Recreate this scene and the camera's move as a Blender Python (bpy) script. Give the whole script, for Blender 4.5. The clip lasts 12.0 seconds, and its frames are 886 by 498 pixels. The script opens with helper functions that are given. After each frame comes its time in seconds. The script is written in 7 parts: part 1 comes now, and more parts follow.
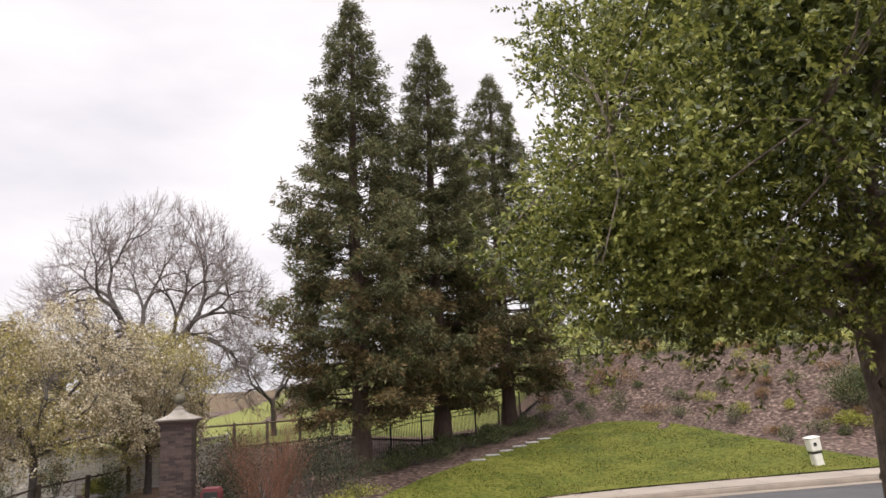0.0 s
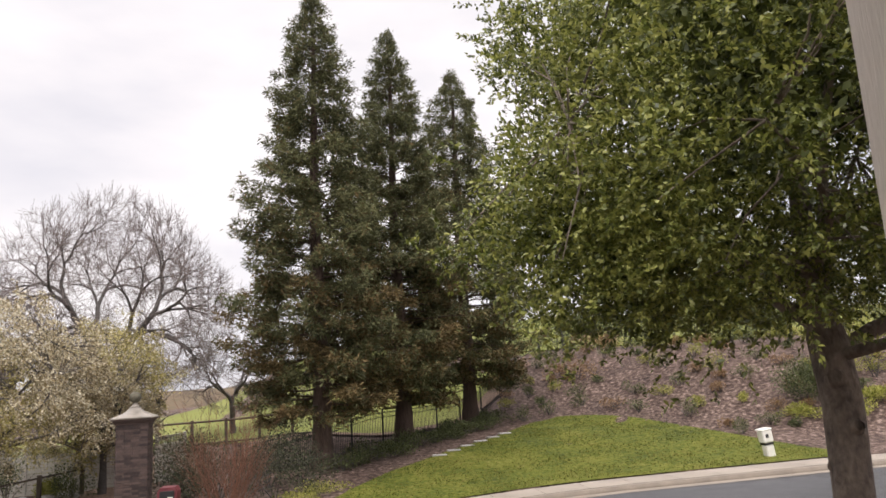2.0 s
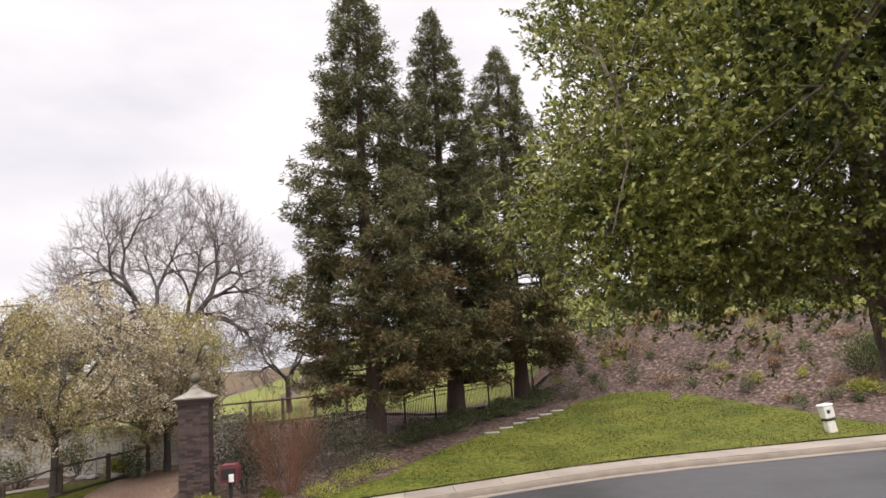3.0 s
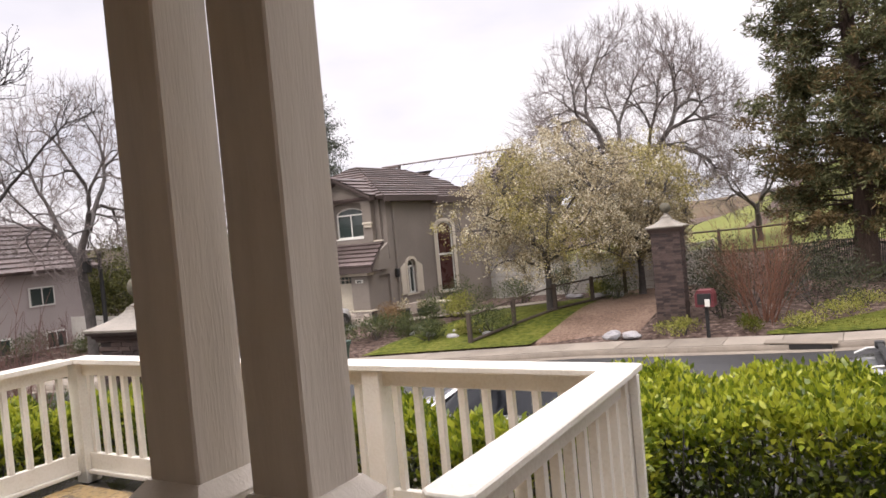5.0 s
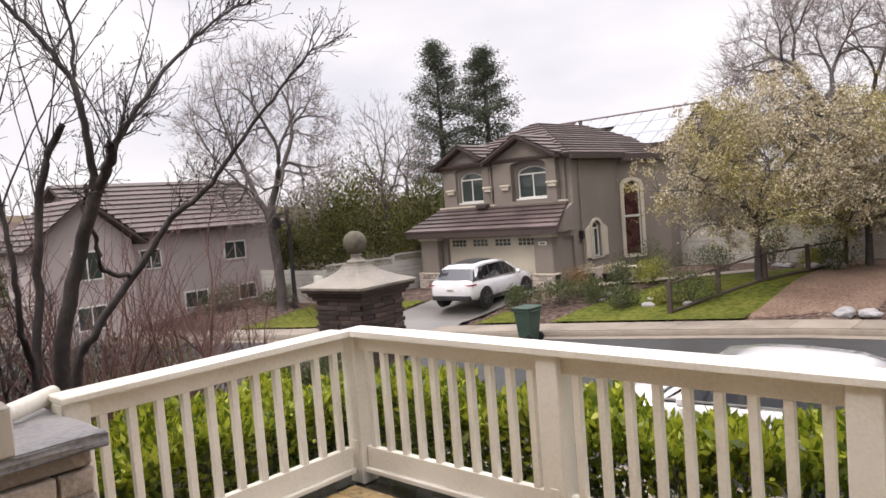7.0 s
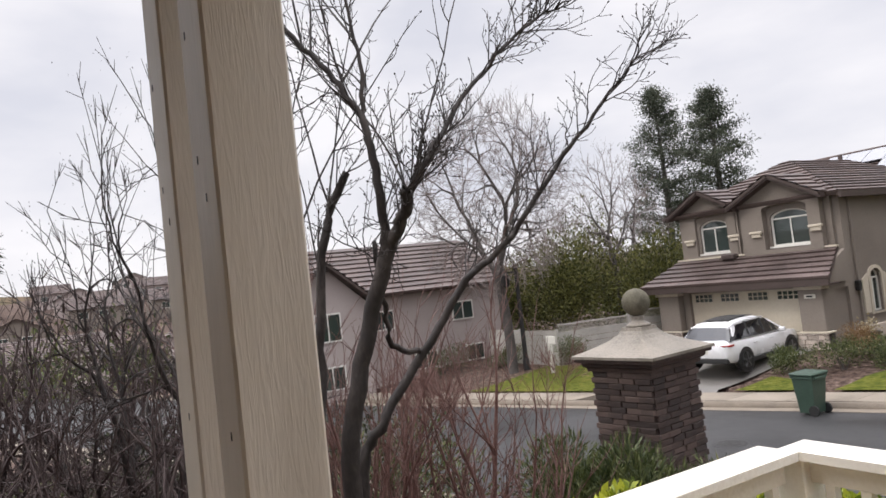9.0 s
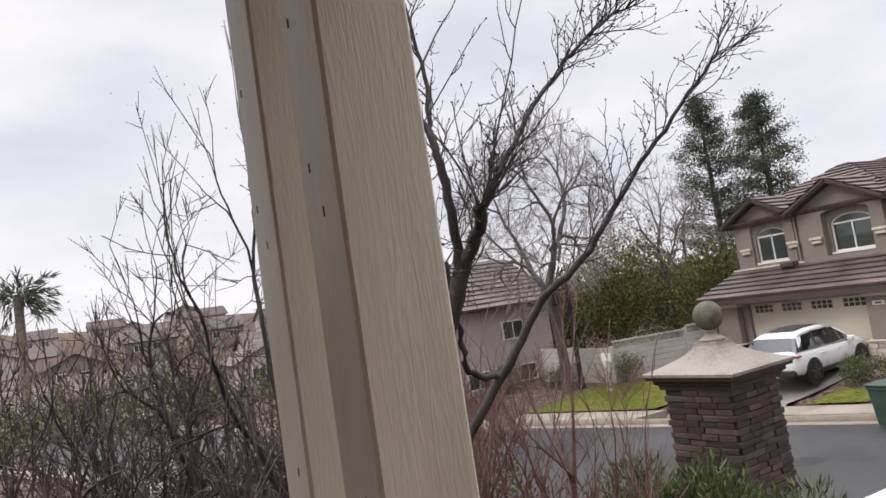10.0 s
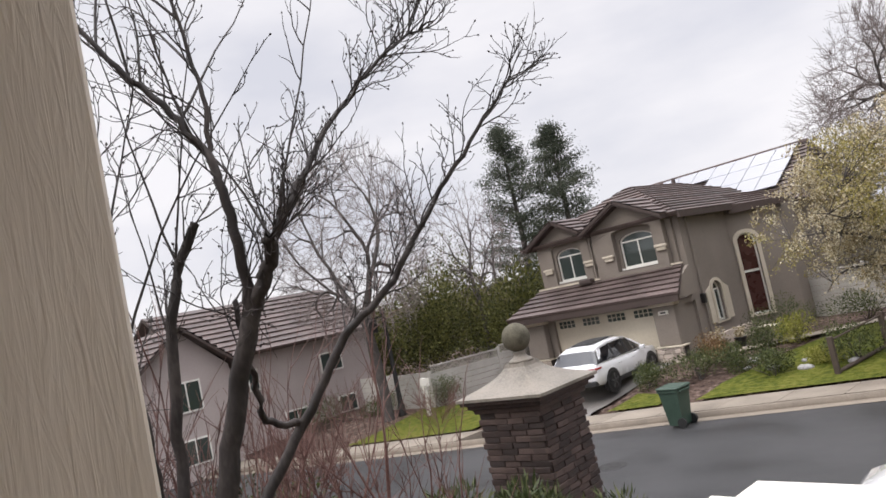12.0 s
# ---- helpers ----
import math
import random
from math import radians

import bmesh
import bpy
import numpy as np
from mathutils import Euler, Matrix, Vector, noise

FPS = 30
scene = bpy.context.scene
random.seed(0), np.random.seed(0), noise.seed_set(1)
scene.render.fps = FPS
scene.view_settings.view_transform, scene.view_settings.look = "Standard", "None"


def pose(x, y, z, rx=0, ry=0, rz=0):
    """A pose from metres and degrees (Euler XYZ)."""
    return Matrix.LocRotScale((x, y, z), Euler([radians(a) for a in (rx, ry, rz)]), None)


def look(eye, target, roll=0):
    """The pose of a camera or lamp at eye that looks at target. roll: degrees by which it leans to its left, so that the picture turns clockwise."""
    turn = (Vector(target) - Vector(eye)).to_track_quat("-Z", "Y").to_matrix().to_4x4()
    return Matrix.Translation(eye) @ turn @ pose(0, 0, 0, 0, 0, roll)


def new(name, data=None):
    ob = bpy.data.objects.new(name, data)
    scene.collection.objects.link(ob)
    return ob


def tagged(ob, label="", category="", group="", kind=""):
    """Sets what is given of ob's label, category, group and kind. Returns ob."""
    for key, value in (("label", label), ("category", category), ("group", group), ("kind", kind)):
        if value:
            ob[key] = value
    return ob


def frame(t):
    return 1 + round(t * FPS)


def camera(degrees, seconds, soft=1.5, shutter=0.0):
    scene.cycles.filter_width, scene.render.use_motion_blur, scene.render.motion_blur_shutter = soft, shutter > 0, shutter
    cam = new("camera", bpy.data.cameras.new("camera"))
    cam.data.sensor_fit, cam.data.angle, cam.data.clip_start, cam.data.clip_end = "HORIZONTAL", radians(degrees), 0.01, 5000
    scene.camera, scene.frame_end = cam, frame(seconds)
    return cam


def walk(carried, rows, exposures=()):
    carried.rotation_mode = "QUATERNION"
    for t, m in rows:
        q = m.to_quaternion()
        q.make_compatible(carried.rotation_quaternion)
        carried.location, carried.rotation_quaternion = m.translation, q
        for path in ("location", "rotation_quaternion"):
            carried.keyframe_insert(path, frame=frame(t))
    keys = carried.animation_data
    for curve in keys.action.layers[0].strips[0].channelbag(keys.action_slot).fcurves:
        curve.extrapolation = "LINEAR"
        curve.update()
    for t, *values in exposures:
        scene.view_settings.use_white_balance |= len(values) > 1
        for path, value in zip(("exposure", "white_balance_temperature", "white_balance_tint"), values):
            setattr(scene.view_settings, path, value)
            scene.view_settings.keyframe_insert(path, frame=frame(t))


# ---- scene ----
cam = camera(62.84, 12.0, soft=1.6)
EYE0, TURN0 = (0.9, 0.45, 1.62), -6.58
TURNS = [(0.0, 0.53, 10.72, 2.82), (0.5, 0.08, 10.45, 2.83), (1.0, -0.66, 10.26, 2.92), (1.5, -1.68, 10.17, 3.08),
         (2.0, -2.47, 10.23, 3.23), (2.5, -1.73, 10.06, 3.57), (2.7, -0.95, 9.75, 3.65)]
PATH = [
    (4.3, (0.973, 0.361, 1.639), (0.403, 2.277, 1.706), -4.9),
    (4.5, (0.908, 0.341, 1.644), (0.212, 2.216, 1.672), -4.8),
    (5, (0.674, 0.305, 1.637), (-0.331, 2.033, 1.584), -5.2),
    (5.5, (0.294, 0.307, 1.634), (-0.948, 1.871, 1.541), -5.3),
    (6, (-0.213, 0.34, 1.61), (-1.553, 1.821, 1.493), -5.0),
    (6.5, (-0.664, 0.538, 1.582), (-2.004, 2.017, 1.451), -4.7),
    (6.7, (-0.855, 0.649, 1.605), (-2.192, 2.13, 1.475), -4.6),
    (8.3, (-2.351, 1.039, 1.653), (-3.925, 2.272, 1.68), -4.7),
    (8.5, (-2.492, 1.019, 1.654), (-4.113, 2.189, 1.702), -5.3),
    (9, (-2.805, 1.064, 1.7), (-4.508, 2.11, 1.789), -6.4),
    (9.5, (-2.948, 1.076, 1.695), (-4.692, 2.048, 1.819), -7.5),
    (10, (-3.12, 1.027, 1.73), (-4.873, 1.975, 1.891), -8.6),
    (10.5, (-3.202, 1.008, 1.732), (-4.937, 1.984, 1.927), -9.9),
    (11, (-3.248, 1.065, 1.752), (-4.939, 2.111, 1.966), -11.4),
    (11.5, (-3.283, 1.215, 1.75), (-4.891, 2.388, 1.954), -12.5),
    (12, (-3.297, 1.284, 1.751), (-4.756, 2.644, 1.899), -12.0),
]
walk(cam, [(t, pose(*EYE0, 90.18 + pitch, roll - 0.07, yaw + TURN0)) for t, yaw, pitch, roll in TURNS]
     + [(t, look(e, a, r)) for t, e, a, r in PATH],
     [(0, 0.33, 6700, 14), (2.7, 0.33, 6700, 14), (4.5, 0.38, 6650, 15), (5.0, 0.45, 6650, 16), (5.5, 0.42, 6650, 16), (6.7, 0.36, 6650, 15), (8.5, 0.22, 6450, 12), (10.5, 0.22, 6450, 12), (12, 0.18, 6450, 12)])

# ---- world and sun: a bright overcast sky ----
SUN_EL, SUN_AZ = radians(48), radians(200)
world = bpy.data.worlds.new("overcast_sky")
scene.world = world
world.use_nodes = True
wn, wl = world.node_tree.nodes, world.node_tree.links
wn.clear()


def wnode(kind, **props):
    n = wn.new(kind)
    for k, v in props.items():
        n.inputs[k].default_value = v
    return n


sky = wn.new("ShaderNodeTexSky")
sky.sky_type, sky.sun_disc, sky.sun_elevation, sky.sun_rotation = "NISHITA", False, SUN_EL, SUN_AZ
sky_bg = wnode("ShaderNodeBackground", Strength=0.1)
wl.new(sky.outputs[0], sky_bg.inputs["Color"])
co = wn.new("ShaderNodeTexCoord")
stretch = wn.new("ShaderNodeMapping")
stretch.inputs["Scale"].default_value = (1.0, 1.0, 2.6)
wl.new(co.outputs["Generated"], stretch.inputs["Vector"])
cloud = wnode("ShaderNodeTexNoise", Scale=2.3, Detail=6.0, Roughness=0.5)
wl.new(stretch.outputs[0], cloud.inputs["Vector"])
tone = wn.new("ShaderNodeValToRGB")
tone.color_ramp.elements[0].position, tone.color_ramp.elements[0].color = 0.34, (0.70, 0.71, 0.77, 1)
tone.color_ramp.elements[1].position, tone.color_ramp.elements[1].color = 0.60, (0.93, 0.915, 0.93, 1)
wl.new(cloud.outputs[0], tone.inputs[0])
# an overcast sky is about three times as bright overhead as at the horizon
split = wn.new("ShaderNodeSeparateXYZ")
wl.new(co.outputs["Generated"], split.inputs[0])
rise = wn.new("ShaderNodeMapRange")
for i, v in ((1, 0.52), (2, 0.95), (3, 0.93), (4, 4.2)):
    rise.inputs[i].default_value = v
wl.new(split.outputs["Z"], rise.inputs[0])
cloud_bg = wn.new("ShaderNodeBackground")
wl.new(tone.outputs[0], cloud_bg.inputs["Color"])
wl.new(rise.outputs[0], cloud_bg.inputs["Strength"])
gap = wn.new("ShaderNodeMixShader")
gap.inputs[0].default_value = 0.95
wl.new(sky_bg.outputs[0], gap.inputs[1])
wl.new(cloud_bg.outputs[0], gap.inputs[2])
world_out = wn.new("ShaderNodeOutputWorld")
wl.new(gap.outputs[0], world_out.inputs[0])

sun = new("sun", bpy.data.lights.new("sun", "SUN"))
sun.data.energy, sun.data.angle, sun.data.color = 1.2, radians(25), (1.0, 0.95, 0.88)
sun.matrix_world = look((math.sin(SUN_AZ) * 30, math.cos(SUN_AZ) * 30, 34), (0, 0, 0))


# ---- materials ----
def material(name, colors, scale=8.0, rough=0.7, bump=0.2, fine=None, metal=0.0, stretch=(1, 1, 1), island=0.0,
             random_tint=0.0, coat=0.0, through_light=0.0, rough_var=0.12, dist=0.01, wavy=0.0, grain=0.45, shine=0.5):
    m = bpy.data.materials.new(name)
    m.use_nodes = True
    n, l = m.node_tree.nodes, m.node_tree.links
    b = n["Principled BSDF"]
    tc = n.new("ShaderNodeTexCoord")
    mp = n.new("ShaderNodeMapping")
    mp.inputs["Scale"].default_value = stretch
    l.new(tc.outputs["Object"], mp.inputs["Vector"])
    big = n.new("ShaderNodeTexNoise")
    big.inputs["Scale"].default_value, big.inputs["Detail"].default_value = scale, 4.0
    l.new(mp.outputs[0], big.inputs["Vector"])
    small = n.new("ShaderNodeTexNoise")
    small.inputs["Scale"].default_value, small.inputs["Detail"].default_value = (fine or scale * 9), 5.0
    l.new(mp.outputs[0], small.inputs["Vector"])
    mix = n.new("ShaderNodeMix")
    mix.data_type = "FLOAT"
    mix.inputs[0].default_value = grain
    small.inputs["Distortion"].default_value = wavy
    l.new(big.outputs[0], mix.inputs[2])
    l.new(small.outputs[0], mix.inputs[3])
    ramp = n.new("ShaderNodeValToRGB")
    el = ramp.color_ramp.elements
    el[0].position, el[1].position = 0.33, 0.67
    el[0].color, el[1].color = (*colors[0], 1), (*colors[-1], 1)
    for i, c in enumerate(colors[1:-1]):
        e = el.new(0.33 + 0.34 * (i + 1) / (len(colors) - 1))
        e.color = (*c, 1)
    value = mix.outputs[0]
    if island or random_tint:
        if island:
            g = n.new("ShaderNodeNewGeometry")
            rnd, amount = g.outputs["Random Per Island"], island
        else:
            g = n.new("ShaderNodeObjectInfo")
            rnd, amount = g.outputs["Random"], random_tint
        ma = n.new("ShaderNodeMath")
        ma.operation = "MULTIPLY_ADD"
        l.new(rnd, ma.inputs[0])
        ma.inputs[1].default_value = amount
        ad = n.new("ShaderNodeMath")
        ad.operation = "SUBTRACT"
        l.new(value, ad.inputs[0])
        ad.inputs[1].default_value = amount / 2
        l.new(ad.outputs[0], ma.inputs[2])
        value = ma.outputs[0]
    l.new(value, ramp.inputs[0])
    l.new(ramp.outputs[0], b.inputs["Base Color"])
    rr = n.new("ShaderNodeMapRange")
    rr.inputs[1].default_value, rr.inputs[2].default_value = 0.3, 0.7
    rr.inputs[3].default_value, rr.inputs[4].default_value = max(rough - rough_var, 0.02), min(rough + rough_var, 1)
    l.new(big.outputs[0], rr.inputs[0])
    l.new(rr.outputs[0], b.inputs["Roughness"])
    b.inputs["Metallic"].default_value = metal
    b.inputs["Specular IOR Level"].default_value = shine
    b.inputs["Coat Weight"].default_value = coat
    if bump:
        bp = n.new("ShaderNodeBump")
        bp.inputs["Strength"].default_value, bp.inputs["Distance"].default_value = bump, dist
        l.new(small.outputs[0], bp.inputs["Height"])
        l.new(bp.outputs[0], b.inputs["Normal"])
    if through_light:
        t = n.new("ShaderNodeBsdfTranslucent")
        l.new(ramp.outputs[0], t.inputs["Color"])
        ms = n.new("ShaderNodeMixShader")
        ms.inputs[0].default_value = through_light
        l.new(b.outputs[0], ms.inputs[1])
        l.new(t.outputs[0], ms.inputs[2])
        l.new(ms.outputs[0], n["Material Output"].inputs[0])
    return m


def glass_material(name, color, rough=0.05):
    m = bpy.data.materials.new(name)
    m.use_nodes = True
    b = m.node_tree.nodes["Principled BSDF"]
    b.inputs["Base Color"].default_value = (*color, 1)
    b.inputs["Roughness"].default_value = rough
    b.inputs["Coat Weight"].default_value = 1.0
    b.inputs["Coat Roughness"].default_value = 0.02
    return m


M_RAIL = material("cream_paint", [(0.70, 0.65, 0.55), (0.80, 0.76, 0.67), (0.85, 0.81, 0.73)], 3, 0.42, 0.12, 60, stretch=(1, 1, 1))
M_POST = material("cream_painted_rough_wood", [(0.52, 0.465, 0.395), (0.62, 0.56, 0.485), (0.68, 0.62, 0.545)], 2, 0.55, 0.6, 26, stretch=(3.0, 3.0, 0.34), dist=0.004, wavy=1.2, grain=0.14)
M_SLATE = material("wet_slate", [(0.17, 0.13, 0.08), (0.42, 0.29, 0.13), (0.25, 0.20, 0.14), (0.50, 0.36, 0.19)], 2.2, 0.18, 0.25, 22, random_tint=0.25, rough_var=0.16)
M_GUTTER = material("wet_dark_mortar", [(0.02, 0.018, 0.016), (0.05, 0.045, 0.04)], 6, 0.25, 0.3)
M_STONE = material("ledge_stone", [(0.28, 0.235, 0.20), (0.48, 0.41, 0.355), (0.62, 0.53, 0.455)], 6, 0.7, 0.8, 45, random_tint=0.35, dist=0.012)
M_CAPSTONE = material("grey_capstone", [(0.16, 0.16, 0.17), (0.30, 0.29, 0.29), (0.38, 0.36, 0.35)], 5, 0.4, 0.5, 40)
M_BRICK = material("dark_red_brick", [(0.03, 0.02, 0.018), (0.065, 0.042, 0.036), (0.10, 0.068, 0.058)], 9, 0.75, 0.7, 60, random_tint=0.35)
M_BRICK_JOINED = material("joined_dark_brick", [(0.03, 0.02, 0.018), (0.065, 0.042, 0.036), (0.10, 0.068, 0.058)], 9, 0.75, 0.7, 60, island=0.4)
M_DRIVE = material("wet_drive_concrete", [(0.10, 0.095, 0.09), (0.15, 0.14, 0.13), (0.19, 0.18, 0.165)], 0.9, 0.4, 0.25, 40)
M_MORTAR = material("dark_mortar", [(0.03, 0.025, 0.022), (0.06, 0.05, 0.045)], 12, 0.9, 0.4)
M_CAST = material("weathered_cast_stone", [(0.12, 0.104, 0.082), (0.215, 0.19, 0.156), (0.285, 0.25, 0.21)], 3, 0.5, 0.35, 40)
M_MOSSBALL = material("mossy_cast_stone", [(0.055, 0.050, 0.034), (0.11, 0.10, 0.072), (0.165, 0.148, 0.112)], 7, 0.85, 0.5, 60, shine=0.3)
M_ASPHALT = material("wet_asphalt", [(0.02, 0.02, 0.021), (0.034, 0.034, 0.035), (0.05, 0.049, 0.05)], 0.35, 0.5, 0.3, 60, rough_var=0.2, shine=0.4)
M_CONCRETE = material("pavement_concrete", [(0.15, 0.125, 0.10), (0.23, 0.198, 0.16), (0.29, 0.25, 0.205)], 1.2, 0.75, 0.25, 40, random_tint=0.15, shine=0.3)
M_KERB = material("kerb_concrete", [(0.15, 0.125, 0.10), (0.26, 0.22, 0.175)], 2, 0.75, 0.3, 40, shine=0.3)
M_LAWN = material("lawn_grass", [(0.024, 0.032, 0.006), (0.062, 0.076, 0.011), (0.105, 0.112, 0.020), (0.15, 0.135, 0.04)], 0.5, 0.9, 1.0, 5.5, dist=0.12, grain=0.6, shine=0.1)
M_BLADE = material("grass_blades", [(0.045, 0.052, 0.010), (0.085, 0.092, 0.018), (0.155, 0.14, 0.045)], 0.6, 0.7, 0.0, island=0.45, through_light=0.1, shine=0.1)
M_MEADOW = material("meadow_grass", [(0.085, 0.098, 0.022), (0.14, 0.152, 0.038), (0.19, 0.188, 0.068)], 0.12, 0.9, 0.3, 2.5, dist=0.05, shine=0.1)
M_MULCH = material("bark_mulch", [(0.018, 0.011, 0.009), (0.060, 0.039, 0.031), (0.105, 0.074, 0.060), (0.25, 0.185, 0.155)], 0.5, 0.9, 1.0, 5.5, dist=0.1, grain=0.75, shine=0.15)
M_GRAVEL = material("red_gravel", [(0.085, 0.055, 0.040), (0.165, 0.11, 0.08), (0.25, 0.18, 0.14)], 0.8, 0.9, 0.8, 12, dist=0.05, grain=0.6, shine=0.15)
M_HILL = material("dry_hillside", [(0.05, 0.042, 0.032), (0.13, 0.098, 0.068), (0.085, 0.08, 0.048)], 0.02, 0.9, 0.2, 0.25, dist=0.5, shine=0.05)
M_BARK_RED = material("redwood_bark", [(0.035, 0.022, 0.018), (0.085, 0.055, 0.042), (0.12, 0.085, 0.07)], 4, 0.9, 1.0, 14, stretch=(3, 3, 0.4), dist=0.04)
M_BARK_GREY = material("grey_bark", [(0.03, 0.027, 0.025), (0.075, 0.065, 0.06), (0.12, 0.105, 0.095)], 5, 0.85, 0.6, 30, stretch=(1, 1, 0.5))
M_BARK_TWIG = material("fine_twigs", [(0.11, 0.085, 0.078), (0.20, 0.165, 0.155), (0.27, 0.23, 0.215)], 1, 0.9, 0.0)
M_BARK_MYRTLE = material("myrtle_bark", [(0.012, 0.010, 0.009), (0.028, 0.021, 0.019), (0.062, 0.050, 0.044)], 7, 0.65, 0.5, 40, stretch=(1, 1, 0.4))
M_TANGLE = material("purple_brown_twigs", [(0.030, 0.019, 0.018), (0.062, 0.040, 0.038), (0.11, 0.082, 0.075)], 4, 0.7, 0.0)
M_BRUSH = material("brown_brush_twigs", [(0.03, 0.022, 0.018), (0.06, 0.045, 0.036), (0.10, 0.078, 0.065)], 2, 0.85, 0.0)
M_STEM_RED = material("red_brown_stems", [(0.07, 0.032, 0.026), (0.145, 0.072, 0.06), (0.22, 0.13, 0.11)], 5, 0.6, 0.2, 40)
M_BARK_OAK = material("oak_bark", [(0.07, 0.053, 0.042), (0.17, 0.135, 0.108), (0.27, 0.22, 0.18)], 6, 0.85, 1.0, 22, stretch=(1, 1, 0.6), dist=0.03)
M_NEEDLE = material("redwood_needles", [(0.055, 0.064, 0.030), (0.118, 0.126, 0.058), (0.19, 0.19, 0.092)], 0.5, 0.75, 0.0, island=0.4, through_light=0.22, shine=0.25)
M_NEEDLE_BROWN = material("rusty_redwood_needles", [(0.075, 0.058, 0.026), (0.15, 0.11, 0.05), (0.21, 0.15, 0.07)], 0.5, 0.75, 0.0, island=0.4, through_light=0.2, shine=0.2)
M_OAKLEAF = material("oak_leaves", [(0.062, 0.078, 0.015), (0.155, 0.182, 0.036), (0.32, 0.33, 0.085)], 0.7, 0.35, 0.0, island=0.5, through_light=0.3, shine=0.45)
# oak green darkened to carry the shade inside the crown
M_OAKHEART = material("shaded_oak_leaves", [(0.04, 0.052, 0.013), (0.082, 0.10, 0.024), (0.13, 0.145, 0.038)], 0.7, 0.5, 0.0, island=0.4, through_light=0.15, shine=0.3)
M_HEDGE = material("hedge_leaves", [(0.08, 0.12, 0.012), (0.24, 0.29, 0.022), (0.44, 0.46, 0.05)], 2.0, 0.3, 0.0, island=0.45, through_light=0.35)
# darker copy of the hedge green, standing in for shade low in the hedge
M_HEDGE_DARK = material("shaded_hedge_leaves", [(0.03, 0.045, 0.01), (0.08, 0.11, 0.02), (0.17, 0.20, 0.03)], 2.0, 0.4, 0.0, island=0.4, through_light=0.25)
M_BLOSSOM = material("pale_blossom", [(0.28, 0.22, 0.12), (0.50, 0.43, 0.28), (0.74, 0.68, 0.52)], 1, 0.8, 0.0, island=0.5, through_light=0.3, shine=0.2)
M_NEWLEAF = material("yellow_new_leaves", [(0.22, 0.19, 0.05), (0.38, 0.33, 0.10), (0.52, 0.45, 0.18)], 1, 0.6, 0.0, island=0.4, through_light=0.35)
M_SHRUB = material("shrub_leaves", [(0.03, 0.045, 0.012), (0.07, 0.09, 0.025), (0.12, 0.13, 0.045)], 1, 0.7, 0.0, island=0.45, through_light=0.2)
M_OLIVE = material("dull_olive_leaves", [(0.018, 0.022, 0.010), (0.038, 0.044, 0.02), (0.07, 0.075, 0.035)], 1, 0.85, 0.0, island=0.45, through_light=0.1)
M_SHRUB_LIME = material("lime_shrub_leaves", [(0.14, 0.155, 0.025), (0.27, 0.275, 0.06), (0.40, 0.38, 0.12)], 1, 0.8, 0.0, island=0.4, through_light=0.25, shine=0.2)
M_SHRUB_RUST = material("rusty_shrub_leaves", [(0.13, 0.07, 0.03), (0.22, 0.13, 0.06), (0.28, 0.19, 0.09)], 1, 0.7, 0.0, island=0.4, through_light=0.2)
M_BAMBOO = material("light_green_leaves", [(0.038, 0.042, 0.014), (0.092, 0.098, 0.028), (0.165, 0.16, 0.05)], 0.4, 0.7, 0.0, island=0.45, through_light=0.25, shine=0.2)
M_PINE = material("pine_needles", [(0.04, 0.05, 0.036), (0.072, 0.085, 0.060), (0.125, 0.138, 0.098)], 0.5, 0.75, 0.0, island=0.4, through_light=0.15, shine=0.2)
M_STUCCO = material("grey_brown_stucco", [(0.175, 0.148, 0.124), (0.215, 0.184, 0.156), (0.245, 0.212, 0.182)], 0.7, 0.9, 0.35, 30)
M_STUCCO_DARK = material("dark_trim_paint", [(0.05, 0.035, 0.03), (0.075, 0.052, 0.045)], 2, 0.6, 0.1)
M_STUCCO_PINK = material("pale_pink_stucco", [(0.36, 0.31, 0.29), (0.45, 0.39, 0.37)], 0.7, 0.9, 0.2, 20)
M_ROOF = material("brown_roof_tiles", [(0.055, 0.040, 0.036), (0.10, 0.073, 0.066), (0.155, 0.115, 0.105)], 0.9, 0.55, 0.4, 12, random_tint=0.2)
M_TRIM = material("cream_trim", [(0.50, 0.44, 0.35), (0.60, 0.54, 0.44)], 2, 0.6, 0.1)
M_GARAGE = material("cream_garage_door", [(0.52, 0.46, 0.36), (0.60, 0.54, 0.43)], 1, 0.5, 0.05)
M_WHITE = material("white_frame_paint", [(0.66, 0.65, 0.60), (0.76, 0.75, 0.70)], 3, 0.5, 0.05)
M_GLASS = glass_material("dark_window_glass", (0.035, 0.05, 0.046))
M_CURTAIN_RED = material("dark_red_curtain", [(0.04, 0.016, 0.014), (0.085, 0.03, 0.026)], 3, 0.3, 0.1)
M_SOLAR = glass_material("solar_panel_glass", (0.18, 0.19, 0.22), 0.2)
M_FENCE_WHITE = material("grey_white_fence_paint", [(0.30, 0.28, 0.25), (0.42, 0.40, 0.36), (0.48, 0.46, 0.42)], 1.5, 0.7, 0.2, 20)
M_IRON = material("black_iron", [(0.008, 0.008, 0.008), (0.018, 0.017, 0.016)], 8, 0.5, 0.1)
M_WOODRAIL = material("weathered_fence_wood", [(0.045, 0.032, 0.025), (0.09, 0.068, 0.052)], 6, 0.85, 0.4, 40)
M_MAILBOX = material("maroon_mailbox_paint", [(0.10, 0.02, 0.025), (0.15, 0.035, 0.04)], 5, 0.4, 0.05)
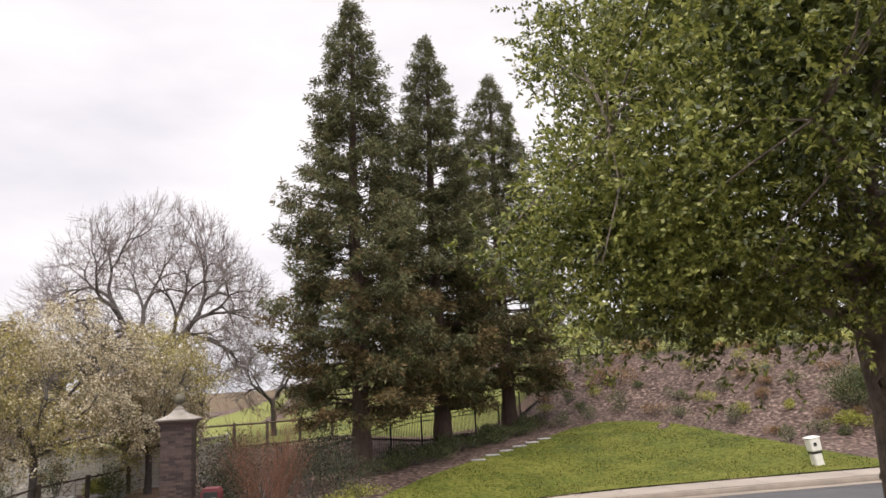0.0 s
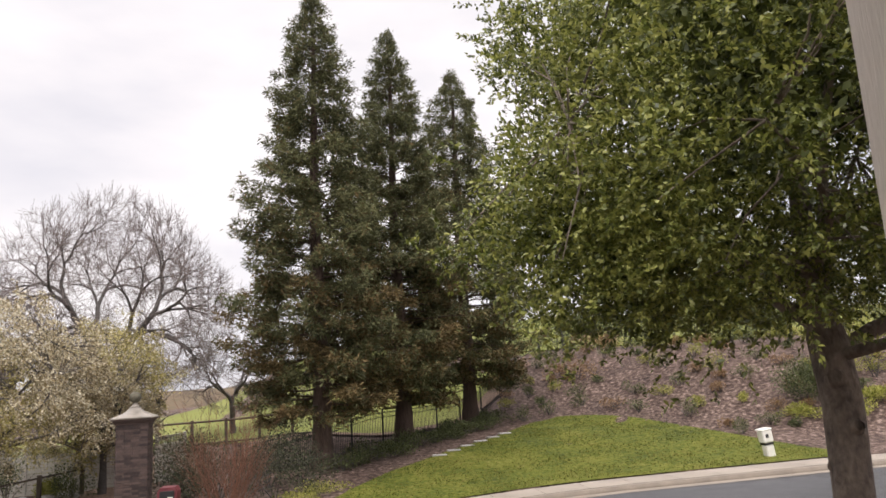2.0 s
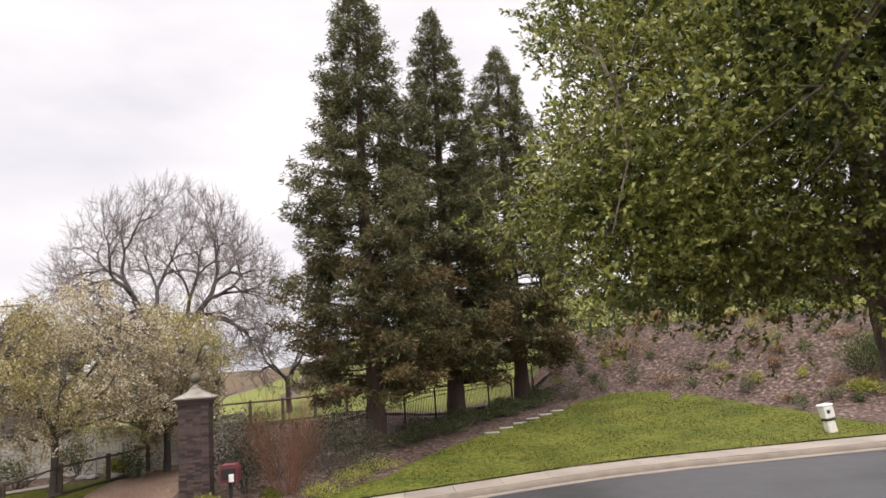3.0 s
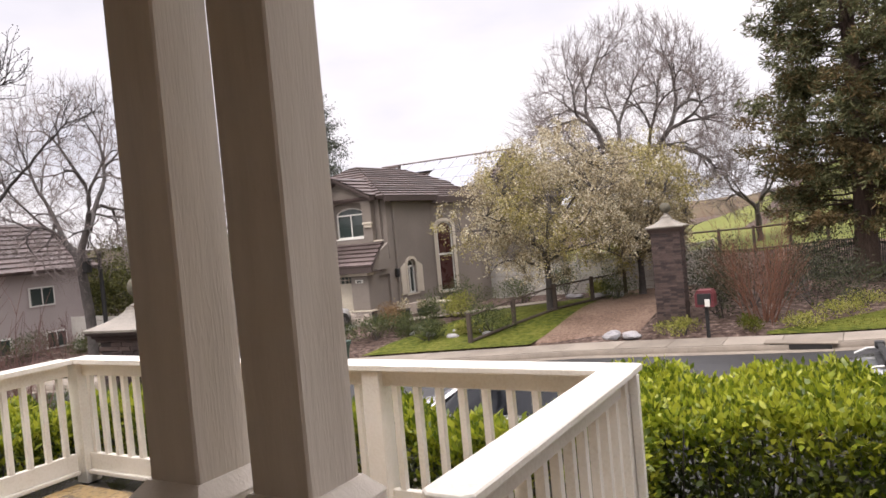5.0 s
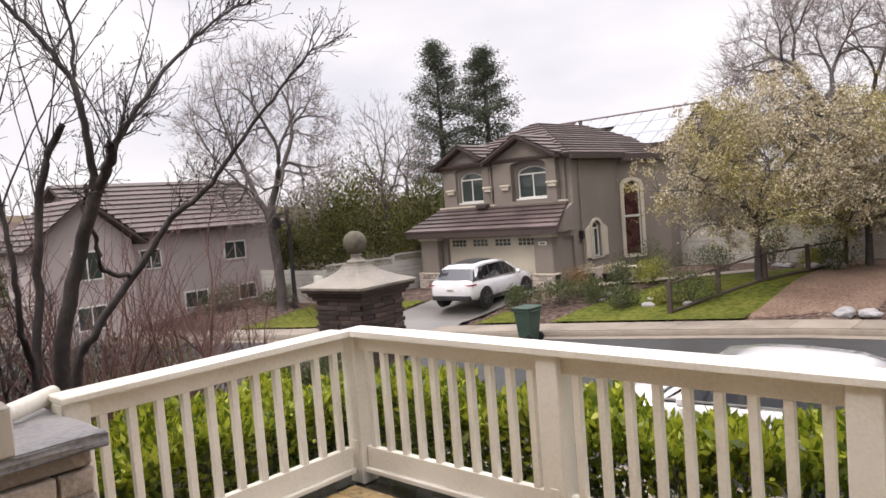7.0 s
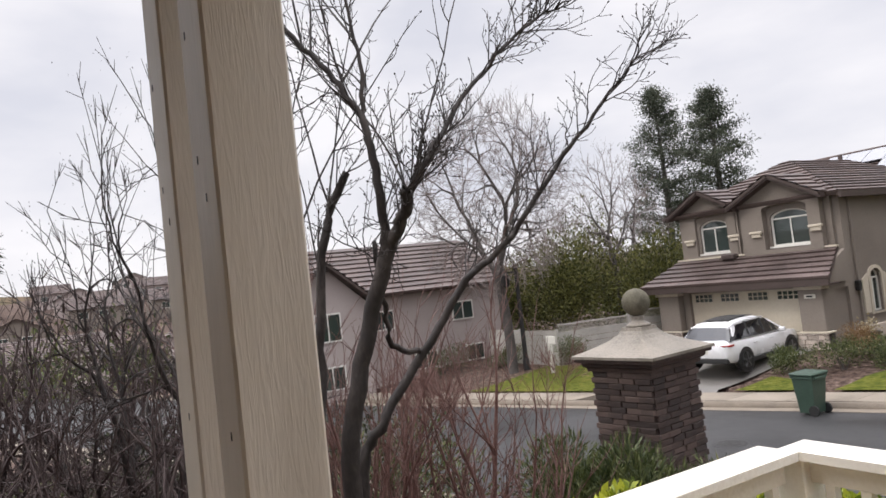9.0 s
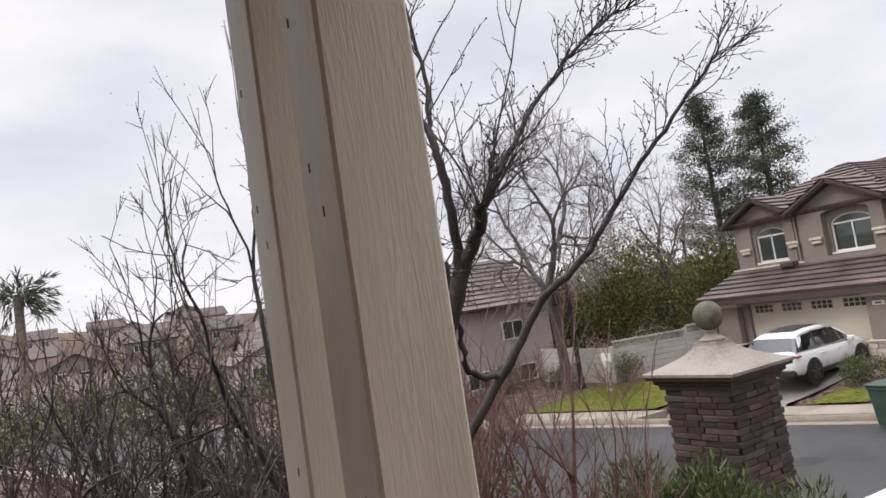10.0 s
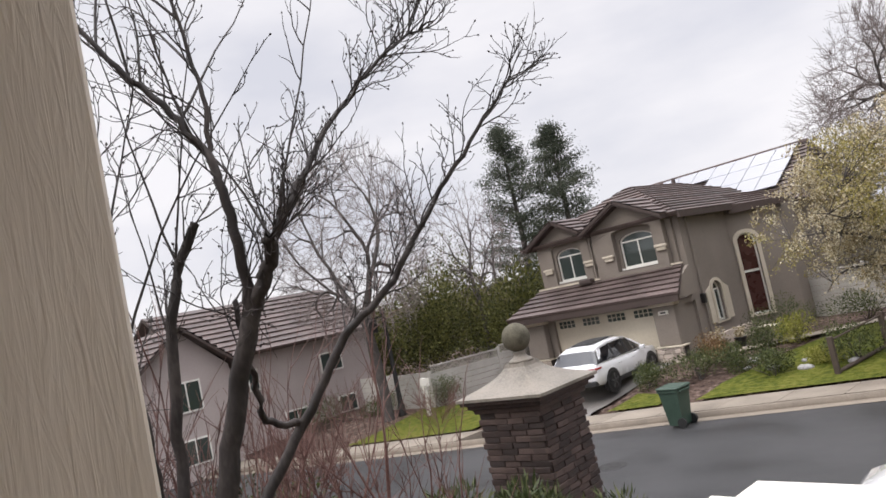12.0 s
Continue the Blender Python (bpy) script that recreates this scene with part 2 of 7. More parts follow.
M_BIN = material("green_bin_plastic", [(0.026, 0.050, 0.036), (0.045, 0.080, 0.058)], 3, 0.5, 0.1)
M_CARWHITE = material("white_car_paint", [(0.70, 0.70, 0.71), (0.76, 0.76, 0.77)], 1, 0.22, 0.0, coat=1.0)
M_CARGREY = material("silver_grey_car_paint", [(0.20, 0.21, 0.22), (0.24, 0.25, 0.26)], 1, 0.3, 0.0, coat=1.0, metal=0.5)
M_CARGLASS = glass_material("car_glass", (0.006, 0.007, 0.009))
M_TYRE = material("tyre_rubber", [(0.01, 0.01, 0.01), (0.02, 0.02, 0.02)], 9, 0.8, 0.2)
M_RIM = material("wheel_alloy", [(0.12, 0.12, 0.13), (0.22, 0.22, 0.23)], 9, 0.35, 0.0, metal=0.8)
M_LAMPRED = material("tail_light_red", [(0.25, 0.015, 0.012), (0.32, 0.025, 0.02)], 5, 0.2, 0.0, coat=1.0)
M_BLACK = material("black_plastic", [(0.012, 0.012, 0.012), (0.025, 0.025, 0.025)], 8, 0.5, 0.1)
M_STEEL = material("galvanised_steel", [(0.35, 0.35, 0.34), (0.5, 0.5, 0.48)], 9, 0.45, 0.1, metal=0.7)
M_WHITEPOST = material("white_enamel", [(0.62, 0.60, 0.54), (0.78, 0.77, 0.72)], 6, 0.5, 0.1)
M_TARP = material("dark_green_mesh", [(0.008, 0.022, 0.016), (0.016, 0.04, 0.028)], 2, 0.8, 0.3, 90)
M_PORCHWALL = material("porch_stucco", [(0.25, 0.215, 0.175), (0.33, 0.285, 0.235)], 1.5, 0.9, 0.3, 40)
M_PLAQUE = material("pale_plaque", [(0.6, 0.58, 0.52), (0.7, 0.68, 0.6)], 9, 0.5, 0.0)


# ---- building helpers ----
BASES = {}
rng = np.random.default_rng(7)


def thing(name, base, label, category, group="", kind=""):
    ob = new(name)
    ob.location = base
    ob.empty_display_size = 0.2
    BASES[ob.name] = Vector(base)
    return tagged(ob, label, category, group, kind)


def part(name, bm, material_, parent, label="", smooth=False):
    """Link a bmesh, given in world coordinates, as one mesh under a thing or a part."""
    base = BASES[parent.name]
    me = bpy.data.meshes.new(name)
    bm.normal_update()
    bm.to_mesh(me)
    bm.free()
    me.transform(Matrix.Translation(-base))
    me.materials.append(material_)
    if smooth:
        me.polygons.foreach_set("use_smooth", [True] * len(me.polygons))
    ob = new(name, me)
    ob.parent = parent
    BASES[ob.name] = base
    return tagged(ob, label)


def solid(name, bm, material_, label="", category="", kind="", group="", smooth=False):
    me = bpy.data.meshes.new(name)
    bm.normal_update()
    bm.to_mesh(me)
    bm.free()
    me.materials.append(material_)
    if smooth:
        me.polygons.foreach_set("use_smooth", [True] * len(me.polygons))
    ob = new(name, me)
    BASES[ob.name] = Vector((0, 0, 0))
    return tagged(ob, label, category, group, kind)


def box(bm, x0, x1, y0, y1, z0, z1, bevel=0.0, m=None):
    g = bmesh.ops.create_cube(bm, size=1)
    bmesh.ops.scale(bm, vec=(abs(x1 - x0), abs(y1 - y0), abs(z1 - z0)), verts=g["verts"])
    bmesh.ops.translate(bm, vec=((x0 + x1) / 2, (y0 + y1) / 2, (z0 + z1) / 2), verts=g["verts"])
    verts = g["verts"]
    if bevel:
        edges = list({e for v in verts for e in v.link_edges})
        r = bmesh.ops.bevel(bm, geom=edges, offset=bevel, segments=1, affect="EDGES")
        verts = list({v for f in r["faces"] for v in f.verts} | {v for v in verts if v.is_valid})
    if m is not None:
        bmesh.ops.transform(bm, matrix=m, verts=verts)
    return bm


def boxed(*a, **k):
    return box(bmesh.new(), *a, **k)


def prism(bm, pts, axis, a0, a1, m=None):
    """Extrude a closed outline of (u, v) along an axis from a0 to a1: x takes (y, z), y takes (x, z), z takes (x, y)."""
    def put(u, v, a):
        return {"x": (a, u, v), "y": (u, a, v), "z": (u, v, a)}[axis]
    lo = [bm.verts.new(put(u, v, a0)) for u, v in pts]
    hi = [bm.verts.new(put(u, v, a1)) for u, v in pts]
    bm.faces.new(lo), bm.faces.new(hi[::-1])
    for i in range(len(pts)):
        j = (i + 1) % len(pts)
        bm.faces.new((lo[i], hi[i], hi[j], lo[j]))
    bmesh.ops.recalc_face_normals(bm, faces=bm.faces)
    if m is not None:
        bmesh.ops.transform(bm, matrix=m, verts=lo + hi)
    return bm


def lathe(bm, cx, cy, profile, sides=20):
    """Turn a profile of (radius, z) round an upright axis."""
    rings = []
    for r, z in profile:
        rings.append([bm.verts.new((cx + r * math.cos(2 * math.pi * i / sides), cy + r * math.sin(2 * math.pi * i / sides), z)) for i in range(sides)])
    for a, b in zip(rings, rings[1:]):
        for i in range(sides):
            j = (i + 1) % sides
            bm.faces.new((a[i], a[j], b[j], b[i]))
    bm.faces.new(rings[0][::-1]), bm.faces.new(rings[-1])
    return bm


class Growth:
    """Collects tubes and leaves as plain arrays."""

    def __init__(self):
        self.v, self.f, self.n = [], [], 0

    def tube(self, pts, radii, sides=5):
        pts = [np.asarray(p, float) for p in pts]
        base = self.n
        for i, p in enumerate(pts):
            d = pts[min(i + 1, len(pts) - 1)] - pts[max(i - 1, 0)]
            d = d / (np.linalg.norm(d) + 1e-9)
            a = np.cross(d, (0.31, 0.17, 0.93) if abs(d[2]) < 0.9 else (1, 0, 0))
            a /= np.linalg.norm(a) + 1e-9
            b = np.cross(d, a)
            for k in range(sides):
                t = 2 * math.pi * k / sides
                self.v.append(p + radii[i] * (math.cos(t) * a + math.sin(t) * b))
        for i in range(len(pts) - 1):
            for k in range(sides):
                o, q = base + i * sides, (k + 1) % sides
                self.f.append((o + k, o + q, o + sides + q, o + sides + k))
        self.n += len(pts) * sides

    def mesh(self, name):
        me = bpy.data.meshes.new(name)
        me.from_pydata([tuple(p) for p in self.v], [], self.f)
        me.polygons.foreach_set("use_smooth", [True] * len(me.polygons))
        return me


def leaf_mesh(name, at, way, length, width, up=None, fold=0.15):
    """Many small folded leaves in one mesh: places, directions, lengths and widths as arrays."""
    at, way = np.asarray(at, float), np.asarray(way, float)
    count = len(at)
    way = way / (np.linalg.norm(way, axis=1, keepdims=True) + 1e-9)
    if up is None:
        up = rng.normal(size=(count, 3)) + (0, 0, 0.8)
    side = np.cross(way, up)
    side /= np.linalg.norm(side, axis=1, keepdims=True) + 1e-9
    nor = np.cross(side, way)
    length, width = np.broadcast_to(length, count)[:, None], np.broadcast_to(width, count)[:, None]
    mid = at + way * length * 0.45
    v = np.stack([at, mid + side * width / 2 + nor * width * fold, at + way * length, mid - side * width / 2 + nor * width * fold], 1).reshape(-1, 3)
    me = bpy.data.meshes.new(name)
    me.vertices.add(4 * count)
    me.vertices.foreach_set("co", v.astype(np.float32).ravel())
    me.loops.add(4 * count)
    me.loops.foreach_set("vertex_index", np.arange(4 * count, dtype=np.int32))
    me.polygons.add(count)
    me.polygons.foreach_set("loop_start", np.arange(0, 4 * count, 4, dtype=np.int32))
    me.update(calc_edges=True)
    return me


def hang(name, me, material_, parent, label="", local=False):
    """Link a ready mesh, in world coordinates, under a thing."""
    base = BASES[parent.name]
    if not local:
        me.transform(Matrix.Translation(-base))
    me.materials.append(material_)
    ob = new(name, me)
    ob.parent = parent
    BASES[ob.name] = base
    return tagged(ob, label)


def smooth(a, b, x):
    t = np.clip((np.asarray(x, float) - a) / (b - a), 0, 1)
    return t * t * (3 - 2 * t)


def unit(v):
    v = np.asarray(v, float)
    return v / (np.linalg.norm(v) + 1e-9)


# ---- the lie of the land (porch floor is z = 0) ----
def far_kerb(x):
    return np.interp(x, [-60, -30, -21, -14, -7, -0.5, 6.5, 10, 18, 60], [4, 13.2, 16.4, 18.9, 21.0, 21.7, 22.8, 23.0, 22.6, 17])


def near_kerb(x):
    return far_kerb(x) - np.interp(x, [-20, -10, 2, 20], [9.5, 10.5, 12.2, 12.2])


def street(x):
    return np.interp(x, [-60, -14, -0.5, 8, 18, 60], [-3.2, -2.65, -2.42, -2.08, -1.85, -1.3])


def bank_edge(x):
    return np.interp(x, [-6, -2, 1, 5, 9, 12, 14.5, 18, 21, 25], [23.5, 23.6, 25.8, 30.6, 34.6, 37.2, 36.8, 32.4, 29.0, 26.0])


def lawn_edge(x):
    return np.interp(x, [-2, 1, 1.7, 3.3, 6, 8.2, 10.2, 11.6, 13, 14.6, 16, 17, 17.8, 18.5, 18.9, 19.4],
                     [23.6, 26.0, 27.3, 29.7, 32.5, 34.3, 36.5, 38.0, 38.5, 37.9, 35.8, 33.6, 31.5, 29.0, 26.6, 24.6])


def ground_z(x, y):
    x, y = np.asarray(x, float), np.asarray(y, float)
    fk, nk, st = far_kerb(x), near_kerb(x), street(x)
    s, d = y - fk - 1.5, nk - 1.4 - y
    w = smooth(-4, 6, x)
    far = st + 0.15 + w * 1.0 * smooth(0, 14, s) + (1 - w) * 0.5 * smooth(0, 6, s)
    far = far + 3.7 * smooth(-1.0, 13, y - bank_edge(x)) * smooth(8, 14.5, x)
    far = far + 1.0 * smooth(34.2, 38, y) * smooth(-14, -7, x) * (1 - smooth(-1, 5, x))
    far = far + 0.7 * smooth(40, 62, y) * smooth(-12, -4, x) + 9 * smooth(62, 150, y) * smooth(-30, 5, x)
    near = st + 0.15 + 0.7 * smooth(0.2, 6, d) - 2.0 * smooth(-8.5, -16, x) * smooth(1, 7, d)
    mid = st - 0.35
    z = np.where(s > 0, far, np.where(d > 0, near, mid))
    return z - 3.0 * smooth(-45, -90, x) + 17.0 * smooth(-70, -300, x) * smooth(150, 50, y)


def gz(x, y):
    return float(ground_z(x, y))


def sheet(name, material_, xs, lo, hi, rows, lift, label, category, kind="structure", fixed=None, thick=0.0):
    """A sheet that follows the land between two lines y = lo(x) and y = hi(x)."""
    bm = bmesh.new()
    grid = []
    for x in xs:
        col = []
        for t in np.linspace(0, 1, rows):
            y = float(lo(x) * (1 - t) + hi(x) * t)
            z = (float(fixed(x)) if fixed else gz(x, y)) + lift
            col.append(bm.verts.new((x, y, z)))
        grid.append(col)
    for a, b in zip(grid, grid[1:]):
        for i in range(rows - 1):
            bm.faces.new((a[i], b[i], b[i + 1], a[i + 1]))
    if thick:
        r = bmesh.ops.extrude_face_region(bm, geom=list(bm.faces))
        bmesh.ops.translate(bm, vec=(0, 0, -thick), verts=[v for v in r["geom"] if isinstance(v, bmesh.types.BMVert)])
        bmesh.ops.recalc_face_normals(bm, faces=bm.faces)
    return solid(name, bm, material_, label, category, kind, smooth=True)


def axis_steps(a, b, fine, far, grow=1.25):
    out, x, s = list(np.arange(a, b, fine)), b, fine
    while x < far:
        out.append(x)
        s *= grow
        x += s
    x, s = a - fine, fine
    while x > -far:
        out.insert(0, x)
        s *= grow
        x -= s
    return np.array(out)


gx, gy = axis_steps(-40, 40, 0.9, 900), axis_steps(-8, 70, 0.9, 900)
GX, GY = np.meshgrid(gx, gy, indexing="ij")
GZ = ground_z(GX, GY) + np.random.default_rng(3).normal(0, 0.025, GX.shape) * (np.abs(GX) < 40)
nx, ny = GX.shape
idx = np.arange(nx * ny).reshape(nx, ny)
faces = np.stack([idx[:-1, :-1], idx[1:, :-1], idx[1:, 1:], idx[:-1, 1:]], -1).reshape(-1, 4)
me = bpy.data.meshes.new("ground")
me.from_pydata(np.stack([GX, GY, GZ], -1).reshape(-1, 3).tolist(), [], faces.tolist())
me.polygons.foreach_set("use_smooth", [True] * len(me.polygons))
me.materials.append(M_MULCH)
tagged(new("ground", me), "brown bark mulch and bare earth ground", "ground", kind="structure")

XS = np.arange(-60, 60.1, 1.0)
sheet("road", M_ASPHALT, XS, near_kerb, far_kerb, 8, 0.0, "wet grey asphalt street", "road", fixed=street)
for side, edge, out in (("far", far_kerb, 1), ("near", near_kerb, -1)):
    sheet("kerb_" + side, M_KERB, XS, (lambda x, e=edge, o=out: e(x) + min(0, o) * 0.16), (lambda x, e=edge, o=out: e(x) + max(0, o) * 0.16), 2, 0.15,
          "worn concrete kerb along the street", "kerb", fixed=street, thick=0.3)
sheet("gutter_strip", M_KERB, XS, lambda x: far_kerb(x) - 0.45, far_kerb, 2, 0.012, "concrete gutter strip beside the kerb", "gutter", fixed=street)

sheet("lawn", M_LAWN, np.arange(-2, 19.5, 0.35), lambda x: far_kerb(x) + 1.55, lawn_edge, 30, 0.05, "mown green lawn sloping up from the pavement", "lawn")
sheet("meadow", M_MEADOW, np.arange(-26, 16.1, 1.5), lambda x: np.interp(x, [-26, 0, 3, 16], [38.6, 38.6, 41, 50]), lambda x: 62 + 0 * x, 14, 0.06, "bright spring grass beyond the fence", "meadow")
sheet("hill_pasture", M_MEADOW, np.arange(-30, 120, 5), lambda x: 60 + 0 * x, lambda x: 170 + 0 * x, 20, 0.12, "green hillside in the distance", "hillside")
sheet("garden_path", M_GRAVEL, np.arange(-3.0, 14.1, 0.5), lambda x: 37.6 + 0.62 * x, lambda x: 39.6 + 0.62 * x, 4, 0.10, "pale pink gravel path behind the iron fence", "path")


# short blades over the lawn, thicker in patches
gr_ = np.random.default_rng(77)
bx = gr_.uniform(-1.5, 19.3, 60000)
by = gr_.uniform(24, 38.5, 60000)
keep = (by < lawn_edge(bx) - 0.05 + gr_.normal(0, 0.12, 60000)) & (by > far_kerb(bx) + 1.6) & (np.sin(bx * 1.7 + by * 0.6) + np.sin(by * 2.3 - bx * 0.8) + gr_.normal(0, 1.2, 60000) > -0.6)
bx, by = bx[keep], by[keep]
bp_ = np.stack([bx, by, ground_z(bx, by) + 0.03], 1)
bl_ = gr_.uniform(0.04, 0.10, len(bp_))
me = leaf_mesh("grass_blades", bp_, gr_.normal(0, 0.7, bp_.shape) + (0, 0, 1.0), bl_, bl_ * 0.35)
me.materials.append(M_BLADE)
tagged(new("grass_blades", me), "short green grass blades on the mown lawn", "grass", kind="stuff")


# the gravel lane between the rail fence and the gate pillar
sheet("gravel_lane", M_GRAVEL, np.arange(-10.8, -5.9, 0.35), lambda x: far_kerb(x) + 1.5,
      lambda x: np.interp(x, [-10.8, -8.4, -6.2], [24.2, 33.5, 38]), 14, 0.05, "reddish gravel lane", "lane")
sheet("house_lawn", M_LAWN, np.arange(-14.6, -8.7, 0.35), lambda x: far_kerb(x) + 1.6,
      lambda x: np.interp(x, [-14.6, -12.5, -10.9, -8.8], [22.0, 28.2, 29.5, 31.5]), 14, 0.06, "short green front lawn", "lawn")
sheet("side_lawn", M_LAWN, np.arange(-26.5, -21.3, 0.5), lambda x: far_kerb(x) + 1.6, lambda x: far_kerb(x) + 5.5 + 0 * x, 6, 0.05, "small green lawn beside the drive", "lawn")
sheet("drive", M_DRIVE, np.arange(-21.2, -17.2, 0.4), lambda x: far_kerb(x) + 0.1, lambda x: 24.9 + 0 * x, 10, 0.06, "damp dark grey concrete drive", "drive")
sheet("drive_verge", M_LAWN, np.arange(-17.1, -15.6, 0.3), lambda x: far_kerb(x) + 1.6, lambda x: far_kerb(x) + 3.4 - 0.5 * (x + 17), 5, 0.06, "strip of green lawn beside the drive", "lawn")
sheet("garden_walk", M_CONCRETE, np.arange(-16.6, -10.8, 0.4), lambda x: 24.2 + 0.9 * (x + 16.6), lambda x: 25.3 + 0.9 * (x + 16.6), 4, 0.10, "pale curving garden walk", "path")

# ---- porch ----
PX0, PX1, PY0, PY1 = -4.66, 3.2, -1.6, 3.72
bm = bmesh.new()
box(bm, -5.1, 3.4, PY0, 1.95, -3.0, -0.035)
box(bm, -4.78, -0.28, 1.95, 3.84, -3.0, -0.035)
solid("floor", bm, M_GUTTER, "dark wet mortar bed of the raised porch", "floor", "structure")
# unseen wall, dulled so less light bounces onto the posts' inner faces
solid("wall_house", boxed(-9.0, 7.0, -1.9, -1.6, -3.0, 4.2), M_PORCHWALL, "unseen grey-brown stucco house wall behind the porch", "wall", "structure")
# ceiling out of view; the duller post paint here darkens the porch inside
solid("ceiling", boxed(-5.1, 3.4, -1.6, 1.85, 3.02, 3.14), M_POST, "unseen painted porch ceiling", "ceiling", "structure")
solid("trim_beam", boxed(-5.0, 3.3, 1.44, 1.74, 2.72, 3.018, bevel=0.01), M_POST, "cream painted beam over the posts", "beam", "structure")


def post(x0, y0, w, d, label):
    t = thing("porch_post", (x0 + w / 2, y0 + d / 2, 0.84), label, "post", "posts of the porch")
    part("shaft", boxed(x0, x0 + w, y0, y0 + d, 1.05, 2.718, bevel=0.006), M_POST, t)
    e = 0.045
    bm = boxed(x0 - e, x0 + w + e, y0 - e, y0 + d + e, 0.842, 1.02, bevel=0.006)
    part("plinth", bm, M_POST, t)
    bm = bmesh.new()
    lo = [bm.verts.new((x, y, 1.02)) for x, y in ((x0 - e, y0 - e), (x0 + w + e, y0 - e), (x0 + w + e, y0 + d + e), (x0 - e, y0 + d + e))]
    k = 0.006
    hi = [bm.verts.new((x, y, 1.065)) for x, y in ((x0 - k, y0 - k), (x0 + w + k, y0 - k), (x0 + w + k, y0 + d + k), (x0 - k, y0 + d + k))]
    bm.faces.new(hi)
    for i in range(4):
        bm.faces.new((lo[i], lo[(i + 1) % 4], hi[(i + 1) % 4], hi[i]))
    part("base_moulding", bm, M_POST, t)
    for z, dx in () if x0 > -4 else ((1.98, 0.3), (2.23, 0.25), (1.45, 0.62), (1.9, 0.55)):
        bm = bmesh.new()
        prism(bm, [(x0 + w * dx - 0.0022, z), (x0 + w * dx + 0.0022, z), (x0 + w * dx + 0.0018, z + 0.016), (x0 + w * dx - 0.0018, z + 0.016)], "y", y0 - 0.0015, y0 + 0.001)
        part("nail_hole", bm, M_BLACK, t)
    return t


for x0, y0, d in ((-0.958, 1.506, 0.18), (-0.598, 1.506, 0.18), (-4.29, 1.41, 0.162), (-4.65, 1.41, 0.162), (2.031, 1.575, 0.166), (2.39, 1.575, 0.166)):
    post(x0, y0, d if d > 0.17 else 0.166, d, "square cream-painted timber porch post on a stone pier")


def stone_pier(x0, x1, y0, y1, seed):
    r = random.Random(seed)
    t = thing("stone_pier", ((x0 + x1) / 2, (y0 + y1) / 2, 0), "ledgestone pier with a grey slab cap on the porch floor", "pier", "stone piers of the porch")
    part("core", boxed(x0 + 0.04, x1 - 0.04, y0 + 0.04, y1 - 0.04, -0.6, 0.78), M_MORTAR, t)
    bm = boxed(x0 - 0.05, x1 + 0.05, y0 - 0.05, y1 + 0.05, 0.78, 0.84, bevel=0.008)
    bmesh.ops.subdivide_edges(bm, edges=bm.edges, cuts=3, use_grid_fill=True)
    for v in bm.verts:
        v.co += Vector((r.uniform(-1, 1), r.uniform(-1, 1), 0)) * 0.006
    part("cap_slab", bm, M_CAPSTONE, t)
    meshes = {}
    z = -0.02
    while z < 0.76:
        h = min(r.choice((0.055, 0.075, 0.1, 0.12)), 0.775 - z)
        for face in ("east", "north", "south"):
            a0, a1 = (y0, y1) if face == "east" else (x0, x1)
            a = a0
            while a < a1 - 0.02:
                w = min(r.uniform(0.12, 0.34), a1 - a)
                if a1 - a - w < 0.07:
                    w = a1 - a
                out, g = r.uniform(-0.012, 0.016), 0.004
                bm = bmesh.new()
                if face == "east":
                    box(bm, x1 - 0.07, x1 + out, a + g, a + w - g, z + g, z + h - g, 0.009)
                elif face == "north":
                    box(bm, a + g, a + w - g, y1 - 0.07, y1 + out, z + g, z + h - g, 0.009)
                else:
                    box(bm, a + g, a + w - g, y0 - out, y0 + 0.07, z + g, z + h - g, 0.009)
                for v in bm.verts:
                    v.co += Vector((r.uniform(-1, 1), r.uniform(-1, 1), r.uniform(-1, 1))) * 0.004
                part("stone", bm, M_STONE, t)
                a += w
        z += h
    return t


stone_pier(-4.78, -4.14, 1.22, 1.90, 3)
stone_pier(-1.11, -0.28, 1.37, 1.90, 4)
stone_pier(1.95, 2.73, 1.40, 1.93, 5)


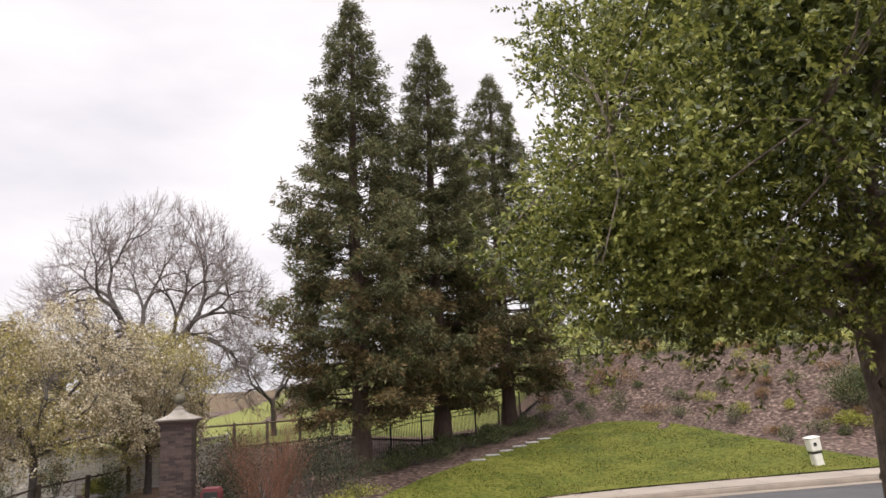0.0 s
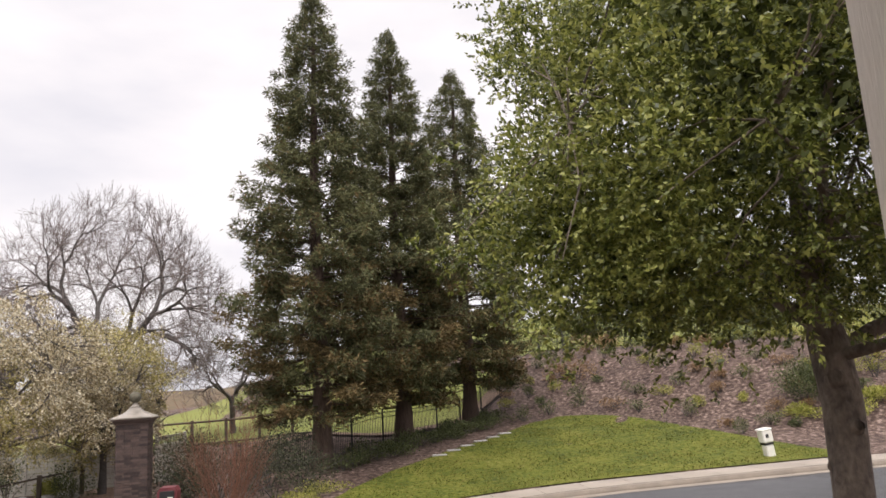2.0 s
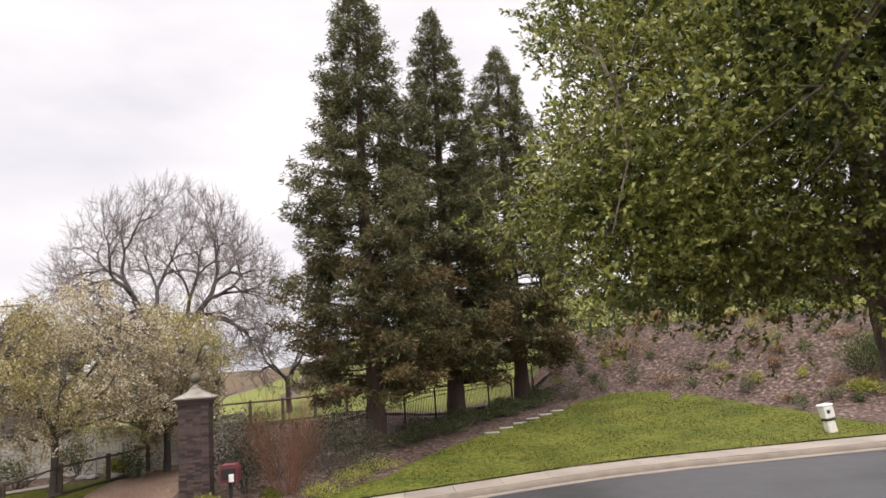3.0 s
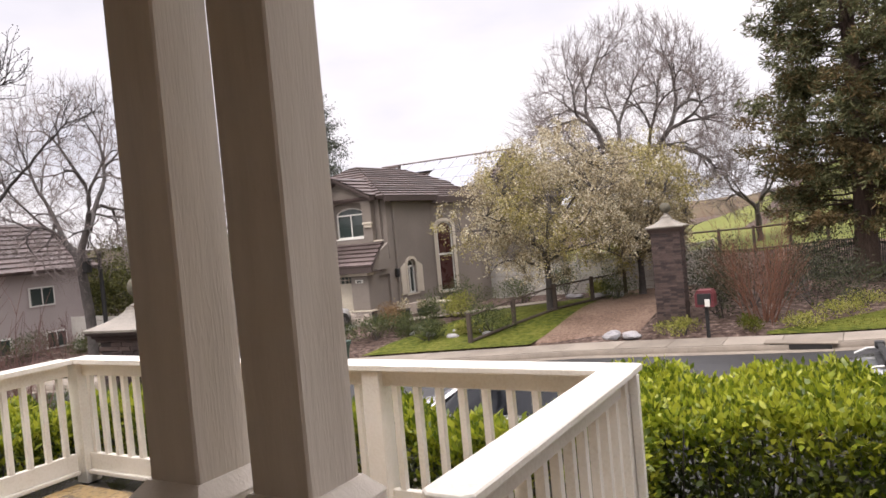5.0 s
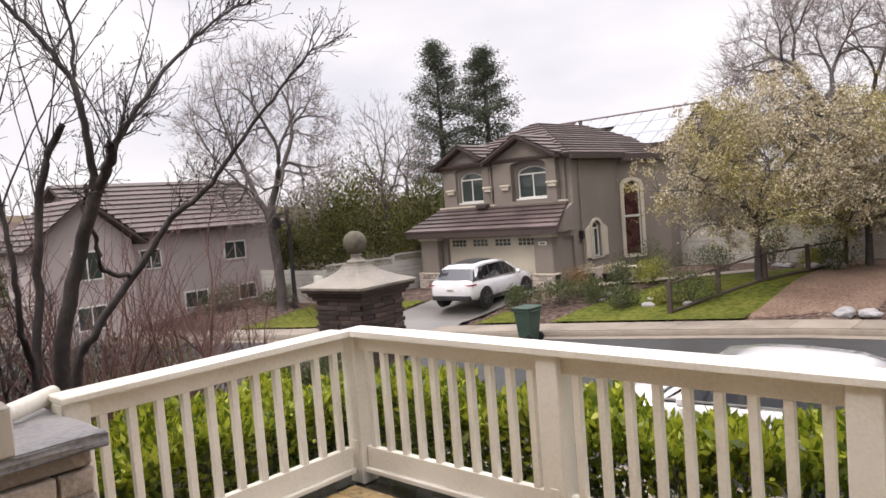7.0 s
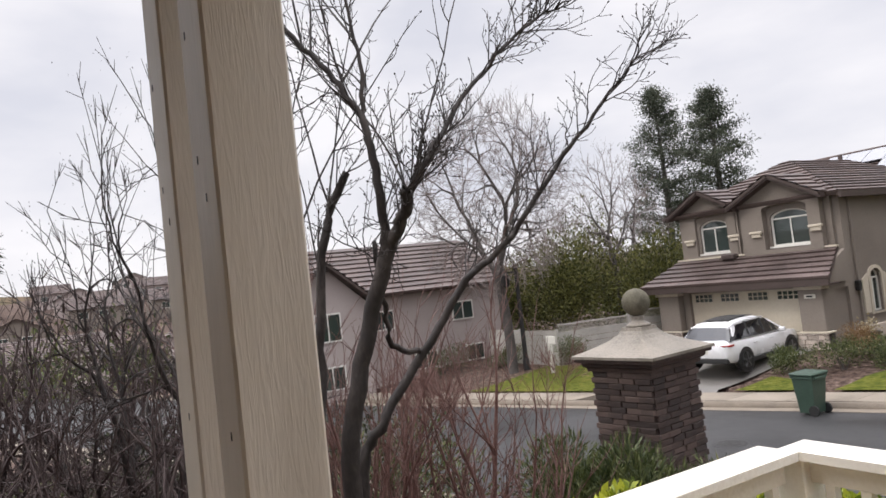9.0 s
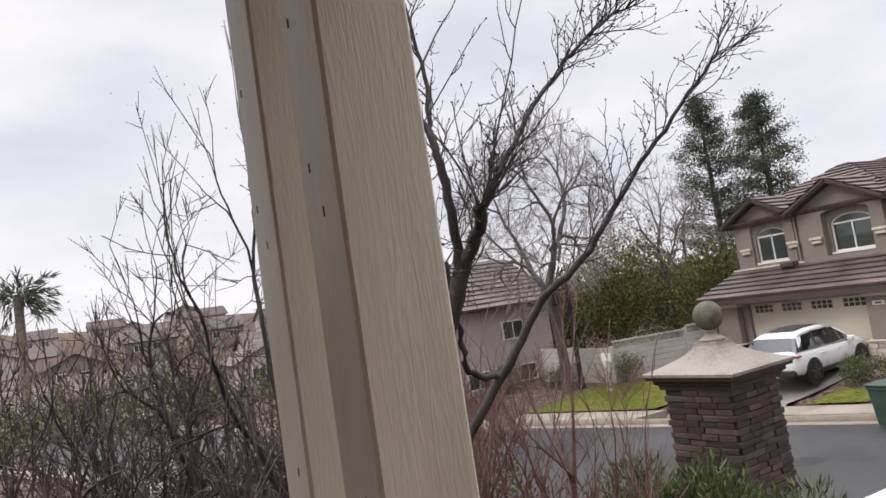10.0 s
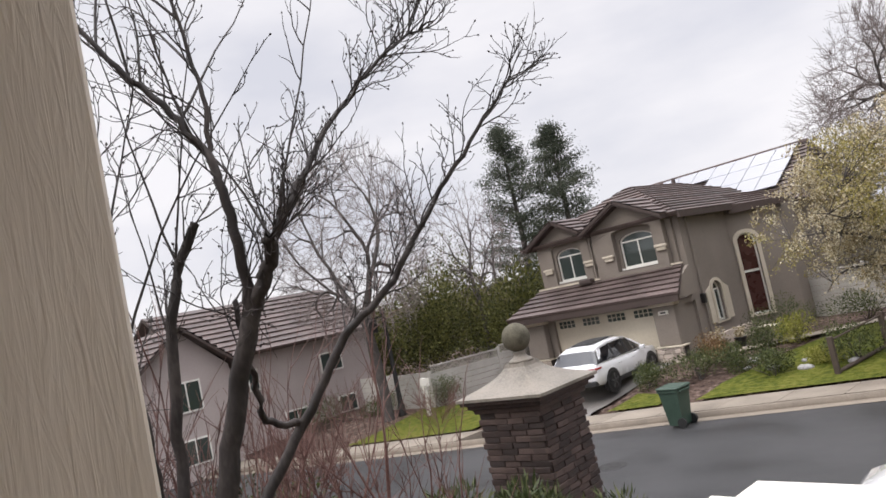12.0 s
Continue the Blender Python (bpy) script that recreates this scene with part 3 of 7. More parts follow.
def railing(a, b, posts, end_cut=False):
    """A run of railing from a to b in plan, with its square posts at distances along it."""
    a, b = Vector(a), Vector(b)
    way = (b - a).normalized()
    turn = Matrix.Translation((a.x, a.y, 0)) @ Matrix.Rotation(math.atan2(way.y, way.x), 4, "Z")
    L = (b - a).length
    t = thing("porch_railing", (a.x, a.y, 0), "cream-painted timber porch railing with square balusters", "railing", "railings of the porch")

    def piece(name, bm, label=""):
        bmesh.ops.transform(bm, matrix=turn, verts=bm.verts)
        return part(name, bm, M_RAIL, t, label)
    bm = bmesh.new()
    c = 0.03 if end_cut else 0.0
    prism(bm, [(0, -0.085 + c), (c, -0.085), (L, -0.085), (L, 0.085), (c, 0.085), (0, 0.085 - c)], "z", 0.886, 0.92)
    bmesh.ops.bevel(bm, geom=[e for e in bm.edges if abs(e.verts[0].co.z - e.verts[1].co.z) < 0.001], offset=0.006, segments=1, affect="EDGES")
    piece("cap_rail", bm)
    piece("sub_rail", boxed(0, L, -0.02, 0.02, 0.79, 0.884, bevel=0.004))
    spots = [0.0] + list(posts) + [L]
    for s in posts:
        piece("rail_post", boxed(s - 0.06, s + 0.06, -0.062, 0.062, -0.03, 0.884, bevel=0.005))
        bm = boxed(s - 0.02, s + 0.03, -0.068, -0.0625, 0.05, 0.24, bevel=0.002)
        piece("bracket_plate", bm)
    for s0, s1 in zip(spots, spots[1:]):
        lo, hi = s0 + (0.062 if s0 else 0), s1 - (0.062 if s1 < L else 0)
        piece("bottom_rail", boxed(lo, hi, -0.022, 0.022, 0.075, 0.20, bevel=0.004))
        piece("bottom_ledge", boxed(lo, hi, -0.05, 0.05, 0.045, 0.074, bevel=0.004))
        n = max(1, round((hi - lo) / 0.137))
        for i in range(n):
            s = lo + (hi - lo) * (i + 0.5) / n
            bm = boxed(s - 0.0185, s + 0.0185, -0.0185, 0.0185, 0.2, 0.79)
            piece("baluster", bm)
    return t


railing((-4.585, 3.64), (-0.28, 3.64), (0.02, 1.47, 2.8, 4.2))
railing((-4.585, 3.553), (-4.585, 1.93), (1.56,))
railing((-0.36, 1.96), (-0.36, 3.553), (0.1,), end_cut=True)

# slate tiles, each a stone of its own
tiles = bpy.data.objects["floor"]
r = random.Random(11)
for i in range(-12, 8):
    for j in range(-4, 9):
        x0, y0 = i * 0.405 + 0.1, j * 0.405 + 0.13 + (0.2 if i % 2 else 0.0)
        x1, y1 = x0 + 0.397, y0 + 0.397
        if y0 > 1.7:
            x0, x1, y1 = max(x0, -4.50), min(x1, -0.44), min(y1, 3.5)
        else:
            x0, x1 = max(x0, -5.0), min(x1, 3.3)
        y0 = max(y0, -1.58)
        if x1 - x0 < 0.05 or y1 - y0 < 0.05:
            continue
        lift = r.uniform(-0.0015, 0.0015)
        part("tile", boxed(x0, x1, y0, y1, -0.034, lift, bevel=0.004), M_SLATE, tiles)

# curved rafter tail at the end of the roof
bm = bmesh.new()
tail = [(1.3, 3.30), (1.3, 3.05), (2.0, 3.03)] + [(2.0 + 0.72 * t, 3.05 - 0.05 * math.sin(t * math.pi * 1.15) + 0.06 * t ** 3) for t in (0.2, 0.4, 0.6, 0.8, 0.93, 1.0)] + [(2.74, 3.12), (2.60, 3.2), (2.3, 3.30)]
prism(bm, tail, "x", -5.26, -5.105)
solid("rafter_tail", bm, M_POST, "curved cream-painted rafter tail under the eaves", "rafter tail")
bm = bmesh.new()
tube_pts = [(-4.45, 1.5, 0.88), (-4.6, 1.8, 0.90), (-4.75, 1.98, 0.90), (-4.84, 2.05, 0.84), (-4.86, 2.06, 0.5), (-4.86, 2.06, -1.5)]
gr = Growth()
gr.tube(tube_pts, [0.04] * 6, 12)
me = gr.mesh("downpipe")
me.materials.append(M_RAIL)
tagged(new("downpipe", me), "cream-painted bent drainpipe over the pier", "drainpipe")


HEDGE_TOP = 0.40
# ---- hedge beyond the railing ----
def leafy_box(name, x0, x1, y0, y1, z0, z1, count, size, mat_out, mat_shade, label, category, round_=0.12, stems=True, group=""):
    base = ((x0 + x1) / 2, (y0 + y1) / 2, z0)
    t = thing(name, base, label, category, group)
    p = rng.random((count, 3))
    k = rng.integers(0, 5, count)
    ax = np.choose(k, [2, 0, 0, 1, 1])
    val = np.choose(k, [1, 0, 1, 0, 1])
    depth = np.abs(rng.normal(0, 0.07, count))
    span = np.array([x1 - x0, y1 - y0, z1 - z0])
    lo = np.array([x0, y0, z0])
    q = lo + p * span
    rows = np.arange(count)
    q[rows, ax] = np.where(val == 1, lo[ax] + span[ax] - depth, lo[ax] + depth)
    q += rng.normal(0, 0.025, q.shape)
    c = np.array(base) + (0, 0, span[2] / 2)
    q[:, 2] += 0.05 * np.sin(q[:, 0] * 5.1) + 0.04 * np.sin(q[:, 0] * 11 + q[:, 1] * 7)
    out = np.zeros((count, 3))
    out[rows, ax] = np.where(val == 1, 1.0, -1.0)
    way = out * 0.6 + rng.normal(0, 0.55, (count, 3)) + (0, 0, 0.55)
    # lower and deeper leaves go to the dark copy: shade put into their colour
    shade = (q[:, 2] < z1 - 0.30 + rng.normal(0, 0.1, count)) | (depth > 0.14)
    s = size * rng.uniform(0.7, 1.25, count)
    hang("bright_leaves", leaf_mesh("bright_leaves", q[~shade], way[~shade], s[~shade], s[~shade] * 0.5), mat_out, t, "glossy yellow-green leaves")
    hang("dark_leaves", leaf_mesh("dark_leaves", q[shade], way[shade], s[shade], s[shade] * 0.5), mat_shade, t)
    if stems:
        g = Growth()
        for _ in range(int((x1 - x0) * 26)):
            px, py = rng.uniform(x0 + 0.05, x1 - 0.05), rng.uniform(y0 + 0.05, y1 - 0.05)
            g.tube([(px, py, z0 - 0.4), (px + rng.normal(0, 0.06), py + rng.normal(0, 0.06), (z0 + z1) / 2), (px + rng.normal(0, 0.14), py + rng.normal(0, 0.1), z1 - 0.05)], [0.009, 0.007, 0.003], 4)
        hang("stems", g.mesh("stems"), M_BARK_GREY, t, "thin brown stems")
    return t


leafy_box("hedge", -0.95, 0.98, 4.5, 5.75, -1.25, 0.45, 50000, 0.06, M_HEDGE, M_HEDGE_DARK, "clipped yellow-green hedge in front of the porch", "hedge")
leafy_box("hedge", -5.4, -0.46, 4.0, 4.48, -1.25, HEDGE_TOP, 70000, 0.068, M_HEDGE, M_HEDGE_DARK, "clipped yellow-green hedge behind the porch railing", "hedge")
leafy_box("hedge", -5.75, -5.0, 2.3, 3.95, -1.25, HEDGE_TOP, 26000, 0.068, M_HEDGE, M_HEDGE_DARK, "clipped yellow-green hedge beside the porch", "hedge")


# ---- brick pillars with ball finials ----
def brick_pillar(x, y, half, z0, z1, turn, near, label):
    t = thing("brick_pillar", (x, y, z0), label, "pillar", "brick pillars at the street")
    m = Matrix.Translation((x, y, 0)) @ Matrix.Rotation(turn, 4, "Z")

    def sq(profile, name, mat_):
        bm = bmesh.new()
        rings = [[bm.verts.new(m @ Vector((sx * h, sy * h, z))) for sx, sy in ((-1, -1), (1, -1), (1, 1), (-1, 1))] for h, z in profile]
        for a, b in zip(rings, rings[1:]):
            for i in range(4):
                bm.faces.new((a[i], a[(i + 1) % 4], b[(i + 1) % 4], b[i]))
        bm.faces.new(rings[0][::-1]), bm.faces.new(rings[-1])
        return part(name, bm, mat_, t)
    sq([(half - 0.035, z0), (half - 0.035, z1)], "core", M_MORTAR)
    sq([(half + 0.02, z1), (half + 0.03, z1 + 0.05), (half + 0.07, z1 + 0.07), (half + 0.07, z1 + 0.11), (half + 0.13, z1 + 0.125), (half + 0.13, z1 + 0.165)], "cornice", M_BRICK)
    cz = z1 + 0.168
    curve = [(half + 0.16, cz), (half + 0.16, cz + 0.035)] + [(0.15 + (half - 0.01) * (1 - s) ** 1.9, cz + 0.04 + 0.30 * s) for s in (0.0, 0.12, 0.25, 0.4, 0.55, 0.7, 0.85, 1.0)]
    cap = sq(curve, "cap", M_CAST)
    tagged(cap, "flared cast-stone cap")
    bm = bmesh.new()
    fz = cz + 0.34
    c = m @ Vector((0, 0, 0))
    lathe(bm, c.x, c.y, [(0.155, fz), (0.16, fz + 0.02), (0.13, fz + 0.035), (0.085, fz + 0.06), (0.07, fz + 0.10), (0.085, fz + 0.125), (0.06, fz + 0.135)], 20)
    part("finial_neck", bm, M_CAST, t, smooth=True)
    bm = bmesh.new()
    bmesh.ops.create_uvsphere(bm, u_segments=28, v_segments=18, radius=0.176, matrix=Matrix.Translation((c.x, c.y, fz + 0.30)))
    part("ball_finial", bm, M_MOSSBALL, t, "mossy round stone ball", smooth=True)
    rr = random.Random(5)
    ch, bw = 0.072, 0.235
    rows = int((z1 - z0) / ch)
    rest = bmesh.new()
    shared = []
    for k in range(8):
        bm = bmesh.new()
        box(bm, -bw / 2 + 0.005, bw / 2 - 0.005, -0.05, 0.0 + rr.uniform(-0.008, 0.012), 0.004, ch - 0.004, 0.005)
        for v in bm.verts:
            v.co += Vector((rr.uniform(-1, 1), rr.uniform(-1, 1), rr.uniform(-1, 1))) * 0.003
        bme = bpy.data.meshes.new("brick")
        bm.to_mesh(bme)
        bm.free()
        bme.materials.append(M_BRICK)
        shared.append(bme)
    placed = 0
    for row in range(rows - 1, -1, -1):
        z = z0 + row * (z1 - z0) / rows
        for face in range(4):
            n = round(2 * half / bw)
            off = 0.25 if (row + face) % 2 else -0.25
            for i in range(n):
                u = -half + (i + 0.5) * 2 * half / n + off * bw * 0.5
                u = max(-half + bw * 0.5, min(half - bw * 0.5, u))
                mm = m @ Matrix.Rotation(face * math.pi / 2, 4, "Z") @ Matrix.Translation((u, half - 0.005 if face % 2 else half, z))
                if near and placed < 300 and face in (1, 2, 3, 0):
                    ob = new("brick", shared[rr.randrange(8)])
                    ob.parent = t
                    ob.matrix_local = Matrix.Translation(-Vector((x, y, z0))) @ mm
                    placed += 1
                else:
                    box(rest, -bw / 2 + 0.005, bw / 2 - 0.005, -0.05, rr.uniform(-0.006, 0.010), 0.004, ch - 0.004, 0.0, mm)
    w = part("lower_brickwork", rest, M_BRICK_JOINED, t)
    tagged(w, kind="stuff")
    return t


brick_pillar(-9.42, 7.88, 0.47, -2.6, 0.36, radians(6), True, "dark brick entrance pillar with stone ball finial near the porch")
brick_pillar(-4.95, 24.75, 0.47, -2.5, 0.88, radians(4), False, "dark brick gate pillar with stone ball finial at the lane")



# ---- trees ----
def grow(g, p, d, length, radius, depth, spec, tips=None, main=None):
    """One branch and, along it, its side branches."""
    k = spec["steps"]
    pts, rad, dirs = [np.array(p, float)], [radius], [unit(d)]
    for i in range(k):
        nd = unit(dirs[-1] + rng.normal(0, spec["wander"], 3) + np.array((0, 0, spec["lift"])))
        pts.append(pts[-1] + nd * length / k)
        dirs.append(nd)
        rad.append(radius * (1 - (1 - spec["taper"]) * (i + 1) / k))
    (main or g).tube(pts, rad, 7 if radius > 0.06 else 5 if radius > 0.02 else 3)
    if depth == 0:
        if tips is not None:
            tips.append((pts[-1], dirs[-1]))
        return
    n = spec["kids"][min(depth, len(spec["kids"]) - 1)]
    for j in range(n):
        s = spec["from"] + (1 - spec["from"]) * (j + rng.random()) / n
        i = min(int(s * k), k - 1)
        q = pts[i] + (pts[i + 1] - pts[i]) * (s * k - i)
        side = np.cross(dirs[i + 1], rng.normal(size=3))
        nd = unit(dirs[i + 1] * math.cos(spec["angle"]) + unit(side) * math.sin(spec["angle"]))
        grow(g, q, nd, length * spec["shrink"] * rng.uniform(0.75, 1.2) * (1.15 - 0.4 * s), max(rad[i] * spec["thin"], spec["min_r"]), depth - 1, spec, tips)
    grow(g, pts[-1], dirs[-1], length * spec["shrink"], max(rad[-1], spec["min_r"]), depth - 1, spec, tips)


def fork_out(g, fine, p, d, goals, rmin, r, bend, power, tips):
    """One limb that heads for the middle of its goals, forks, and shares the goals among its forks."""
    n = len(goals)
    size = rmin * max(n, 1) ** power
    v = goals.mean(0) - p
    if n == 1:
        mid = p + v * 0.5 + r.normal(0, 0.07, 3) * np.linalg.norm(v)
        fine.tube([p, mid, goals[0]], [rmin, rmin * 0.9, rmin * 0.6], 3)
        tips.append((goals[0], unit(goals[0] - mid)))
        return
    step = np.linalg.norm(v) * r.uniform(0.26, 0.44)
    way = unit(unit(v) + np.asarray(d) * bend + r.normal(0, 0.10, 3))
    q = p + way * step
    mid = p + unit(way + np.asarray(d) * 0.6) * step * 0.5 + r.normal(0, 0.035, 3) * step
    (g if size > rmin * 3.2 else fine).tube([p, mid, q], [size * 1.08, size, size * 0.92], 7 if n > 60 else 5 if n > 14 else 3)
    x = goals - q
    x = x / (np.linalg.norm(x, axis=1, keepdims=True) + 1e-9)
    axis = np.linalg.svd(x - x.mean(0), full_matrices=False)[2][0]
    order = np.argsort(x @ axis + r.normal(0, 0.03, n))
    k = min(max(1, int(n * r.uniform(0.3, 0.7))), n - 1)
    for part_ in (order[:k], order[k:]):
        fork_out(g, fine, q, way, goals[part_], rmin, r, bend, power, tips)


def crown_goals(r, n, centre, radii, floor, inner=0.35):
    u = r.normal(size=(n * 2, 3))
    u /= np.linalg.norm(u, axis=1, keepdims=True)
    lump = 1 + 0.07 * np.sin(u[:, 0] * 6 + radii[0]) * np.cos(u[:, 1] * 5) + 0.05 * np.sin(u[:, 2] * 9)
    goals = np.asarray(centre) + u * np.asarray(radii) * (r.uniform(inner, 1, n * 2) ** 0.45 * lump)[:, None]
    return goals[goals[:, 2] > floor][:n]


def forked_tree(name, x, y, centre, radii, floor, trunk, stem, n, label, seed, rmin=0.011, bark=M_BARK_GREY, twig=M_BARK_TWIG, spurs=3, spur=0.5, buds=0.0, z0=None, stems=1, bend=0.35, group="", category="tree", inner=0.35, lift=0.35):
    """A leafless tree: a short trunk, limbs that fork again and again up to a rounded crown, and short spurs at the ends."""
    r = np.random.default_rng(seed)
    z = gz(x, y) - 0.1 if z0 is None else z0
    t = thing(name, (x, y, z), label, category, group)
    g, fine, tips = Growth(), Growth(), []
    goals = crown_goals(r, n, centre, radii, floor, inner)
    turn_ = np.arctan2(goals[:, 1] - y, goals[:, 0] - x)
    power = math.log(trunk / stems ** 0.5 / rmin) / math.log(max(2, len(goals) / stems))
    for share in np.array_split(np.argsort(turn_), stems):
        top = np.array((x, y, z + stem)) + (r.normal(0, 0.12, 3) if stems > 1 else 0)
        foot = np.array((x, y, z)) + (r.normal(0, 0.16, 3) * (1, 1, 0) if stems > 1 else 0)
        k = trunk / stems ** 0.5
        g.tube([foot, foot + (top - foot) * 0.12, (foot + top) / 2 + r.normal(0, 0.03, 3), top], [k * 1.4, k * 1.12, k * 1.03, k], 10 if stems == 1 else 6)
        fork_out(g, fine, top, unit(top - foot), goals[share], rmin, r, bend, power, tips)
    ends = np.array([p for p, _ in tips])
    ways = np.array([d for _, d in tips])
    for _ in range(spurs):
        w = ways + r.normal(0, 0.5, ways.shape) + (0, 0, lift)
        for p, d, m in zip(ends, w, ways):
            o = p - m * spur * r.uniform(0, 0.9)
            e = o + unit(d) * spur * r.uniform(0.5, 1.2)
            fine.tube([o, e], [rmin * 0.75, rmin * 0.45], 3)
    hang("trunk", g.mesh("trunk"), bark, t, "trunk and main limbs")
    tagged(hang("twig_mass", fine.mesh("twig_mass"), twig, t, "leafless fine twigs"), kind="stuff")
    if buds:
        rep_ = 5
        p = np.repeat(ends, rep_, 0) + r.normal(0, spur * 0.35, (len(ends) * rep_, 3))
        tagged(hang("bud_mass", leaf_mesh("bud_mass", p, r.normal(size=p.shape), buds, buds * 0.6), twig, t, "small brown buds"), kind="stuff")
    return t


def redwood(x, y, height, spread, seed):
    r = np.random.default_rng(seed)
    z = gz(x, y) - 0.1
    t = thing("redwood", (x, y, z), "tall dark green redwood tree with rusty lower sprays", "tree", "redwoods by the iron fence")
    g = Growth()
    hs = np.linspace(0, 1, 12)
    g.tube([(x + 0.06 * math.sin(h * 9), y, z + h * height) for h in hs], [0.40 * (1.3 if h == 0 else 1) * (1 - h) ** 0.9 + 0.015 for h in hs], 12)
    gl = Growth()
    pos, way, brown = [], [], []
    limbs = 285
    for i in range(limbs):
        h = 0.11 + 0.885 * (i / limbs) ** 0.95 + r.normal(0, 0.006)
        a = i * 2.4 + r.uniform(-0.5, 0.5)
        prof = float(np.interp(h, [0.1, 0.17, 0.3, 0.47, 0.65, 0.85, 0.95, 1.0], [0.62, 0.90, 1.0, 0.86, 0.62, 0.34, 0.16, 0.03]))
        L = spread * prof * r.uniform(0.62, 1.12)
        out = np.array((math.cos(a), math.sin(a), 0.0))
        droop = -0.30 + 0.85 * h + r.uniform(-0.15, 0.15)
        pts = [np.array((x, y, z + min(h, 0.995) * height))]
        k = 6
        for j in range(k):
            s = (j + 1) / k
            d = unit(out + np.array((0, 0, droop * (1 - s) + 0.10 * s)) + r.normal(0, 0.07, 3))
            pts.append(pts[-1] + d * L / k)
        gl.tube(pts, [max(0.05 * (1 - h) + 0.012, 0.012) * (1 - 0.85 * j / k) for j in range(k + 1)], 4)
        side = np.array((-out[1], out[0], 0))
        P = np.array(pts)
        rust = float(np.interp(h, [0.1, 0.3, 0.42, 0.7], [0.9, 0.7, 0.2, 0.02])) * r.uniform(0.0, 1.7)
        # a plume: side sprays fan out from the limb, each a drooping row of needles
        for _ in range(int(7 + 25 * prof)):
            s = r.uniform(0.22, 1.0) ** 0.8
            ii = min(int(s * k), k - 1)
            c = P[ii] + (P[ii + 1] - P[ii]) * (s * k - ii)
            hand = 1 if r.random() < 0.5 else -1
            reach = min(1.15, (0.16 + 0.36 * L * (1.12 - s))) * r.uniform(0.5, 1.1)
            fan = unit(out * r.uniform(0.35, 1.0) + side * hand * r.uniform(0.4, 1.0) + (0, 0, r.uniform(-0.15, 0.3)))
            n = int(10 + 24 * reach)
            f = np.sqrt(r.random(n))[:, None]
            row = c + fan * reach * f - np.array((0, 0, 1.0)) * (0.42 * reach) * f ** 2 + r.normal(0, 1, (n, 3)) * (0.07, 0.07, 0.11)
            pos.append(row)
            way.append(fan * 0.7 + r.normal(0, 0.5, (n, 3)) + (0, 0, -0.12))
            brown.append(r.random(n) < (rust * np.clip(s * 1.2, 0.3, 1) + r.normal(0, 0.12)))
    pos, way, brown = np.concatenate(pos), np.concatenate(way), np.concatenate(brown)
    size = r.uniform(0.12, 0.30, len(pos)) * np.interp(pos[:, 2] - z, [0, height * 0.7, height], [1.08, 0.95, 0.7])
    hang("trunk", g.mesh("trunk"), M_BARK_RED, t, "fibrous brown trunk")
    tagged(hang("limb_mass", gl.mesh("limb_mass"), M_BARK_RED, t), kind="stuff")
    for nm, sel, mt, lb in (("green_sprays", ~brown, M_NEEDLE, "dark green needle sprays"), ("rusty_sprays", brown, M_NEEDLE_BROWN, "rusty brown needle sprays")):
        tagged(hang(nm, leaf_mesh(nm, pos[sel], way[sel], size[sel], size[sel] * 0.24), mt, t, lb), kind="stuff")
    return t


redwood(0.68, 32.0, 21.5, 4.2, 1)
redwood(4.55, 36.0, 21.2, 4.0, 2)
redwood(8.6, 40.0, 20.5, 4.6, 3)


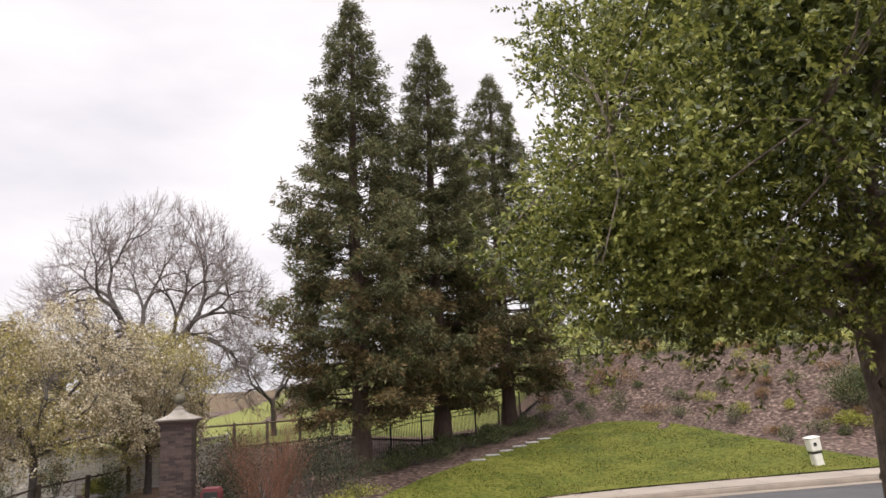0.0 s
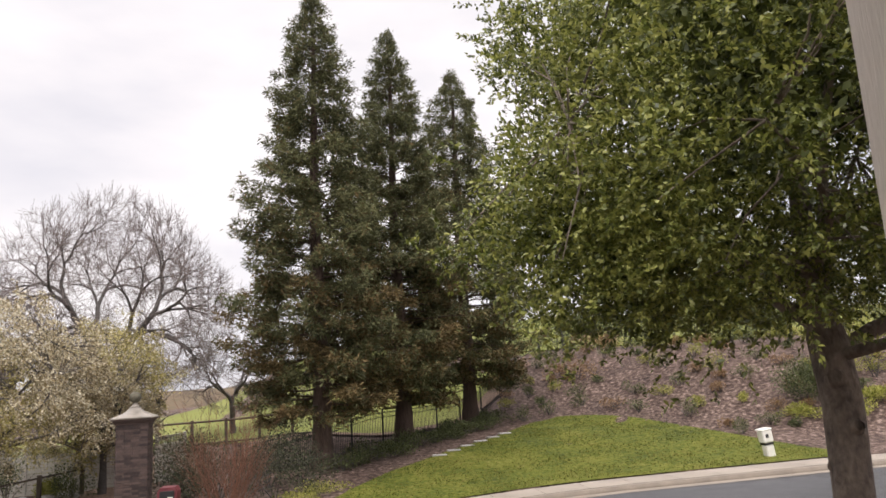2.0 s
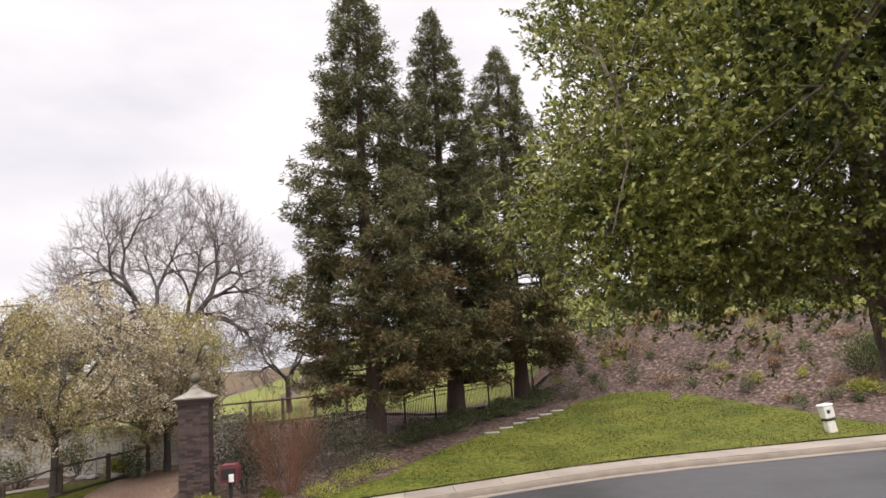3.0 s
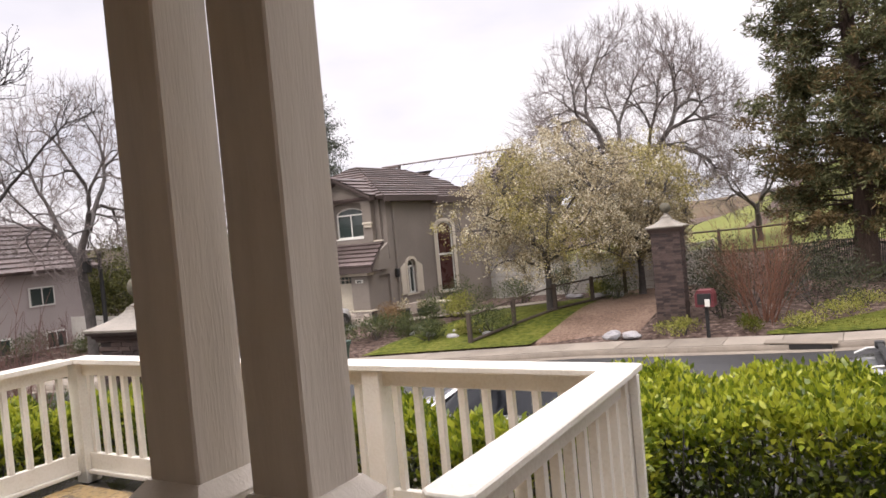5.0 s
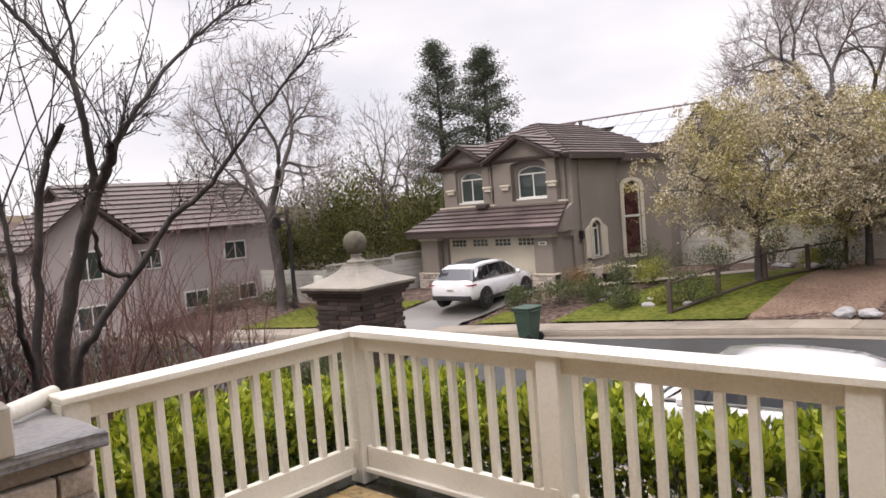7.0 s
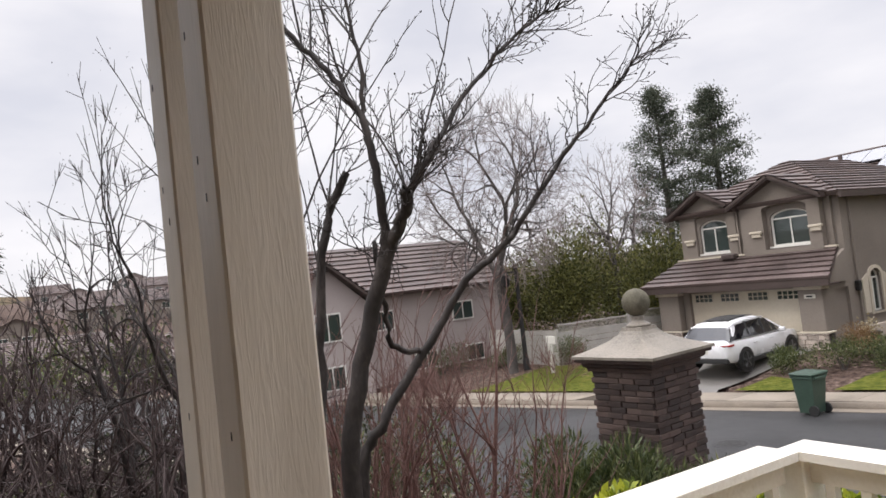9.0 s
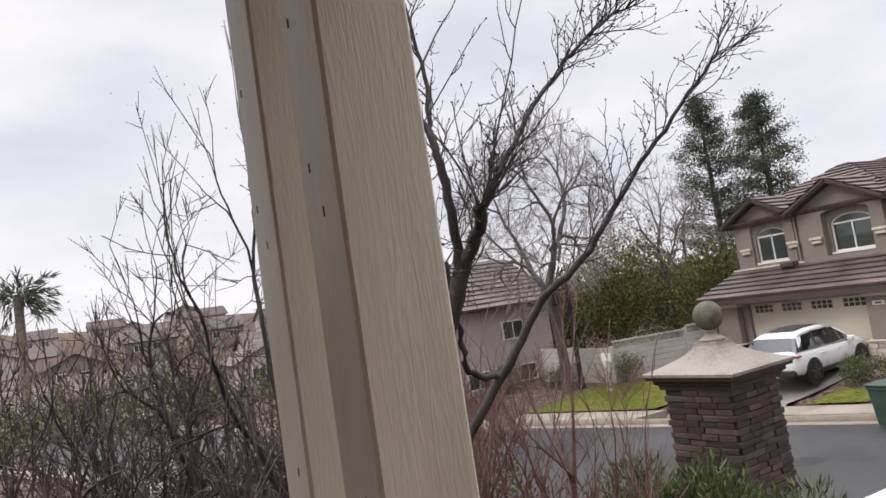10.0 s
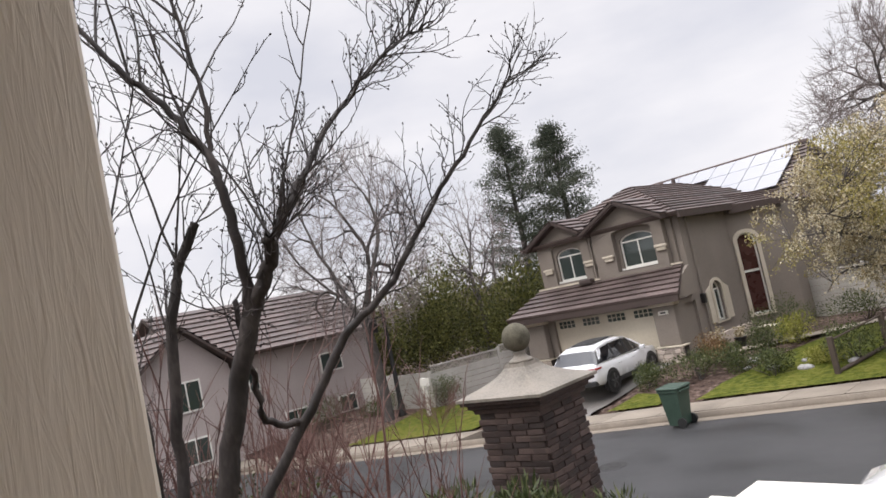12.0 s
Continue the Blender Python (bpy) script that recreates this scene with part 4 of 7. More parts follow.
def oak(x, y):
    r = np.random.default_rng(21)
    z = gz(x, y) - 0.1
    t = thing("oak", (x, y, z), "spreading evergreen oak with small glossy leaves", "tree")
    g = Growth()
    g.tube([(x - 0.05, y, z), (x + 0.0, y, z + 1.0), (x + 0.08, y, z + 2.2), (x + 0.12, y + 0.02, z + 3.1), (x + 0.09, y + 0.05, z + 3.6), (x + 0.0, y + 0.05, z + 4.2), (x, y, z + 5.2)], [0.28, 0.175, 0.155, 0.16, 0.16, 0.11, 0.07], 14)
    for a, zz, s in ((2.6, 2.6, 0.05), (-1.6, 2.9, 0.045), (2.2, 3.15, 0.05), (3.6, 2.05, 0.05), (-2.4, 3.3, 0.06)):
        c = np.array((x + 0.11 + 0.12 * math.cos(a), y + 0.12 * math.sin(a), z + zz))
        knot = Growth()
        knot.tube([c, c + (0.05 * math.cos(a), 0.05 * math.sin(a), 0.02)], [s * 1.6, s], 8)
        hang("knot", knot.mesh("knot"), M_BARK_OAK, t)
    top = np.array((x + 0.08, y + 0.05, z + 3.55))
    limbs = [((-1.0, -0.2, 0.12), 1.0, 0.085), ((-0.75, 0.35, 0.8), 3.0, 0.07), ((0.2, -0.4, 1.0), 3.2, 0.07), ((0.9, 0.2, 0.6), 3.0, 0.08), ((0.4, 0.8, 0.7), 2.9, 0.06), ((-0.35, -0.8, 0.8), 2.3, 0.055), ((-0.9, -0.1, 0.75), 2.8, 0.06), ((0.6, -0.7, 0.6), 2.6, 0.055)]
    nodes = []
    for d, L, r0 in limbs:
        p, dd = top + (0, 0, r.uniform(-0.1, 0.6)), unit(d)
        pts, rad = [p], [r0]
        for j in range(6):
            dd = unit(dd + r.normal(0, 0.2, 3) + (0, 0, 0.02))
            p = p + dd * L / 6
            pts.append(p)
            rad.append(r0 * (1 - 0.8 * (j + 1) / 6))
            nodes.append(p)
        limb = Growth()
        limb.tube(pts, rad, 7)
        hang("limb", limb.mesh("limb"), M_BARK_OAK, t)
    nodes = np.array(nodes)
    # boughs on an uneven shell, each a cluster of leafy shoots, round a dense shaded heart
    C, R = np.array((x + 0.55, y + 0.1, z + 5.8)), np.array((3.0, 3.0, 3.6))

    def inside(p, low_x=0.0):
        """Keep the crown clear of the ground and of the open lawn side."""
        west = x - 2.62 + low_x + 0.22 * (p[:, 1] - y) + 0.10 * np.clip(p[:, 2] - z - 5, 0, 5) - 0.5 * np.clip(z + 5.9 - p[:, 2], 0, 1) + 0.22 * np.sin(p[:, 2] * 2.1 + 0.4)
        far = p[:, 0] < west
        p[far, 0] = west[far] + r.uniform(0.0, 0.7, far.sum())
        base = z + 3.8 + 0.35 * smooth(x - 1.2, x + 0.6, p[:, 0])
        low = p[:, 2] < base
        p[low, 2] = base[low] + r.uniform(-0.25, 0.8, low.sum())
        return p

    def shell(n, lo, hi):
        u = r.normal(size=(n, 3))
        u /= np.linalg.norm(u, axis=1, keepdims=True)
        lump = 1 + 0.10 * np.sin(u[:, 0] * 7 + 1) * np.cos(u[:, 2] * 6) + 0.07 * np.sin(u[:, 1] * 11 + u[:, 2] * 5)
        return C + u * R * (r.uniform(lo, hi, n) * lump)[:, None]
    gt = Growth()
    boughs = inside(shell(170, 0.70, 1.0))
    low_side = np.array((x - 1.9, y - 0.1, z + 4.5)) + r.uniform(-1, 1, (16, 3)) * (0.55, 0.8, 0.4)
    boughs = np.concatenate([boughs, low_side])
    n = 2500
    cl = inside(boughs[r.integers(0, len(boughs), n)] + r.normal(0, 1, (n, 3)) * (0.36, 0.36, 0.26))
    for i in range(0, n, 8):
        a = nodes[np.argmin(((nodes - cl[i]) ** 2).sum(1))]
        gt.tube([a, (a + cl[i]) / 2 + r.normal(0, 0.08, 3), cl[i]], [0.012, 0.008, 0.004], 4)
    tagged(hang("twig_mass", gt.mesh("twig_mass"), M_BARK_OAK, t), kind="stuff")
    pos, way = [], []
    for c in cl:
        for _ in range(9):
            d = unit(r.normal(size=3) + unit(c - C) * 0.9 + (0, 0, 0.25))
            o = c + r.normal(0, 0.13, 3)
            L = r.uniform(0.12, 0.28)
            k = int(L / 0.0135)
            s = np.linspace(0.1, 1, k)[:, None]
            pos.append(o + d * L * s + r.normal(0, 0.006, (k, 3)))
            way.append(d * 0.8 + r.normal(0, 0.62, (k, 3)))
    pos, way = np.concatenate(pos), np.concatenate(way)
    size = r.uniform(0.035, 0.06, len(pos))
    # heart leaves in the darker green: the crown's inner shade put into colour
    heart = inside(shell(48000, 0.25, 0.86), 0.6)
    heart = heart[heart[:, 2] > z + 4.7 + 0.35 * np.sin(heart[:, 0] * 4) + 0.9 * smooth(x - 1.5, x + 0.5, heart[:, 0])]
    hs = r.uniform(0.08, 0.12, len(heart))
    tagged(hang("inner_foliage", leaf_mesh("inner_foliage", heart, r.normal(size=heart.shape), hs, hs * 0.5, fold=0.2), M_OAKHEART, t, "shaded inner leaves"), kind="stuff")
    hang("trunk", g.mesh("trunk"), M_BARK_OAK, t, "knobbly brown trunk")
    tagged(hang("foliage", leaf_mesh("foliage", pos, way, size, size * 0.5, fold=0.2), M_OAKLEAF, t, "small olive-green leaves"), kind="stuff")
    return t


oak(5.02, 6.0)


def blossom_tree(x, y, height, spread, seed, label, white=0.6):
    r = np.random.default_rng(seed)
    z = gz(x, y) - 0.05
    t = thing("blossom_tree", (x, y, z), label, "tree", "blossom trees in the front garden")
    g = Growth()
    top = np.array((x, y, z + height * 0.28))
    g.tube([(x, y, z), (x + 0.02, y, z + height * 0.15), top], [0.17, 0.125, 0.12], 9)
    nodes = []
    for i in range(15):
        a = i * 2.4 + r.uniform(-0.3, 0.3)
        e = r.uniform(0.3, 2.2)
        d = unit((math.cos(a), math.sin(a), e))
        L = spread * r.uniform(0.75, 1.0) if e < 0.9 else height * 0.62 * r.uniform(0.75, 1.0)
        pts = [top + (0, 0, r.uniform(-0.3, 0.5))]
        for j in range(7):
            d = unit(d + r.normal(0, 0.16, 3) + (0, 0, -0.03 * j * max(0, 1.3 - e)))
            pts.append(pts[-1] + d * L / 7)
        g.tube(pts, [0.065 * (1 - 0.85 * j / 7) for j in range(8)], 6)
        nodes += pts[2:]
    nodes = np.array(nodes)
    C, R = np.array((x, y, z + height * 0.60)), np.array((spread, spread * 0.9, height * 0.40))
    n = 430
    u = r.normal(size=(n, 3))
    u /= np.linalg.norm(u, axis=1, keepdims=True)
    lump = 1 + 0.16 * np.sin(u[:, 0] * 5 + seed) * np.cos(u[:, 2] * 5 + 1) + 0.08 * np.sin(u[:, 1] * 9)
    cl = C + u * R * (r.uniform(0.15, 1.0, n) ** 0.5 * lump)[:, None]
    pos = []
    for c in cl:
        a = nodes[np.argmin(((nodes - c) ** 2).sum(1))]
        g.tube([a, (a + c) / 2 + r.normal(0, 0.12, 3) + (0, 0, 0.12), c + (0, 0, -0.1)], [0.018, 0.011, 0.005], 3)
        for _ in range(5):
            d = unit(r.normal(size=3) + (0, 0, -0.25))
            tl = r.uniform(0.3, 0.75)
            tw = [c, c + d * tl * 0.5, c + d * tl + np.array((0, 0, -0.22 * tl))]
            g.tube(tw, [0.007, 0.005, 0.003], 3)
            k = 24
            f = r.random(k)[:, None]
            pos.append(tw[0] * (1 - f) + tw[2] * f + r.normal(0, 0.07, (k, 3)))
    pos = np.concatenate(pos)
    way = r.normal(size=pos.shape)
    size = r.uniform(0.055, 0.10, len(pos))
    leafy = 0.5 + 0.5 * np.sin(pos[:, 0] * 1.3 + pos[:, 2] * 0.9) > white + r.normal(0, 0.25, len(pos)) - 0.15
    hang("trunk", g.mesh("trunk"), M_BARK_GREY, t, "dark trunk and arching limbs")
    tagged(hang("blossom", leaf_mesh("blossom", pos[~leafy], way[~leafy], size[~leafy], size[~leafy] * 0.75), M_BLOSSOM, t, "creamy white blossom"), kind="stuff")
    tagged(hang("young_foliage", leaf_mesh("young_foliage", pos[leafy], way[leafy], size[leafy], size[leafy] * 0.55), M_NEWLEAF, t, "yellow-green young leaves"), kind="stuff")
    return t


blossom_tree(-10.2, 27.0, 7.3, 3.9, 31, "white blossom tree with yellow-green new leaves on the lawn", 0.9)
blossom_tree(-7.6, 31.0, 6.6, 2.9, 32, "white blossom tree beside the board fence", 0.92)

bz0 = gz(-10.9, 43.5)
forked_tree("bare_tree", -10.9, 43.5, (-10.9, 43.5, bz0 + 7.4), (7.2, 6.6, 7.1), bz0 + 3.6, 0.33, 2.4, 2600, "large leafless tree with a broad round crown of twigs", 61, rmin=0.0115, spurs=5, spur=0.75, buds=0.05, bend=0.6, lift=0.7, inner=0.3)
bz0 = gz(-27.4, 18.9)
forked_tree("bare_tree", -27.4, 18.9, (-27.6, 18.9, bz0 + 7.2), (3.7, 3.7, 4.5), bz0 + 3.0, 0.2, 2.2, 1300, "leafless street tree with upright limbs", 62, rmin=0.0085, spurs=4, spur=0.55, bend=0.65, lift=0.7)
bz0 = gz(-30.5, 28.5)
forked_tree("bare_tree", -30.5, 28.5, (-30.5, 28.5, bz0 + 6.6), (2.6, 2.6, 3.6), bz0 + 2.6, 0.13, 2.2, 330, "slender leafless tree behind the garden fence", 63, rmin=0.009, spurs=2, spur=0.5)
bz0 = gz(-34.5, 34.0)
forked_tree("bare_tree", -34.5, 34.0, (-34.5, 34.0, bz0 + 5.8), (3.0, 3.0, 3.4), bz0 + 2.4, 0.15, 2.0, 330, "slender leafless tree behind the garden fence", 64, rmin=0.009, spurs=2, spur=0.5)


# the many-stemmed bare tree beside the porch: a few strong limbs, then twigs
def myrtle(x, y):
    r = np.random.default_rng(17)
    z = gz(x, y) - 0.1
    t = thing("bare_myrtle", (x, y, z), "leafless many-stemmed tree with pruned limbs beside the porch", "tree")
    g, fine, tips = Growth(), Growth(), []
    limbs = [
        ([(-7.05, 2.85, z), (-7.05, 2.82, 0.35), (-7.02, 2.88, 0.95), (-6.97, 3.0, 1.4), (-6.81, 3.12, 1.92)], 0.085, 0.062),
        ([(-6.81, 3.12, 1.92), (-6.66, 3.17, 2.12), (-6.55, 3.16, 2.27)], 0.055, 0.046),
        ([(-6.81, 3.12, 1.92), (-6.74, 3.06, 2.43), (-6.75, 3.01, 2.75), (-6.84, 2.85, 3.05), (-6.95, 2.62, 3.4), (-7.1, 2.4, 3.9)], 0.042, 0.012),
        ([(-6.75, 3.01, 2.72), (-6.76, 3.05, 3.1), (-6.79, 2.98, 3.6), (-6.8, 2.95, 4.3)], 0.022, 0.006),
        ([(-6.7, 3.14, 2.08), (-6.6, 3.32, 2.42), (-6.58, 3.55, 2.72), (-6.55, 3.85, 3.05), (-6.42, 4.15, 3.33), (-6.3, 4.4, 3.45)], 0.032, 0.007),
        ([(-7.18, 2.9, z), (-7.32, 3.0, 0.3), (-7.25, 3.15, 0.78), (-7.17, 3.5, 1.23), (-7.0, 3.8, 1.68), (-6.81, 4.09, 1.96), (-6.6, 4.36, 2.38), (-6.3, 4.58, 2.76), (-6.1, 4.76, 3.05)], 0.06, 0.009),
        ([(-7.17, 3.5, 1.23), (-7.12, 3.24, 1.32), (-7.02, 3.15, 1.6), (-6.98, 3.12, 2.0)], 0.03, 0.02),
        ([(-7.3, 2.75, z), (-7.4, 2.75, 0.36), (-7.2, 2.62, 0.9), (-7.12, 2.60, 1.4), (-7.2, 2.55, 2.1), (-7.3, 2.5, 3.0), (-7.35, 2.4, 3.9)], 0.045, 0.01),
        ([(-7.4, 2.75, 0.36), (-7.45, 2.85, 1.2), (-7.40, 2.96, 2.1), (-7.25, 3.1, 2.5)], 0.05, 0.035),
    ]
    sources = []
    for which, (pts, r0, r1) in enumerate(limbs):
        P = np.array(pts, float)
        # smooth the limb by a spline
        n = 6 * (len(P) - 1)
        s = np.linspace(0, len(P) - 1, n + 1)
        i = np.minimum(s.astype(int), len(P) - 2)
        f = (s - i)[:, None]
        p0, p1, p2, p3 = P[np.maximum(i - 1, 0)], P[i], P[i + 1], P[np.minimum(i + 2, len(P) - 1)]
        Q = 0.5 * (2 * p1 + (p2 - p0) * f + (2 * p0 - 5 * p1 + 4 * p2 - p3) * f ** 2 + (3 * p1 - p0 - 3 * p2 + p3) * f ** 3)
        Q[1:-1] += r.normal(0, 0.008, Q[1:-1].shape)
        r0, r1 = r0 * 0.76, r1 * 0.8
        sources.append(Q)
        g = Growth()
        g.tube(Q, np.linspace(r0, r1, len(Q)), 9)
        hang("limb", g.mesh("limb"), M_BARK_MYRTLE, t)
        for k in range(len(Q)):
            if Q[k][2] < 1.6 or r0 > 0.035 and k < len(Q) // 2:
                continue
            d = Q[min(k + 1, len(Q) - 1)] - Q[k - 1]
            for _ in range(r.integers(0, 4 if which in (4, 5) else 2)):
                nd = unit(unit(d) * 0.7 + unit(np.cross(d, r.normal(size=3))) * 0.75 + (0, 0, 0.35))
                grow(fine, Q[k], nd, r.uniform(0.2, 0.4) if which in (4, 5) else r.uniform(0.22, 0.55), 0.0062, 2, TWIG, tips)
    # long upright shoots from the pruned head
    for i in range(18):
        src = sources[(2, 2, 7, 3, 8, 1)[i % 6]]
        p = src[int(len(src) * r.uniform(0.45, 0.98))]
        d = unit((r.normal(-0.1, 0.28), r.normal(-0.05, 0.28), 1.0))
        L = r.uniform(0.8, 1.7)
        pts = [p]
        for j in range(8):
            d = unit(d + r.normal(0, 0.07, 3))
            pts.append(pts[-1] + d * L / 8)
        g = Growth()
        g.tube(pts, np.linspace(0.0085, 0.003, 9), 5)
        hang("shoot", g.mesh("shoot"), M_BARK_MYRTLE, t)
        for q in pts[3:]:
            if r.random() < 0.7:
                grow(fine, q, unit(d + r.normal(0, 0.6, 3)), r.uniform(0.1, 0.28), 0.005, 1, TWIG, tips)
    tagged(hang("twig_mass", fine.mesh("twig_mass"), M_BARK_MYRTLE, t, "knobbly bare twigs"), kind="stuff")
    tp, td = np.array([a for a, _ in tips]), np.array([b for _, b in tips])
    tagged(hang("bud_mass", leaf_mesh("bud_mass", tp - td * 0.006, td, 0.022, 0.013), M_BARK_MYRTLE, t, "swelling buds at the tips"), kind="stuff")
    return t


TWIG = dict(steps=5, wander=0.15, lift=0.05, taper=0.55, kids=[0, 2, 3], **{"from": 0.25}, angle=0.7, shrink=0.5, thin=0.75, min_r=0.003, depth=2, limb_kids=6)
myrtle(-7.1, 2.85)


def shrub(name, x, y, w, h, count, size, mat_, label, category="shrub", group="", lumps=5, z0=None, d=None, wide=0.42):
    """A rounded but uneven bush of many leaves over several lumps."""
    z = gz(x, y) if z0 is None else z0
    t = thing(name, (x, y, z), label, category, group)
    cs = rng.normal(0, 0.22, (lumps, 3)) * (w, d or w, h * 0.6)
    k = rng.integers(0, lumps, count)
    u = rng.normal(size=(count, 3))
    u /= np.linalg.norm(u, axis=1, keepdims=True)
    u *= (rng.random(count) ** 0.4)[:, None]
    p = np.array((x, y, z + h * 0.5)) + cs[k] + u * (w * 0.34, (d or w) * 0.34, h * 0.42)
    p[:, 2] = np.maximum(p[:, 2], z + 0.02)
    s = size * rng.uniform(0.6, 1.3, count)
    way = u + rng.normal(0, 0.5, (count, 3)) + (0, 0, 0.5)
    tagged(hang("foliage", leaf_mesh("foliage", p, way, s, s * wide), mat_, t), kind="stuff")
    g = Growth()
    for _ in range(6):
        e = np.array((x, y, z)) + rng.normal(0, 0.25, 3) * (w, d or w, 0) + (0, 0, h * 0.6)
        g.tube([(x + rng.normal(0, 0.05), y + rng.normal(0, 0.05), z - 0.1), tuple((np.array((x, y, z)) + e) / 2), tuple(e)], [0.02, 0.015, 0.006], 4)
    tagged(hang("stem_mass", g.mesh("stem_mass"), M_BARK_GREY, t), kind="stuff")
    return t


def bare_shrub(name, x, y, stems, height, spread, label, mat_, r0, spec, kids=6, z0=None, group=""):
    z = gz(x, y) - 0.05 if z0 is None else z0
    t = thing(name, (x, y, z), label, "shrub", group)
    g = Growth()
    for i in range(stems):
        main = Growth() if stems < 10 else None
        a = rng.uniform(0, 2 * math.pi)
        b = np.array((x, y, z)) + np.array((math.cos(a), math.sin(a), 0)) * rng.uniform(0, spread * 0.28)
        d = unit((math.cos(a) * spread / height * rng.uniform(0.2, 1), math.sin(a) * spread / height * rng.uniform(0.2, 1), 1))
        grow(g, b, d, height * rng.uniform(0.55, 1.0) * 0.75, r0 * rng.uniform(0.6, 1.1), 2, dict(spec, kids=[0, 4, kids]), main=main)
        if main:
            hang("stem", main.mesh("stem"), mat_, t)
    tagged(hang("twig_mass", g.mesh("twig_mass"), mat_, t), kind="stuff")
    return t


SHOOT = dict(steps=4, wander=0.07, lift=0.03, taper=0.35, kids=[0, 3, 5], **{"from": 0.3}, angle=0.45, shrink=0.5, thin=0.55, min_r=0.004, depth=2)
for x, y, h in ((-8.85, 4.0, 3.7), (-8.6, 4.5, 3.5), (-9.0, 3.6, 3.7), (-8.3, 4.95, 3.0), (-9.5, 4.3, 3.6)):
    bare_shrub("pruned_myrtle", x, y, 6, h, 1.15, "pruned shrub of bare red-brown stems", M_STEM_RED, 0.038, dict(SHOOT, min_r=0.0048, wander=0.11), kids=6, z0=-1.75, group="red-stemmed shrubs")
for i, (x, y, top, w) in enumerate(((-7.0, 0.6, 1.35, 1.2), (-7.5, 1.55, 1.3, 1.1), (-8.3, 0.5, 1.6, 1.5), (-8.9, 1.7, 1.55, 1.4), (-9.6, 0.8, 1.75, 1.7), (-10.0, 2.6, 1.6, 1.5), (-10.8, 1.6, 1.8, 1.8), (-11.8, 0.2, 1.9, 1.9), (-12.0, 2.8, 1.8, 1.8), (-8.6, -0.8, 1.6, 1.6))):
    forked_tree("bare_shrub", x, y, (x, y, top - 1.1), (w, w, 1.55), -1.1, 0.13, 0.35, 200, "tangled leafless dark shrub on the slope", 80 + i, rmin=0.0055, bark=M_BARK_MYRTLE, twig=M_TANGLE, spurs=3, spur=0.24,
                z0=-1.75, stems=4, bend=0.6, group="tangled shrubs", category="shrub", inner=0.12, lift=0.5)
for i, (x, y, cz, w, h, n) in enumerate(((-8.0, 2.3, 2.0, 0.95, 1.75, 120), (-8.6, 1.9, 1.5, 0.8, 1.4, 70))):
    forked_tree("bare_sapling", x, y, (x - 0.05, y - 0.15, cz), (w, w, h), -0.2, 0.04, 1.5, n, "upright leafless sapling with knobbly twigs", 95 + i, rmin=0.0042, bark=M_BARK_MYRTLE, twig=M_BARK_MYRTLE, spurs=4, spur=0.17,
                buds=0.014, z0=-1.75, bend=0.7, group="tangled shrubs", inner=0.15)
for x, y, w, h in ((-12.9, -2.4, 2.4, 1.5), (-12.6, 0.0, 2.2, 1.7), (-13.2, 2.1, 2.2, 1.6), (-14.4, 2.9, 2.0, 1.9)):
    shrub("olive_shrub", x, y, w, h, 3200, 0.11, M_OLIVE, "dark olive shrub behind the tangled branches", "shrub", "olive shrubs", 6, z0=-1.9)
for i, (x, y) in enumerate(((-12.0, 2.6), (-13.0, -1.0), (-13.6, 4.2), (-15.4, 1.2), (-11.4, 4.2), (-16.5, 4.6))):
    forked_tree("brown_brush", x, y, (x, y, -1.2), (2.0, 2.0, 1.7), -2.3, 0.08, 0.3, 170, "dense leafless brown brush below the slope", 110 + i, rmin=0.006, bark=M_BRUSH, twig=M_BRUSH, spurs=3, spur=0.4,
                z0=-2.9, stems=4, bend=0.5, group="brown brush", category="shrub", inner=0.1)
for x, y, w, h in ((-13.2, 5.2, 3.2, 2.2), (-15.0, 6.6, 3.4, 2.3), (-17.5, 4.5, 3.6, 2.6), (-18.5, 7.5, 3.4, 2.2), (-18.0, 1.0, 3.6, 2.2), (-17.0, -2.4, 3.4, 2.2)):
    shrub("slope_shrub", x, y, w, h, 3600, 0.13, M_OLIVE if int(x * 2) % 3 else M_SHRUB, "dull green shrub on the slope below the porch", "shrub", "slope shrubs", 7, z0=-3.2)
for x, y, h in ((-22.5, 12.3, 2.0), (-24.5, 13.2, 2.2), (-26.5, 14.2, 2.0), (-28.5, 14.8, 2.2), (-24.0, 18.6, 1.6), (-29.5, 18.8, 1.8)):
    bare_shrub("russet_shrub", x, y, 14, h, 2.2, "russet leafless shrub along the pavement", M_STEM_RED, 0.016, dict(SHOOT, min_r=0.007), kids=6, group="russet shrubs")


